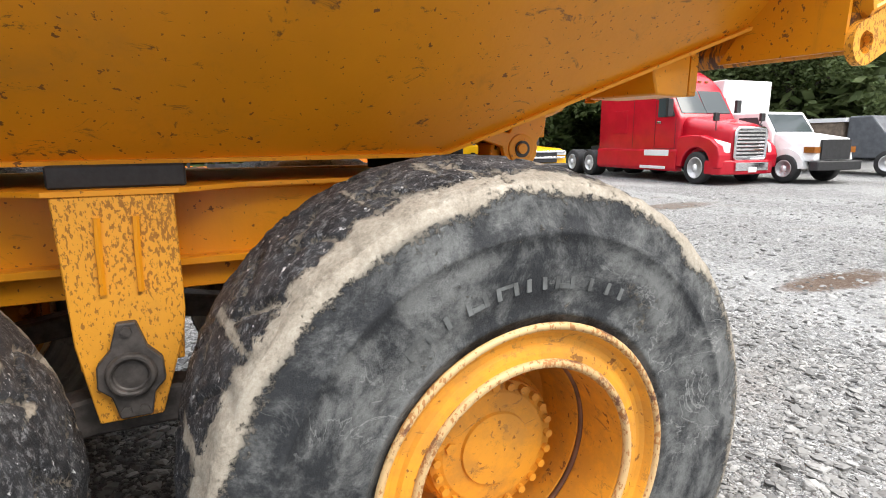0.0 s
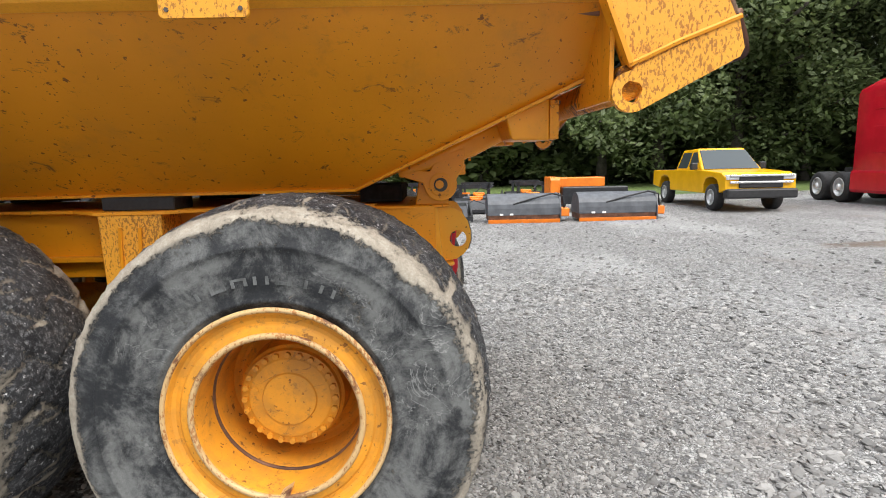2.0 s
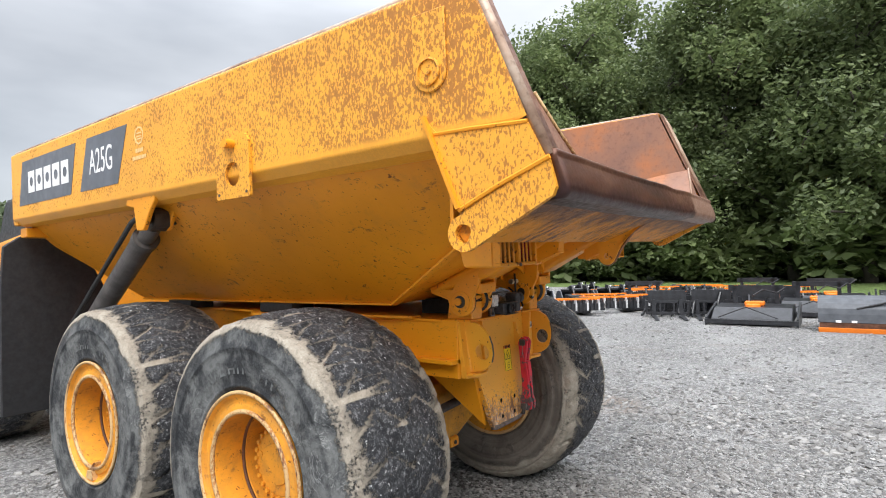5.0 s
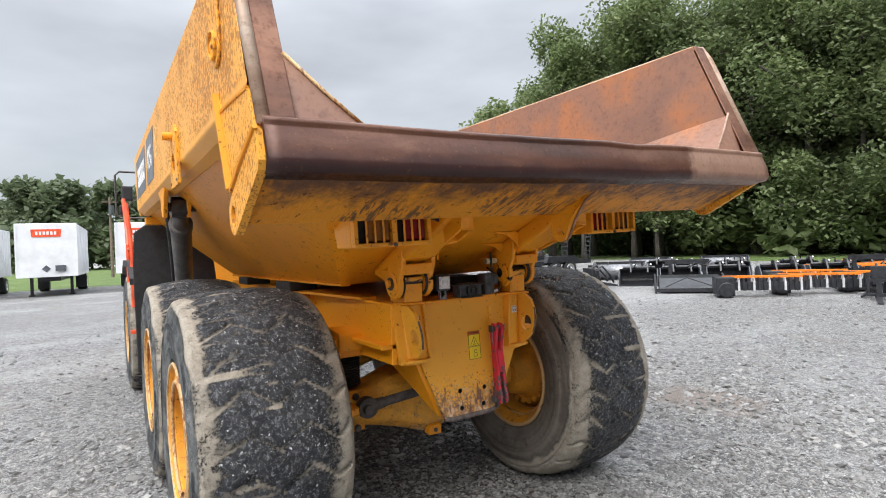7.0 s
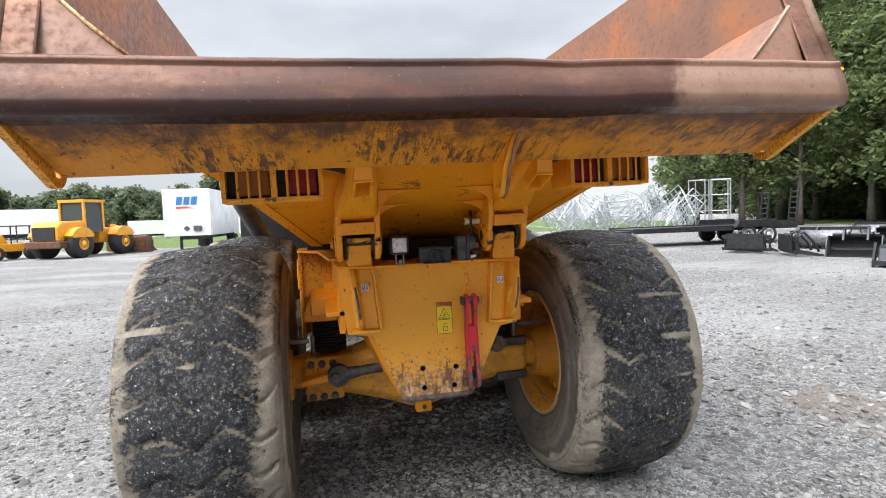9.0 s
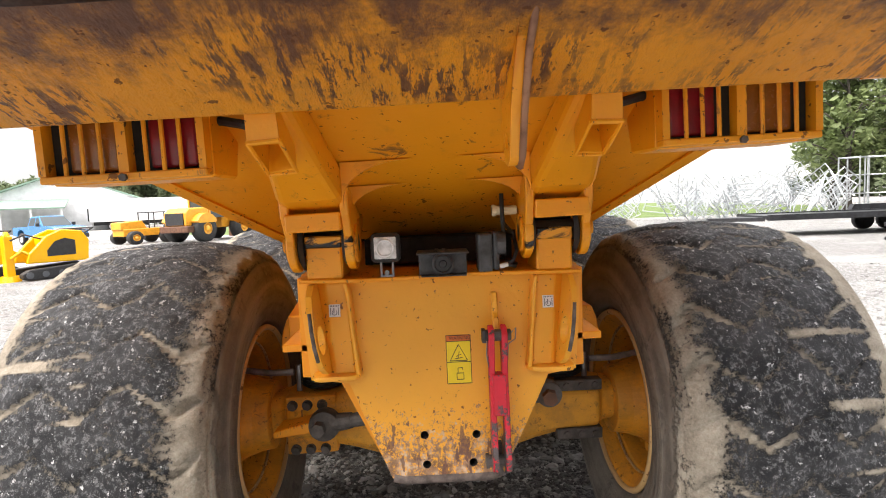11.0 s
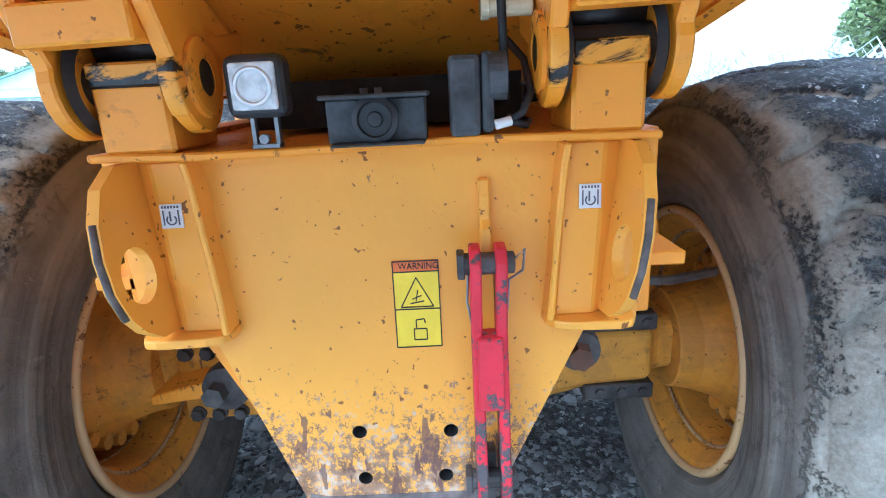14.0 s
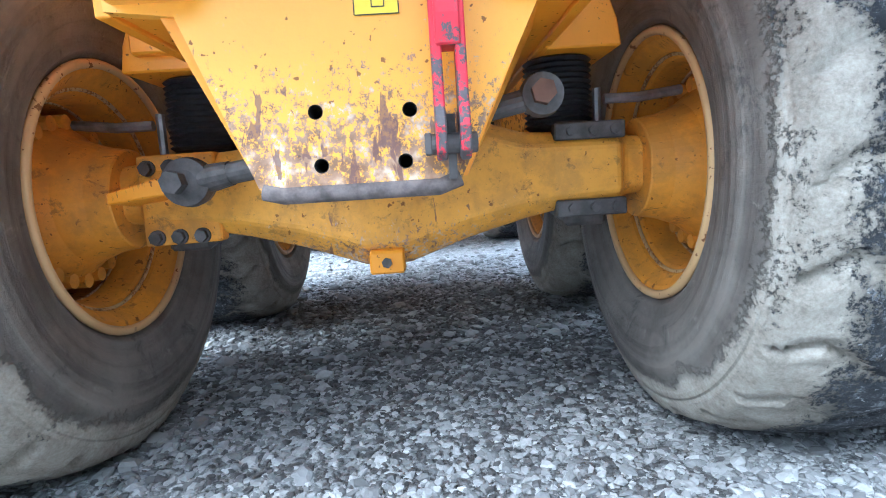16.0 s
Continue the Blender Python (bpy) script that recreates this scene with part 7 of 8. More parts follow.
def box_truck(at):
    t = thing("box_truck", "white box truck with a black grille", "truck", at=at)
    bm = B()
    prism(bm, [(-0.9, 0.7), (-0.9, 2.45), (0.55, 2.45), (1.05, 1.75), (1.1, 0.7)], "y", -1.05, 1.05)
    bev(bm, 0.07, 2)
    part("cab", bm, m_white, t)
    bm = B()
    hull(bm, [[(1.05, -1.0, 0.7), (1.05, 1.0, 0.7), (1.05, 0.95, 1.72), (1.05, -0.95, 1.72)], [(2.55, -0.95, 0.75), (2.55, 0.95, 0.75), (2.50, 0.80, 1.50), (2.50, -0.80, 1.50)]])
    bev(bm, 0.07, 2)
    part("bonnet", bm, m_white, t)
    bm = B()
    box(bm, -6.4, -1.0, -1.22, 1.22, 1.15, 3.70)
    bev(bm, 0.03)
    part("cargo_box", bm, m_offwhite, t, "plain white cargo box")
    for y in (-1, 1):
        bm = B()
        prism(bm, [(-0.35, 1.60), (0.70, 1.60), (0.42, 2.25), (-0.35, 2.25)], "y", y * 1.03, y * 1.056)
        part("side_window", bm, m_glass, t)
        bm = B()
        box(bm, 2.2, 2.56, y * 0.70, y * 0.985, 1.02, 1.22)
        part("headlight", bm, m_amber, t, "amber corner light")
        bm = B()
        box(bm, 0.55, 0.68, y * 1.1, y * 1.32, 1.55, 2.0)
        part("mirror", bm, m_black, t)
        road_wheel(t, 1.62, y * 0.95, 0.48, 0.48, 0.28, y, m_alloy)
        road_wheel(t, -4.4, y * 0.90, 0.48, 0.48, 0.5, y, m_alloy)
        bm = B()
        prism(bm, [(1.62 + 0.66 * math.cos(radians(a)), 0.5 + 0.66 * math.sin(radians(a))) for a in range(0, 181, 20)], "y", y * 0.80, y * 1.04)
        part("wing", bm, m_white, t)
    bm = B()
    hull(bm, [[(1.08, -0.9, 1.74), (1.08, 0.9, 1.74), (1.05, 0.9, 1.74), (1.05, -0.9, 1.74)], [(0.64, -0.85, 2.36), (0.64, 0.85, 2.36), (0.60, 0.85, 2.36), (0.60, -0.85, 2.36)]])
    part("windscreen", bm, m_glass, t)
    bm = B()
    box(bm, 2.52, 2.60, -0.68, 0.68, 0.80, 1.46)
    part("grille", bm, m_black, t, "black grille")
    bm = B()
    box(bm, 2.45, 2.78, -1.05, 1.05, 0.45, 0.76)
    bev(bm, 0.03)
    part("bumper", bm, m_black, t, "black bumper")
    bm = B()
    box(bm, -6.3, 2.3, -0.45, 0.45, 0.6, 0.9)
    part("chassis", bm, m_black, t)
    return t


box_truck(pose(17.5, 10.1, ground_z(17.9, 9.8), 0, 0, -94) @ Matrix.Diagonal((0.92, 0.94, 0.91, 1)))
tv = thing("flatbed_truck", "tan truck with a pale rack", "truck", at=pose(22.5, 10.2, ground_z(22, 10), 0, 0, -94))
bm = B()
box(bm, -4.5, 0.4, -1.1, 1.1, 1.0, 1.9)
bev(bm, 0.04)
part("bed", bm, m_timber, tv, "tan flatbed")
bm = B()
box(bm, -4.6, 0.5, -1.15, 1.15, 1.9, 2.05)
part("rack", bm, m_offwhite, tv, "pale rack")
bm = B()
prism(bm, [(0.5, 0.6), (0.5, 2.1), (1.3, 2.1), (1.8, 1.5), (2.7, 1.4), (2.8, 0.6)], "y", -1.0, 1.0)
bev(bm, 0.06, 2)
part("cab", bm, m_grey, tv)
for y in (-1, 1):
    road_wheel(tv, 2.0, y * 0.9, 0.45, 0.45, 0.28, y, m_alloy)
    road_wheel(tv, -3.2, y * 0.9, 0.45, 0.45, 0.4, y, m_alloy)


# ---- implements on the yard ----
def sweeper(at, length):
    t = thing("rotary_sweeper", "dark grey rotary sweeper attachment with orange brush edge", "sweeper", "sweepers on the yard", at=at)
    bm = B()
    prof = [(0.45 * math.cos(radians(a)), 0.40 + 0.40 * math.sin(radians(a))) for a in range(0, 181, 18)]
    prism(bm, [(0.46, 0.22)] + prof + [(-0.46, 0.22)], "x", 0, length)
    part("hood", bm, m_grey, t, "rounded dark grey hood")
    bm = B()
    prism(bm, [(-0.455, 0.21), (0.455, 0.21), (0.43, 0.06), (-0.43, 0.06)], "x", 0.02, length - 0.02)
    part("brush", bm, m_rustbrown, t, "dark bristle brush")
    bm = B()
    prism(bm, [(-0.49, 0.105), (-0.47, 0.105), (-0.45, 0.0), (-0.47, 0.0)], "x", 0.0, length)
    bev(bm, 0.004)
    part("edge_strip", bm, m_orange, t, "orange lower edge strip")
    bm = B()
    prism(bm, [(-0.49, 0.02), (0.49, 0.02), (0.49, 0.40), (0.30, 0.80), (-0.30, 0.80), (-0.49, 0.40)], "x", length, length + 0.03)
    part("end_plate", bm, m_grey, t)
    bm = B()
    box(bm, length + 0.03, length + 0.30, -0.30, 0.15, 0.15, 0.38)
    bev(bm, 0.02)
    part("motor_cover", bm, m_orange, t, "orange motor cover")
    bm = B()
    pipe(bm, [(0.35 * length, -0.42, 0.52), (0.6 * length, -0.40, 0.66), (0.9 * length, -0.36, 0.80), (length + 0.1, -0.3, 0.72), (length + 0.16, -0.25, 0.38)], 0.025, 6)
    part("hose", bm, m_rubber, t, "black hydraulic hose")
    bm = B()
    box(bm, 0.2 * length, 0.8 * length, 0.40, 0.75, 0.25, 0.75)
    part("mount", bm, m_black, t)
    for k in (0.16, 0.30):
        bm = B()
        box(bm, length * k, length * k + 0.10, -0.468, -0.462, 0.22, 0.27)
        part("label_bar", bm, m_white, t)
    return t


sweeper(pose(1.97, 12.3, 0), 2.0)
sweeper(pose(4.5, 12.3, 0.01), 2.15)
hb = thing("snow_pusher", "orange and black box implement", "implement", at=pose(4.35, 15.6, 0.03))
bm = B()
prism(bm, [(-0.55, 0.0), (-0.55, 1.05), (-0.45, 1.15), (0.55, 1.15), (0.55, 0.0)], "x", 0, 0.34)
box(bm, 0.34, 1.9, -0.30, 0.55, 0.80, 1.12)
bev(bm, 0.03, 2)
part("hopper", bm, m_orange, hb, "orange hopper")
bm = B()
box(bm, 0.36, 2.55, -0.75, -0.32, 0.25, 0.82)
bev(bm, 0.04, 2)
part("guard", bm, m_impl, hb, "black front guard")


def cutter(at, label, motor=True):
    t = thing("brush_cutter", label, "attachment", "attachments on the yard", at=at)
    bm = B()
    prism(bm, [(-0.85, 0.06), (-0.85, 0.16), (-0.3, 0.42), (0.7, 0.46), (0.7, 0.06)], "x", 0.12, 1.9)
    bev(bm, 0.02)
    part("deck", bm, m_impl, t, "black sloping deck")
    bm = B()
    for x in (0.0, 1.98):
        prism(bm, [(-0.95, 0.0), (-0.9, 0.20), (0.7, 0.50), (0.7, 0.0)], "x", x, x + 0.05)
    box(bm, 0.0, 2.03, -0.98, -0.92, 0.05, 0.16)
    part("skid_frame", bm, m_impl, t, "black skid frame")
    bm = B()
    for x in (0.45, 1.45):
        box(bm, x, x + 0.1, 0.6, 0.7, 0.45, 0.95)
    box(bm, 0.35, 1.65, 0.6, 0.68, 0.80, 0.95)
    part("mount", bm, m_impl, t, "black quick-attach mount")
    if motor:
        bm = B()
        cyl(bm, (1.0, -0.1, 0.40), (1.0, -0.1, 0.50), 0.19, 0.17, 16)
        box(bm, 0.80, 1.25, 0.0, 0.32, 0.44, 0.55)
        bev(bm, 0.02)
        part("motor", bm, m_orange, t, "orange hydraulic motor")
    bm = B()
    pipe(bm, [(1.0, 0.0, 0.70), (1.2, 0.3, 0.85), (1.5, 0.5, 0.75), (1.7, 0.62, 0.9)], 0.02, 6)
    pipe(bm, [(0.3, -0.9, 0.2), (0.9, -0.6, 0.45), (1.6, -0.85, 0.2)], 0.016, 6)
    part("hose", bm, m_rubber, t)
    bm = B()
    for k in range(7):
        box(bm, 0.3 + 0.22 * k, 0.36 + 0.22 * k, -0.865, -0.858, 0.09, 0.13)
    part("label_bar", bm, m_white, t)["kind"] = "stuff"
    return t


cut = cutter(pose(-0.45, 13.3, 0), "black brush cutter attachment with an orange motor")
for x, y, r in ((0.9, 15.9, 0), (1.2, 18.6, 2), (3.3, 18.0, 0), (3.4, 20.6, -2), (-1.0, 19.5, 3)):
    copy_thing(cut, pose(x, y, 0.0, 0, 0, r))


def trencher(at, orange=True):
    t = thing("trencher", "black chain trencher with an orange boom cover" if orange else "black chain trencher", "attachment", "attachments on the yard", at=at)
    bm = B()
    box(bm, 0, 0.45, -0.3, 0.5, 0.05, 0.55)
    cyl(bm, (0.25, -0.35, 0.22), (0.25, 0.0, 0.22), 0.20, seg=16)
    bev(bm, 0.02)
    part("gearbox", bm, m_impl, t, "black gearbox")
    bm = B()
    box(bm, 0.3, 2.2, -0.05, 0.05, 0.18, 0.40)
    part("boom", bm, m_impl, t)
    for k in range(14):
        bm = B()
        x = 0.55 + 0.12 * k
        prism(bm, [(x, 0.18), (x + 0.05, 0.18), (x + 0.05, 0.40), (x + 0.03, 0.52), (x, 0.40), (x + 0.02, 0.05)][:5], "y", -0.10, 0.10)
        part("chain_tooth", bm, m_alloy if k % 3 == 0 else m_impl, t)
    bm = B()
    box(bm, 0.2, 2.1, 0.10, 0.28, 0.50, 0.56)
    part("boom_cover", bm, m_orange if orange else m_impl, t)
    return t


tr = trencher(pose(-5.3, 12.4, 0, 0, 0, 38))
for x, y, r in ((-3.6, 15.4, 30), (-2.9, 17.3, 20), (-4.6, 18.5, 25), (-1.6, 20.2, 15), (-2.4, 22.5, 10), (-0.2, 18.2, 8), (-4.9, 20.8, 30), (-6.0, 19.2, 25), (-0.4, 22.0, 12), (-3.8, 23.4, 5)):
    copy_thing(tr, pose(x, y, 0, 0, 0, r))


def grapple(at):
    t = thing("grapple", "black tined grapple attachment", "attachment", "attachments on the yard", at=at)
    for k in range(6):
        bm = B()
        x = 0.05 + 0.28 * k
        prism(bm, [(-0.75, 0.02), (-0.45, 0.04), (-0.05, 0.10), (0.0, 0.55), (-0.06, 0.56), (-0.15, 0.20), (-0.75, 0.07)], "x", x, x + 0.03)
        part("tine", bm, m_impl, t)
    bm = B()
    box(bm, 0.0, 1.55, -0.06, 0.0, 0.08, 0.18)
    box(bm, 0.0, 1.55, -0.06, 0.02, 0.48, 0.60)
    box(bm, 0.2, 1.35, 0.02, 0.10, 0.15, 0.65)
    part("frame", bm, m_impl, t)
    for x in (0.45, 1.1):
        bm = B()
        pipe(bm, [(x, -0.05, 0.6), (x, -0.35, 0.72), (x, -0.65, 0.35), (x, -0.75, 0.12)], 0.035, 6)
        part("claw", bm, m_impl, t)
    bm = B()
    cyl(bm, (0.75, -0.02, 0.55), (0.75, -0.35, 0.62), 0.04, seg=10)
    box(bm, 0.70, 0.80, 0.0, 0.09, 0.6, 0.7)
    part("ram", bm, m_steel, t, "grey hydraulic ram")
    return t


gp = grapple(pose(-2.6, 14.6, 0, 0, 0, 5))
for x, y, r in ((-1.4, 14.9, -10), (-0.9, 15.4, 8), (-3.5, 16.4, 20), (-12.3, 13.1, 140), (-11.4, 13.6, 205), (-10.1, 13.2, 150), (-2.0, 16.8, 0), (-13.4, 16.4, 15), (-2.8, 19.0, 30)):
    copy_thing(gp, pose(x, y, 0, 0, 0, r))


def bucket(at):
    t = thing("grapple_bucket", "black skid-steer grapple bucket lying on the gravel", "bucket", "buckets on the yard", at=at)
    bm = B()
    arc = [(0.36 * math.cos(radians(a)) - 0.05, 0.30 + 0.30 * math.sin(radians(a))) for a in range(80, 271, 19)]
    inner = [(0.335 * math.cos(radians(a)) - 0.05, 0.30 + 0.275 * math.sin(radians(a))) for a in range(270, 79, -19)]
    prism(bm, arc + [(0.52, 0.0), (0.52, 0.022)] + inner, "x", 0.0, 1.3)
    bmesh.ops.triangulate(bm, faces=[f for f in bm.faces if len(f.verts) > 4])
    part("shell", bm, m_impl, t, "curved dark steel shell")
    for x in (0.0, 1.28):
        bm = B()
        prism(bm, arc + [(0.52, 0.0), (0.50, 0.34), (0.22, 0.60)], "x", x, x + 0.03)
        bmesh.ops.triangulate(bm, faces=[f for f in bm.faces if len(f.verts) > 4])
        part("side_plate", bm, m_grey, t, "grey worn side plate")
    for x in (0.30, 0.86):
        bm = B()
        prism(bm, [(-0.10, 0.60), (0.10, 0.80), (0.40, 0.78), (0.60, 0.50), (0.56, 0.46), (0.36, 0.66), (0.14, 0.68), (-0.02, 0.56)], "x", x, x + 0.05)
        bmesh.ops.triangulate(bm, faces=[f for f in bm.faces if len(f.verts) > 4])
        part("claw", bm, m_impl, t, "curved black claw")
        bm = B()
        cyl(bm, (x - 0.07, -0.02, 0.66), (x - 0.07, 0.34, 0.76), 0.03, seg=8)
        part("ram", bm, m_alloy, t, "bright hydraulic ram")
    bm = B()
    cyl(bm, (0.1, -0.06, 0.63), (1.2, -0.06, 0.63), 0.05, seg=10)
    part("pivot_tube", bm, m_impl, t)
    bm = B()
    pipe(bm, [(0.5, -0.1, 0.62), (0.55, 0.0, 0.82), (0.70, 0.1, 0.80), (0.80, -0.05, 0.66)], 0.016, 6)
    part("hose", bm, m_rubber, t)
    bm = B()
    box(bm, 0.1, 1.2, -0.50, -0.40, 0.12, 0.58)
    part("mount", bm, m_impl, t)
    return t


bk = bucket(pose(-9.0, 15.1, 0, 0, 0, 215))
for x, y, r in ((-7.9, 15.9, 218), (-6.7, 16.8, 214), (-5.4, 17.6, 220), (-4.3, 18.6, 216), (-9.9, 18.9, 222), (-8.3, 19.9, 216), (-6.4, 21.0, 219), (-4.2, 21.8, 214), (-11.8, 20.4, 218)):
    copy_thing(bk, pose(x, y, 0, 0, 0, r))
bare_cutter = cutter(pose(-7.7, 13.1, 0, 0, 0, 37), "low black brush cutter attachment with hoses", False)
copy_thing(bare_cutter, pose(-3.9, 16.3, 0, 0, 0, 30))


def roller(at):
    t = thing("roller_attachment", "grey steel roller between black end plates", "attachment", "attachments on the yard", at=at)
    bm = B()
    cyl(bm, (0.06, 0, 0.34), (1.94, 0, 0.34), 0.31, seg=24)
    part("drum", bm, m_steel, t, "grey steel drum", True)
    for x in (0.0, 1.94):
        bm = B()
        lathe(bm, [(0.36, -0.03), (0.36, 0.03), (0.30, 0.03), (0.28, 0.01), (0.10, 0.01), (0.10, 0.05), (0.0, 0.05)], 24)
        bmesh.ops.transform(bm, matrix=Matrix.Translation((x + 0.03, 0, 0.36)) @ pose(0, 0, 0, 0, 0, -90), verts=bm.verts)
        part("end_disc", bm, m_impl, t, "black end disc")
    bm = B()
    box(bm, 0.0, 2.0, 0.30, 0.38, 0.60, 0.74)
    part("frame", bm, m_impl, t)
    return t


rl = roller(pose(-12.7, 16.0, 0, 0, 0, 36))
copy_thing(rl, pose(-14.4, 20.4, 0, 0, 0, 34))
copy_thing(rl, pose(-11.9, 22.4, 0, 0, 0, 36))


# ---- equipment trailer with ramps ----
eq = thing("equipment_trailer", "black flatbed equipment trailer with raised ramps", "trailer", at=pose(-16.95, 16.85, 0, 0, 0, 85))
bm = B()
box(bm, -5.0, 2.2, -1.05, 1.05, 0.62, 0.74)
box(bm, -5.0, 2.2, -1.2, -1.05, 0.58, 0.78)
box(bm, -5.0, 2.2, 1.05, 1.2, 0.58, 0.78)
part("deck", bm, m_impl, eq, "black steel deck frame")
bm = B()
prism(bm, [(-5.0, -0.9), (-5.0, 0.9), (-6.6, 0.06), (-6.6, -0.06)], "z", 0.55, 0.68)
part("drawbar", bm, m_impl, eq)
for y in (-1, 1):
    bm = B()
    prism(bm, [(-0.75, 0.70), (-0.6, 0.98), (1.05, 0.98), (1.25, 0.70)], "y", y * 1.20, y * 1.45)
    part("mudguard", bm, m_impl, eq)
    for xw in (-0.2, 0.7):
        road_wheel(eq, xw, y * 1.32, 0.38, 0.38, 0.22, y, m_alloy)
    for yy in (0.85,):
        for q in (-0.22, 0.22):
            bm = B()
            cyl(bm, (2.24, y * yy + q, 0.70), (2.40, y * yy + q, 2.25), 0.035, seg=6)
            part("ramp_rail", bm, m_impl, eq)
        for k in range(7):
            bm = B()
            f = k / 6.5
            cyl(bm, (2.24 + 0.16 * f, y * yy - 0.22, 0.72 + 1.5 * f), (2.24 + 0.16 * f, y * yy + 0.22, 0.72 + 1.5 * f), 0.025, seg=6)
            part("ramp_rung", bm, m_impl, eq)

# ---- pile of galvanised frames ----
rnd = random.Random(9)
pile = thing("scrap_frame_pile", "heap of tangled galvanised steel frames", "scrap pile", at=pose(0, 0, 0))
for k in range(85):
    t = rnd.random()
    cx, cy = -32.5 + 5 * t + rnd.uniform(-1.8, 1.8), 7.5 + 16 * t + rnd.uniform(-1.0, 1.0)
    m = pose(cx, cy, rnd.uniform(0.1, 1.5), rnd.uniform(-40, 40), rnd.uniform(-60, 60), rnd.uniform(0, 180))
    w, h = rnd.uniform(1.2, 2.6), rnd.uniform(0.9, 1.8)
    bm = B()
    c = [(-w / 2, 0, 0), (w / 2, 0, 0), (w / 2, 0, h), (-w / 2, 0, h)]
    for a, b in ((0, 1), (1, 2), (2, 3), (3, 0)):
        cyl(bm, c[a], c[b], 0.032, seg=5)
    for q in range(1, 4):
        f = q / 4
        cyl(bm, (-w / 2, 0, h * f), (w / 2, 0, h * (f if q % 2 else 1 - f)), 0.024, seg=5)
    bmesh.ops.transform(bm, matrix=m, verts=bm.verts)
    low = min(v.co.z for v in bm.verts)
    bmesh.ops.translate(bm, vec=(0, 0, max(0, -low + 0.02)), verts=bm.verts)
    part("frame", bm, m_galv, pile)
for x, y, r in ((-27.2, 22.6, 20), (-26.4, 23.6, 60)):
    bm = B()
    for dx in (0, 1.1):
        for dz in (0, 1.5):
            cyl(bm, (dx, dz * 0.5, 0.02), (dx, dz * 0.5, 3.3), 0.04, seg=6)
    for z in (0.3, 1.3, 2.3, 3.25):
        cyl(bm, (0, 0, z), (1.1, 0, z), 0.03, seg=5)
        cyl(bm, (0, 0.75, z), (1.1, 0.75, z), 0.03, seg=5)
        cyl(bm, (0, 0, z), (0, 0.75, z), 0.03, seg=5)
        cyl(bm, (1.1, 0, z), (1.1, 0.75, z), 0.03, seg=5)
    bmesh.ops.transform(bm, matrix=pose(x, y, 0, 0, 0, r), verts=bm.verts)
    part("tower_frame", bm, m_galv, pile, "upright ladder frame")


# ---- box trailers ----
def box_trailer(at, mark):
    t = thing("box_trailer", "white freight box trailer with a coloured mark on its nose", "trailer", "freight trailers", at=at)
    bm = B()
    box(bm, -8.5, 0, -1.3, 1.3, 1.15, 4.05)
    bev(bm, 0.04, 2)
    part("box", bm, m_offwhite, t, "white ribbed box")
    for k in range(18):
        for y0 in (1.3, -1.312):
            bm = B()
            box(bm, -8.3 + 0.46 * k, -8.27 + 0.46 * k, y0, y0 + 0.012, 1.2, 4.0)
            part("rib", bm, m_offwhite, t)
    bm = B()
    for y in (-1.29, 1.29):
        box(bm, -0.02, 0.03, y - 0.05, y + 0.05, 1.15, 4.05)
    box(bm, -8.5, 0.02, -1.32, 1.32, 1.10, 1.22)
    part("edge_trim", bm, m_offwhite, t)
    for y in (-0.9, 0.9):
        bm = B()
        box(bm, -1.7, -1.55, y - 0.07, y + 0.07, 0.08, 1.1)
        box(bm, -1.8, -1.45, y - 0.14, y + 0.14, 0.0, 0.08)
        part("landing_leg", bm, m_impl, t, "dark landing leg")
    bm = B()
    box(bm, -8.2, -0.6, -0.5, 0.5, 0.85, 1.1)
    part("underframe", bm, m_impl, t)
    for y in (-1, 1):
        road_wheel(t, -7.3, y * 1.0, 0.5, 0.5, 0.5, y, m_alloy)
        bm = B()
        box(bm, -6.5, -6.46, y * 0.7, y * 1.25, 0.2, 1.1)
        part("mud_flap", bm, m_rubber, t)
    if mark == "red":
        bm = B()
        prism(bm, [(-0.62, 3.30), (0.62, 3.30), (0.66, 3.72), (-0.66, 3.72)], "x", 0.022, 0.028)
        part("mark_panel", bm, m_rail, t, "orange-red mark panel")
        for k in range(6):
            bm = B()
            box(bm, 0.028, 0.032, -0.46 + 0.16 * k, -0.36 + 0.16 * k, 3.42, 3.60)
            part("mark_bar", bm, m_white, t)
    else:
        for k in range(3):
            bm = B()
            prism(bm, [(-0.60 + 0.42 * k, 3.05), (-0.28 + 0.42 * k, 3.05), (-0.20 + 0.42 * k, 3.55), (-0.52 + 0.42 * k, 3.55)], "x", 0.022, 0.028)
            part("mark_bar", bm, m_blue, t, "blue mark bar")
        bm = B()
        prism(bm, [(-0.60, 2.80), (0.10, 2.86), (0.50, 2.78), (0.0, 2.95), (-0.60, 2.92)], "x", 0.022, 0.028)
        part("mark_swoosh", bm, m_rail, t, "orange-red mark stripe")
    bm = B()
    prism(bm, [(-0.25, 1.55), (-0.05, 1.75), (0.15, 1.55), (-0.05, 1.38)], "x", 0.022, 0.028)
    part("hazard_panel", bm, m_grey, t)
    bm = B()
    box(bm, 0.02, 0.10, 0.35, 0.80, 1.40, 1.72)
    part("connector_box", bm, m_grey, t)
    return t


box_trailer(pose(-29.2, -7.6, 0, 0, 0, -4) @ Matrix.Diagonal((0.92, 0.92, 0.88, 1)), "blue")
box_trailer(pose(-29.2, -3.7, 0, 0, 0, -3) @ Matrix.Diagonal((0.92, 0.92, 0.88, 1)), "red")
box_trailer(pose(-29.0, 0.35, 0, 0, 0, -3) @ Matrix.Diagonal((0.92, 0.92, 0.88, 1)), "red")


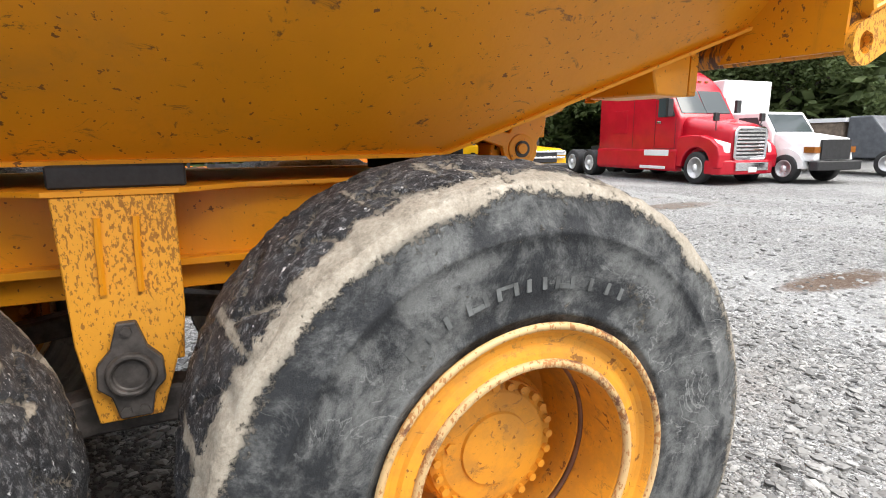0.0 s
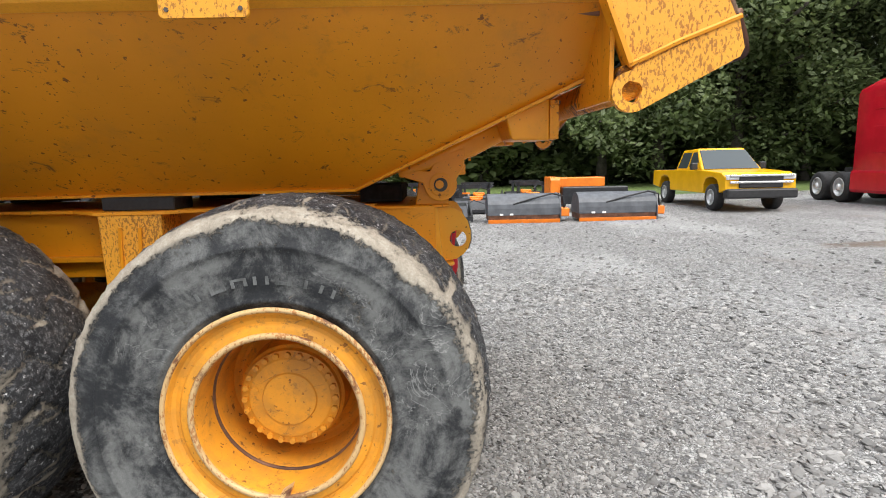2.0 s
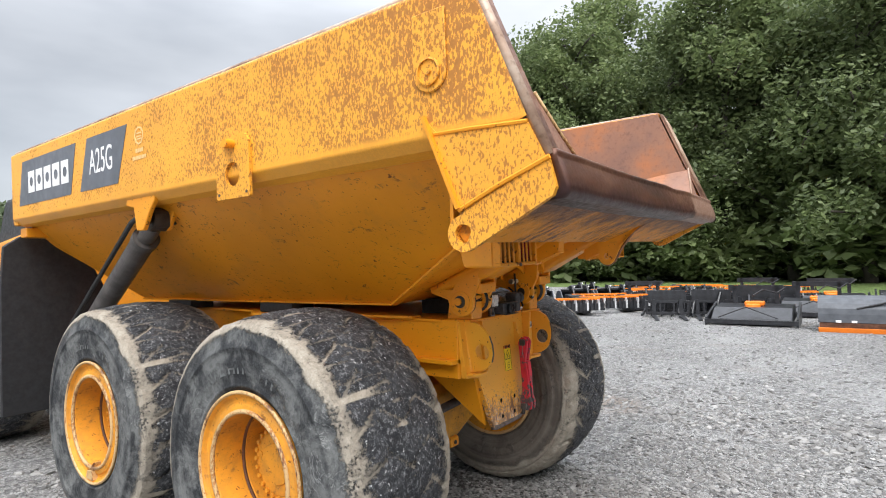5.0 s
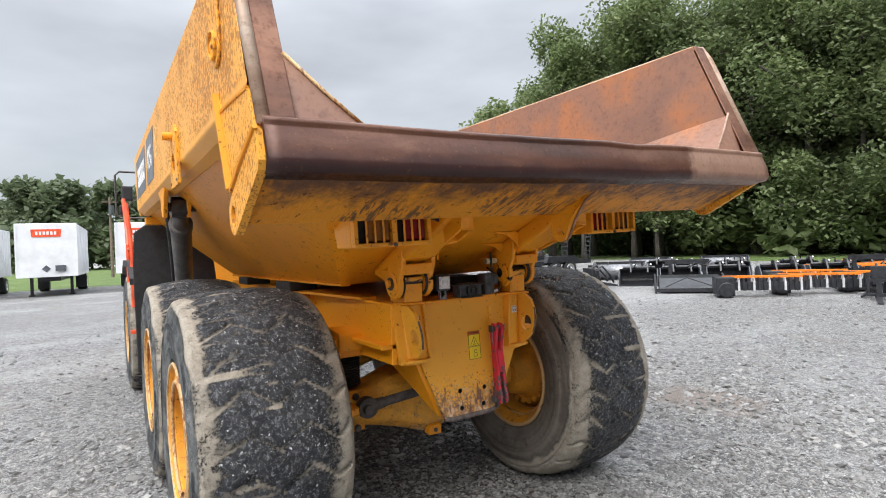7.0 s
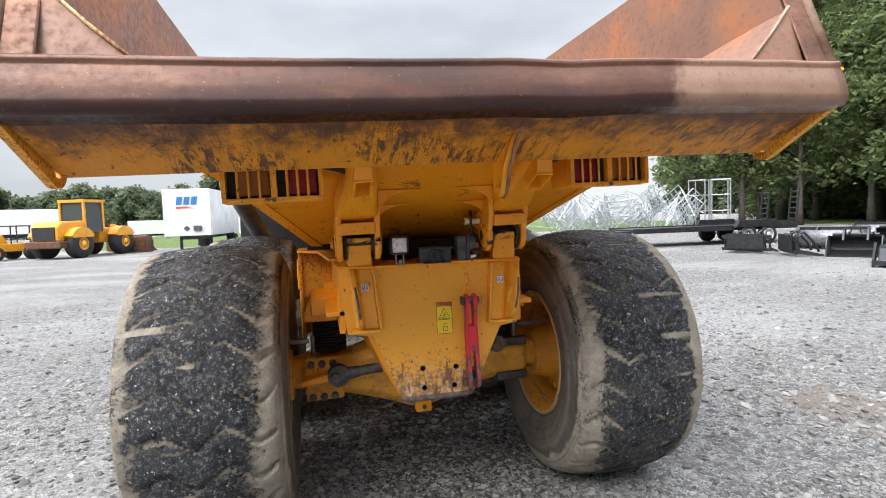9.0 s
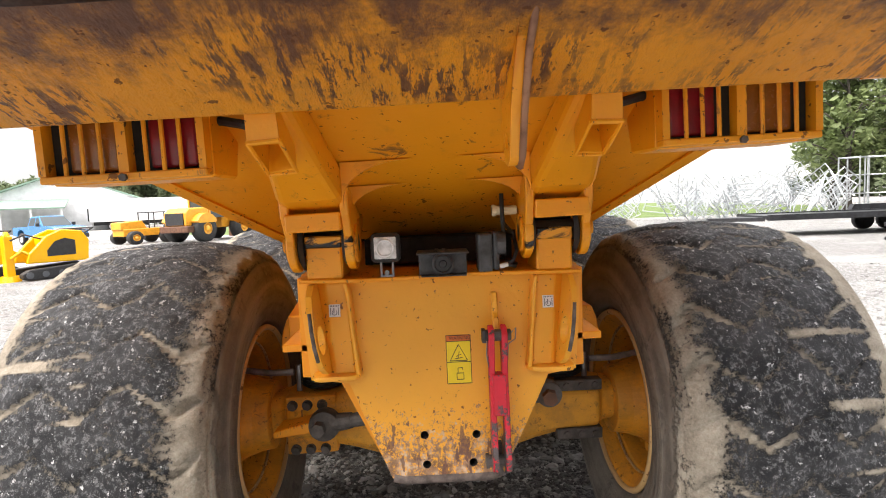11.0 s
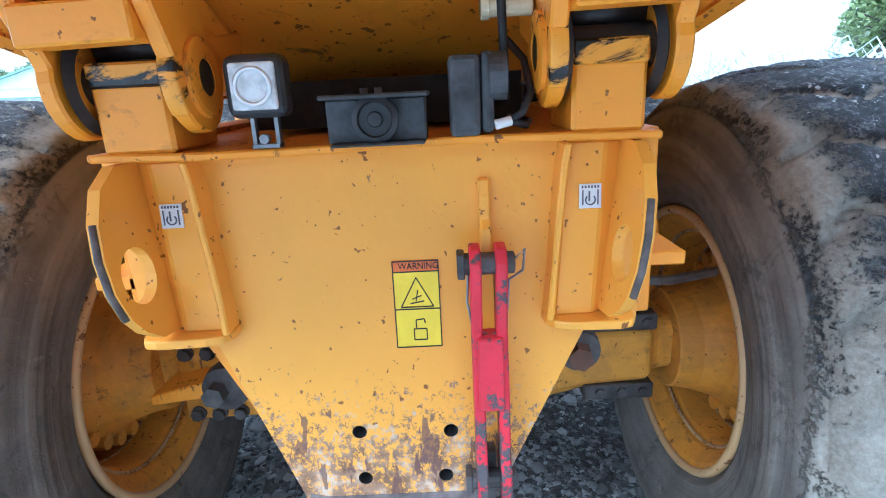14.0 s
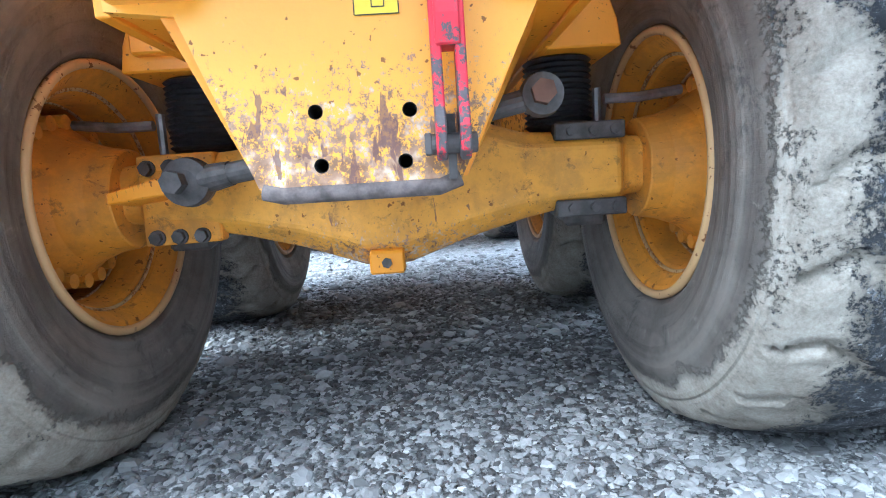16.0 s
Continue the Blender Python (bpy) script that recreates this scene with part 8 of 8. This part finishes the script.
# ---- yellow plant ----
def wheel_loader(at, s=1.0):
    t = thing("wheel_loader", "yellow wheel loader parked on the gravel", "wheel loader", at=at @ Matrix.Diagonal((s, s, s, 1)))
    bm = B()
    prism(bm, [(-2.6, 0.9), (-2.6, 1.6), (-2.3, 1.85), (-0.9, 1.9), (-0.8, 0.8)], "y", -0.75, 0.75)
    bev(bm, 0.08, 2)
    part("engine_hood", bm, m_plantyel, t)
    bm = B()
    box(bm, -2.65, -2.55, -0.6, 0.6, 0.95, 1.6)
    part("radiator_grille", bm, m_black, t, "black rear grille")
    bm = B()
    box(bm, -2.75, -2.2, -0.95, 0.95, 0.55, 0.9)
    bev(bm, 0.05, 2)
    part("counterweight", bm, m_rustbrown, t)
    bm = B()
    hull(bm, [[(-0.8, -0.7, 1.3), (0.6, -0.7, 1.3), (0.6, 0.7, 1.3), (-0.8, 0.7, 1.3)], [(-0.75, -0.65, 2.85), (0.5, -0.65, 2.85), (0.5, 0.65, 2.85), (-0.75, 0.65, 2.85)]])
    part("cab_glass", bm, m_glass, t, "dark cab glazing")
    bm = B()
    box(bm, -0.85, 0.65, -0.75, 0.75, 2.85, 3.0)
    for x in (-0.78, 0.5):
        for y in (-0.68, 0.68):
            box(bm, x - 0.06, x + 0.06, y - 0.05, y + 0.05, 1.3, 2.86)
    part("cab_frame", bm, m_plantyel, t, "yellow cab frame")
    bm = B()
    box(bm, 0.4, 2.0, -0.5, 0.5, 0.7, 1.5)
    bev(bm, 0.05)
    part("front_frame", bm, m_plantyel, t)
    bm = B()
    for y in (-0.45, 0.45):
        pipe(bm, [(1.4, y, 1.6), (2.4, y, 1.3), (3.2, y, 0.5)], 0.12, 6)
    part("lift_arm", bm, m_plantyel, t)
    bm = B()
    prism(bm, [(3.0, 0.05), (4.1, 0.03), (3.6, 0.35), (3.4, 0.95), (3.0, 0.9)], "y", -1.25, 1.25)
    part("bucket", bm, m_rustbrown, t)
    for y in (-1, 1):
        for x in (-1.55, 1.45):
            road_wheel(t, x, y * 0.95, 0.72, 0.72, 0.55, y, m_plantyel, 0.45)
            bm = B()
            prism(bm, [(x + 0.85 * math.cos(radians(a)), 0.72 + 0.85 * math.sin(radians(a))) for a in range(30, 151, 15)] + [(x - 0.62, 1.05), (x + 0.62, 1.05)], "y", y * 0.68, y * 1.24)
            part("fender", bm, m_plantyel, t)
    return t


wheel_loader(pose(-31.4, -13.5, 0, 0, 0, 160), 1.06)
tl = thing("rough_terrain_loader", "small yellow four-wheeled loader", "loader", at=pose(-30.6, -17.2, 0, 0, 0, 150) @ Matrix.Diagonal((1, 1, 0.86, 1)))
bm = B()
box(bm, -1.5, 1.5, -0.55, 0.55, 0.55, 1.05)
prism(bm, [(-1.6, 1.0), (-1.6, 1.5), (-0.3, 1.6), (0.0, 1.0)], "y", -0.5, 0.5)
bev(bm, 0.05, 2)
part("body", bm, m_plantyel, tl)
bm = B()
for x in (0.1, 1.1):
    for y in (-0.5, 0.5):
        cyl(bm, (x, y, 1.0), (x, y, 2.1), 0.035, seg=6)
box(bm, 0.05, 1.15, -0.55, 0.55, 2.1, 2.17)
part("roll_cage", bm, m_impl, tl)
for y in (-1, 1):
    for x in (-1.0, 1.0):
        road_wheel(tl, x, y * 0.8, 0.45, 0.45, 0.35, y, m_plantyel, 0.5)


def compact_machine(at):
    """Walk-behind tracked machine: nose towards +x."""
    t = thing("tracked_trencher", "bright yellow compact tracked machine with black tracks", "tracked machine", "compact machines on the yard", at=at)
    bm = B()
    for y in (-0.42, 0.30):
        prism(bm, [(-0.75, 0.42), (-0.80, 1.00), (-0.62, 1.28), (-0.10, 1.34), (0.28, 1.18), (0.72, 0.72), (0.80, 0.46)], "y", y, y + 0.12)
    box(bm, -0.72, 0.30, -0.30, 0.30, 0.50, 1.16)
    bev(bm, 0.03, 2)
    part("body", bm, m_truckyel, t, "bright yellow sloping engine cover")
    for y0 in (-0.425, 0.422):
        bm = B()
        prism(bm, [(-0.42, 0.62), (-0.42, 1.02), (-0.16, 1.10), (0.10, 1.02), (0.30, 0.78), (0.30, 0.62)], "y", y0 - 0.004, y0 + 0.004)
        part("side_grille", bm, m_black, t, "black side grille")
    bm = B()
    pipe(bm, [(-0.72, -0.30, 1.20), (-0.98, -0.30, 1.34), (-0.98, 0.30, 1.34), (-0.72, 0.30, 1.20)], 0.025, 8)
    part("control_handle", bm, m_black, t)
    for y in (-1, 1):
        bm = B()
        prism(bm, [(-0.85, 0.02), (-1.00, 0.14), (-0.96, 0.30), (-0.80, 0.38), (0.80, 0.30), (0.98, 0.20), (0.98, 0.10), (0.86, 0.02)], "y", y * 0.34, y * 0.58)
        bev(bm, 0.03, 2)
        tk = part("track", bm, m_rubber, t, "black rubber track")
        for x, r in ((-0.82, 0.13), (-0.35, 0.08), (0.05, 0.08), (0.45, 0.08), (0.82, 0.09)):
            bm = B()
            cyl(bm, (x, y * 0.55, 0.16), (x, y * 0.60, 0.16), r, seg=14)
            part("track_roller", bm, m_grey, t)
    bm = B()
    box(bm, 0.95, 1.15, -0.12, 0.12, 0.12, 1.22)
    cyl(bm, (1.05, 0, 1.22), (1.05, 0, 1.34), 0.10, 0.05, 12)
    bev(bm, 0.02, 2)
    part("mast", bm, m_truckyel, t, "yellow upright mast")
    bm = B()
    cyl(bm, (1.05, 0, 0.0), (1.05, 0, 0.16), 0.26, 0.20, 18)
    part("mast_foot", bm, m_truckyel, t, "yellow round foot")
    for y in (-0.36, 0.36):
        bm = B()
        pipe(bm, [(0.55, y, 0.62), (0.85, y * 0.8, 0.80), (1.05, y * 0.5, 0.62)], 0.045, 8)
        part("lift_arm", bm, m_truckyel, t)
    bm = B()
    pipe(bm, [(0.30, 0.1, 1.10), (0.70, 0.16, 1.24), (1.02, 0.14, 1.10)], 0.022, 6)
    part("hose", bm, m_rubber, t, "black hydraulic hose")
    return t


cmach = compact_machine(pose(-13.2, -10.7, 0, 0, 0, -32))
copy_thing(cmach, pose(-12.6, -12.6, 0, 0, 0, -25))

# ---- white building with a green roof, long trailers ----
bd = thing("workshop_building", "white metal workshop with a green gable roof", "building", at=pose(-72, -47, 0, 0, 0, 28))
bm = B()
box(bm, -14, 0, -11, 7, 0, 4.2)
part("wall", bm, m_offwhite, bd, "white metal wall")
bm = B()
prism(bm, [(-11.6, 4.0), (-2.0, 7.6), (7.6, 4.0), (7.6, 4.2), (-2.0, 7.85), (-11.6, 4.2)], "x", -14.5, 0.5)
part("roof", bm, m_green, bd, "green metal roof")
bm = B()
prism(bm, [(-11, 4.2), (-2, 7.58), (7, 4.2)], "x", -0.3, -0.05)
part("gable", bm, m_offwhite, bd)
bm = B()
prism(bm, [(0.4, 4.1), (6.0, 3.0), (6.0, 3.15), (0.4, 4.28)], "y", -11.4, -1.0)
part("porch_roof", bm, m_green, bd, "green porch roof")
for y in (-10.8, -7.5, -4.5, -1.4):
    bm = B()
    box(bm, 5.6, 5.8, y - 0.1, y + 0.1, 0, 3.05)
    part("porch_post", bm, m_white, bd)
for y in (1.6, 4.6):
    bm = B()
    box(bm, 0.0, 0.06, y - 0.7, y + 0.7, 1.2, 2.9)
    part("window", bm, m_glass, bd)
bm = B()
box(bm, -7.6, -6.4, -2.6, -1.4, 7.6, 8.8)
part("roof_vent", bm, m_offwhite, bd)
lt = thing("long_trailer", "long white freight trailer seen from its side", "trailer", at=pose(-75.5, -37.5, 0, 0, 0, -62) @ Matrix.Diagonal((0.8, 1, 0.9, 1)))
bm = B()
box(bm, -11, 11, -1.3, 1.3, 1.2, 4.6)
bev(bm, 0.04)
part("box", bm, m_white, lt)
bm = B()
box(bm, -10.5, 10.5, -0.5, 0.5, 0.7, 1.2)
part("underframe", bm, m_impl, lt)
for y in (-1, 1):
    for x in (-9, -7.7, 8.0):
        road_wheel(lt, x, y, 0.5, 0.5, 0.5, y, m_alloy)
c = copy_thing(lt, Matrix())
c.matrix_basis = pose(-69.0, -20.4, 0, 0, 0, 105) @ Matrix.Diagonal((0.22, 0.6, 0.48, 1))
bench = thing("steel_skip", "low rusty steel tray on the gravel", "tray", at=pose(-33.6, -11.7, 0, 0, 0, 78))
bm = B()
box(bm, -1.0, 1.0, -0.4, 0.4, 0.05, 0.15)
for y in (-0.4, 0.36):
    box(bm, -1.0, 1.0, y, y + 0.04, 0.15, 0.75)
part("tray", bm, m_rustbrown, bench)
for x in (-0.9, 0.9):
    bm = B()
    box(bm, x - 0.05, x + 0.05, -0.4, 0.4, 0.0, 0.95)
    part("leg", bm, m_rustbrown, bench)


# ---- pallet forks, more trenchers and a far pole ----
def pallet_fork(at):
    t = thing("pallet_fork", "black pallet fork frame with two tines", "attachment", "attachments on the yard", at=at)
    bm = B()
    box(bm, 0.0, 1.2, 0.0, 0.05, 0.08, 0.16)
    box(bm, 0.0, 1.2, 0.0, 0.05, 0.42, 0.50)
    for x in (0.0, 0.38, 0.76, 1.14):
        box(bm, x, x + 0.06, 0.002, 0.048, 0.16, 0.42)
    box(bm, 0.08, 1.12, 0.0, 0.03, 0.50, 0.80)
    bev(bm, 0.006)
    part("back_frame", bm, m_impl, t, "black back frame")
    for x in (0.18, 0.92):
        bm = B()
        prism(bm, [(-1.1, 0.02), (-1.1, 0.035), (-0.06, 0.08), (-0.05, 0.52), (-0.005, 0.52), (-0.005, 0.02)], "x", x, x + 0.10)
        part("tine", bm, m_impl, t, "black steel tine")
    return t


pf = pallet_fork(pose(-2.3, 13.7, 0, 0, 0, 20))
for x, y, r in ((-1.2, 14.2, 15), (-0.2, 15.0, 12), (0.3, 16.8, 8)):
    copy_thing(pf, pose(x, y, 0, 0, 0, r))
for x, y, r in ((-4.6, 13.9, 33), (-5.4, 15.2, 33), (-5.9, 18.4, 30), (-6.2, 22.0, 28)):
    copy_thing(tr, pose(x, y, 0, 0, 0, r))

pole = thing("utility_pole", "far wooden utility pole with a grey transformer", "utility pole", at=pose(-57, -0.4, 0))
bm = B()
cyl(bm, (0, 0, 0), (0, 0, 7.6), 0.15, 0.10, 10)
part("post", bm, m_timber, pole, "weathered round post")
bm = B()
box(bm, -0.05, 0.05, -0.7, 0.7, 7.1, 7.2)
part("cross_arm", bm, m_timber, pole)
bm = B()
cyl(bm, (0.3, 0.1, 5.9), (0.3, 0.1, 6.8), 0.24, seg=12)
part("transformer", bm, m_grey, pole, "grey transformer can")
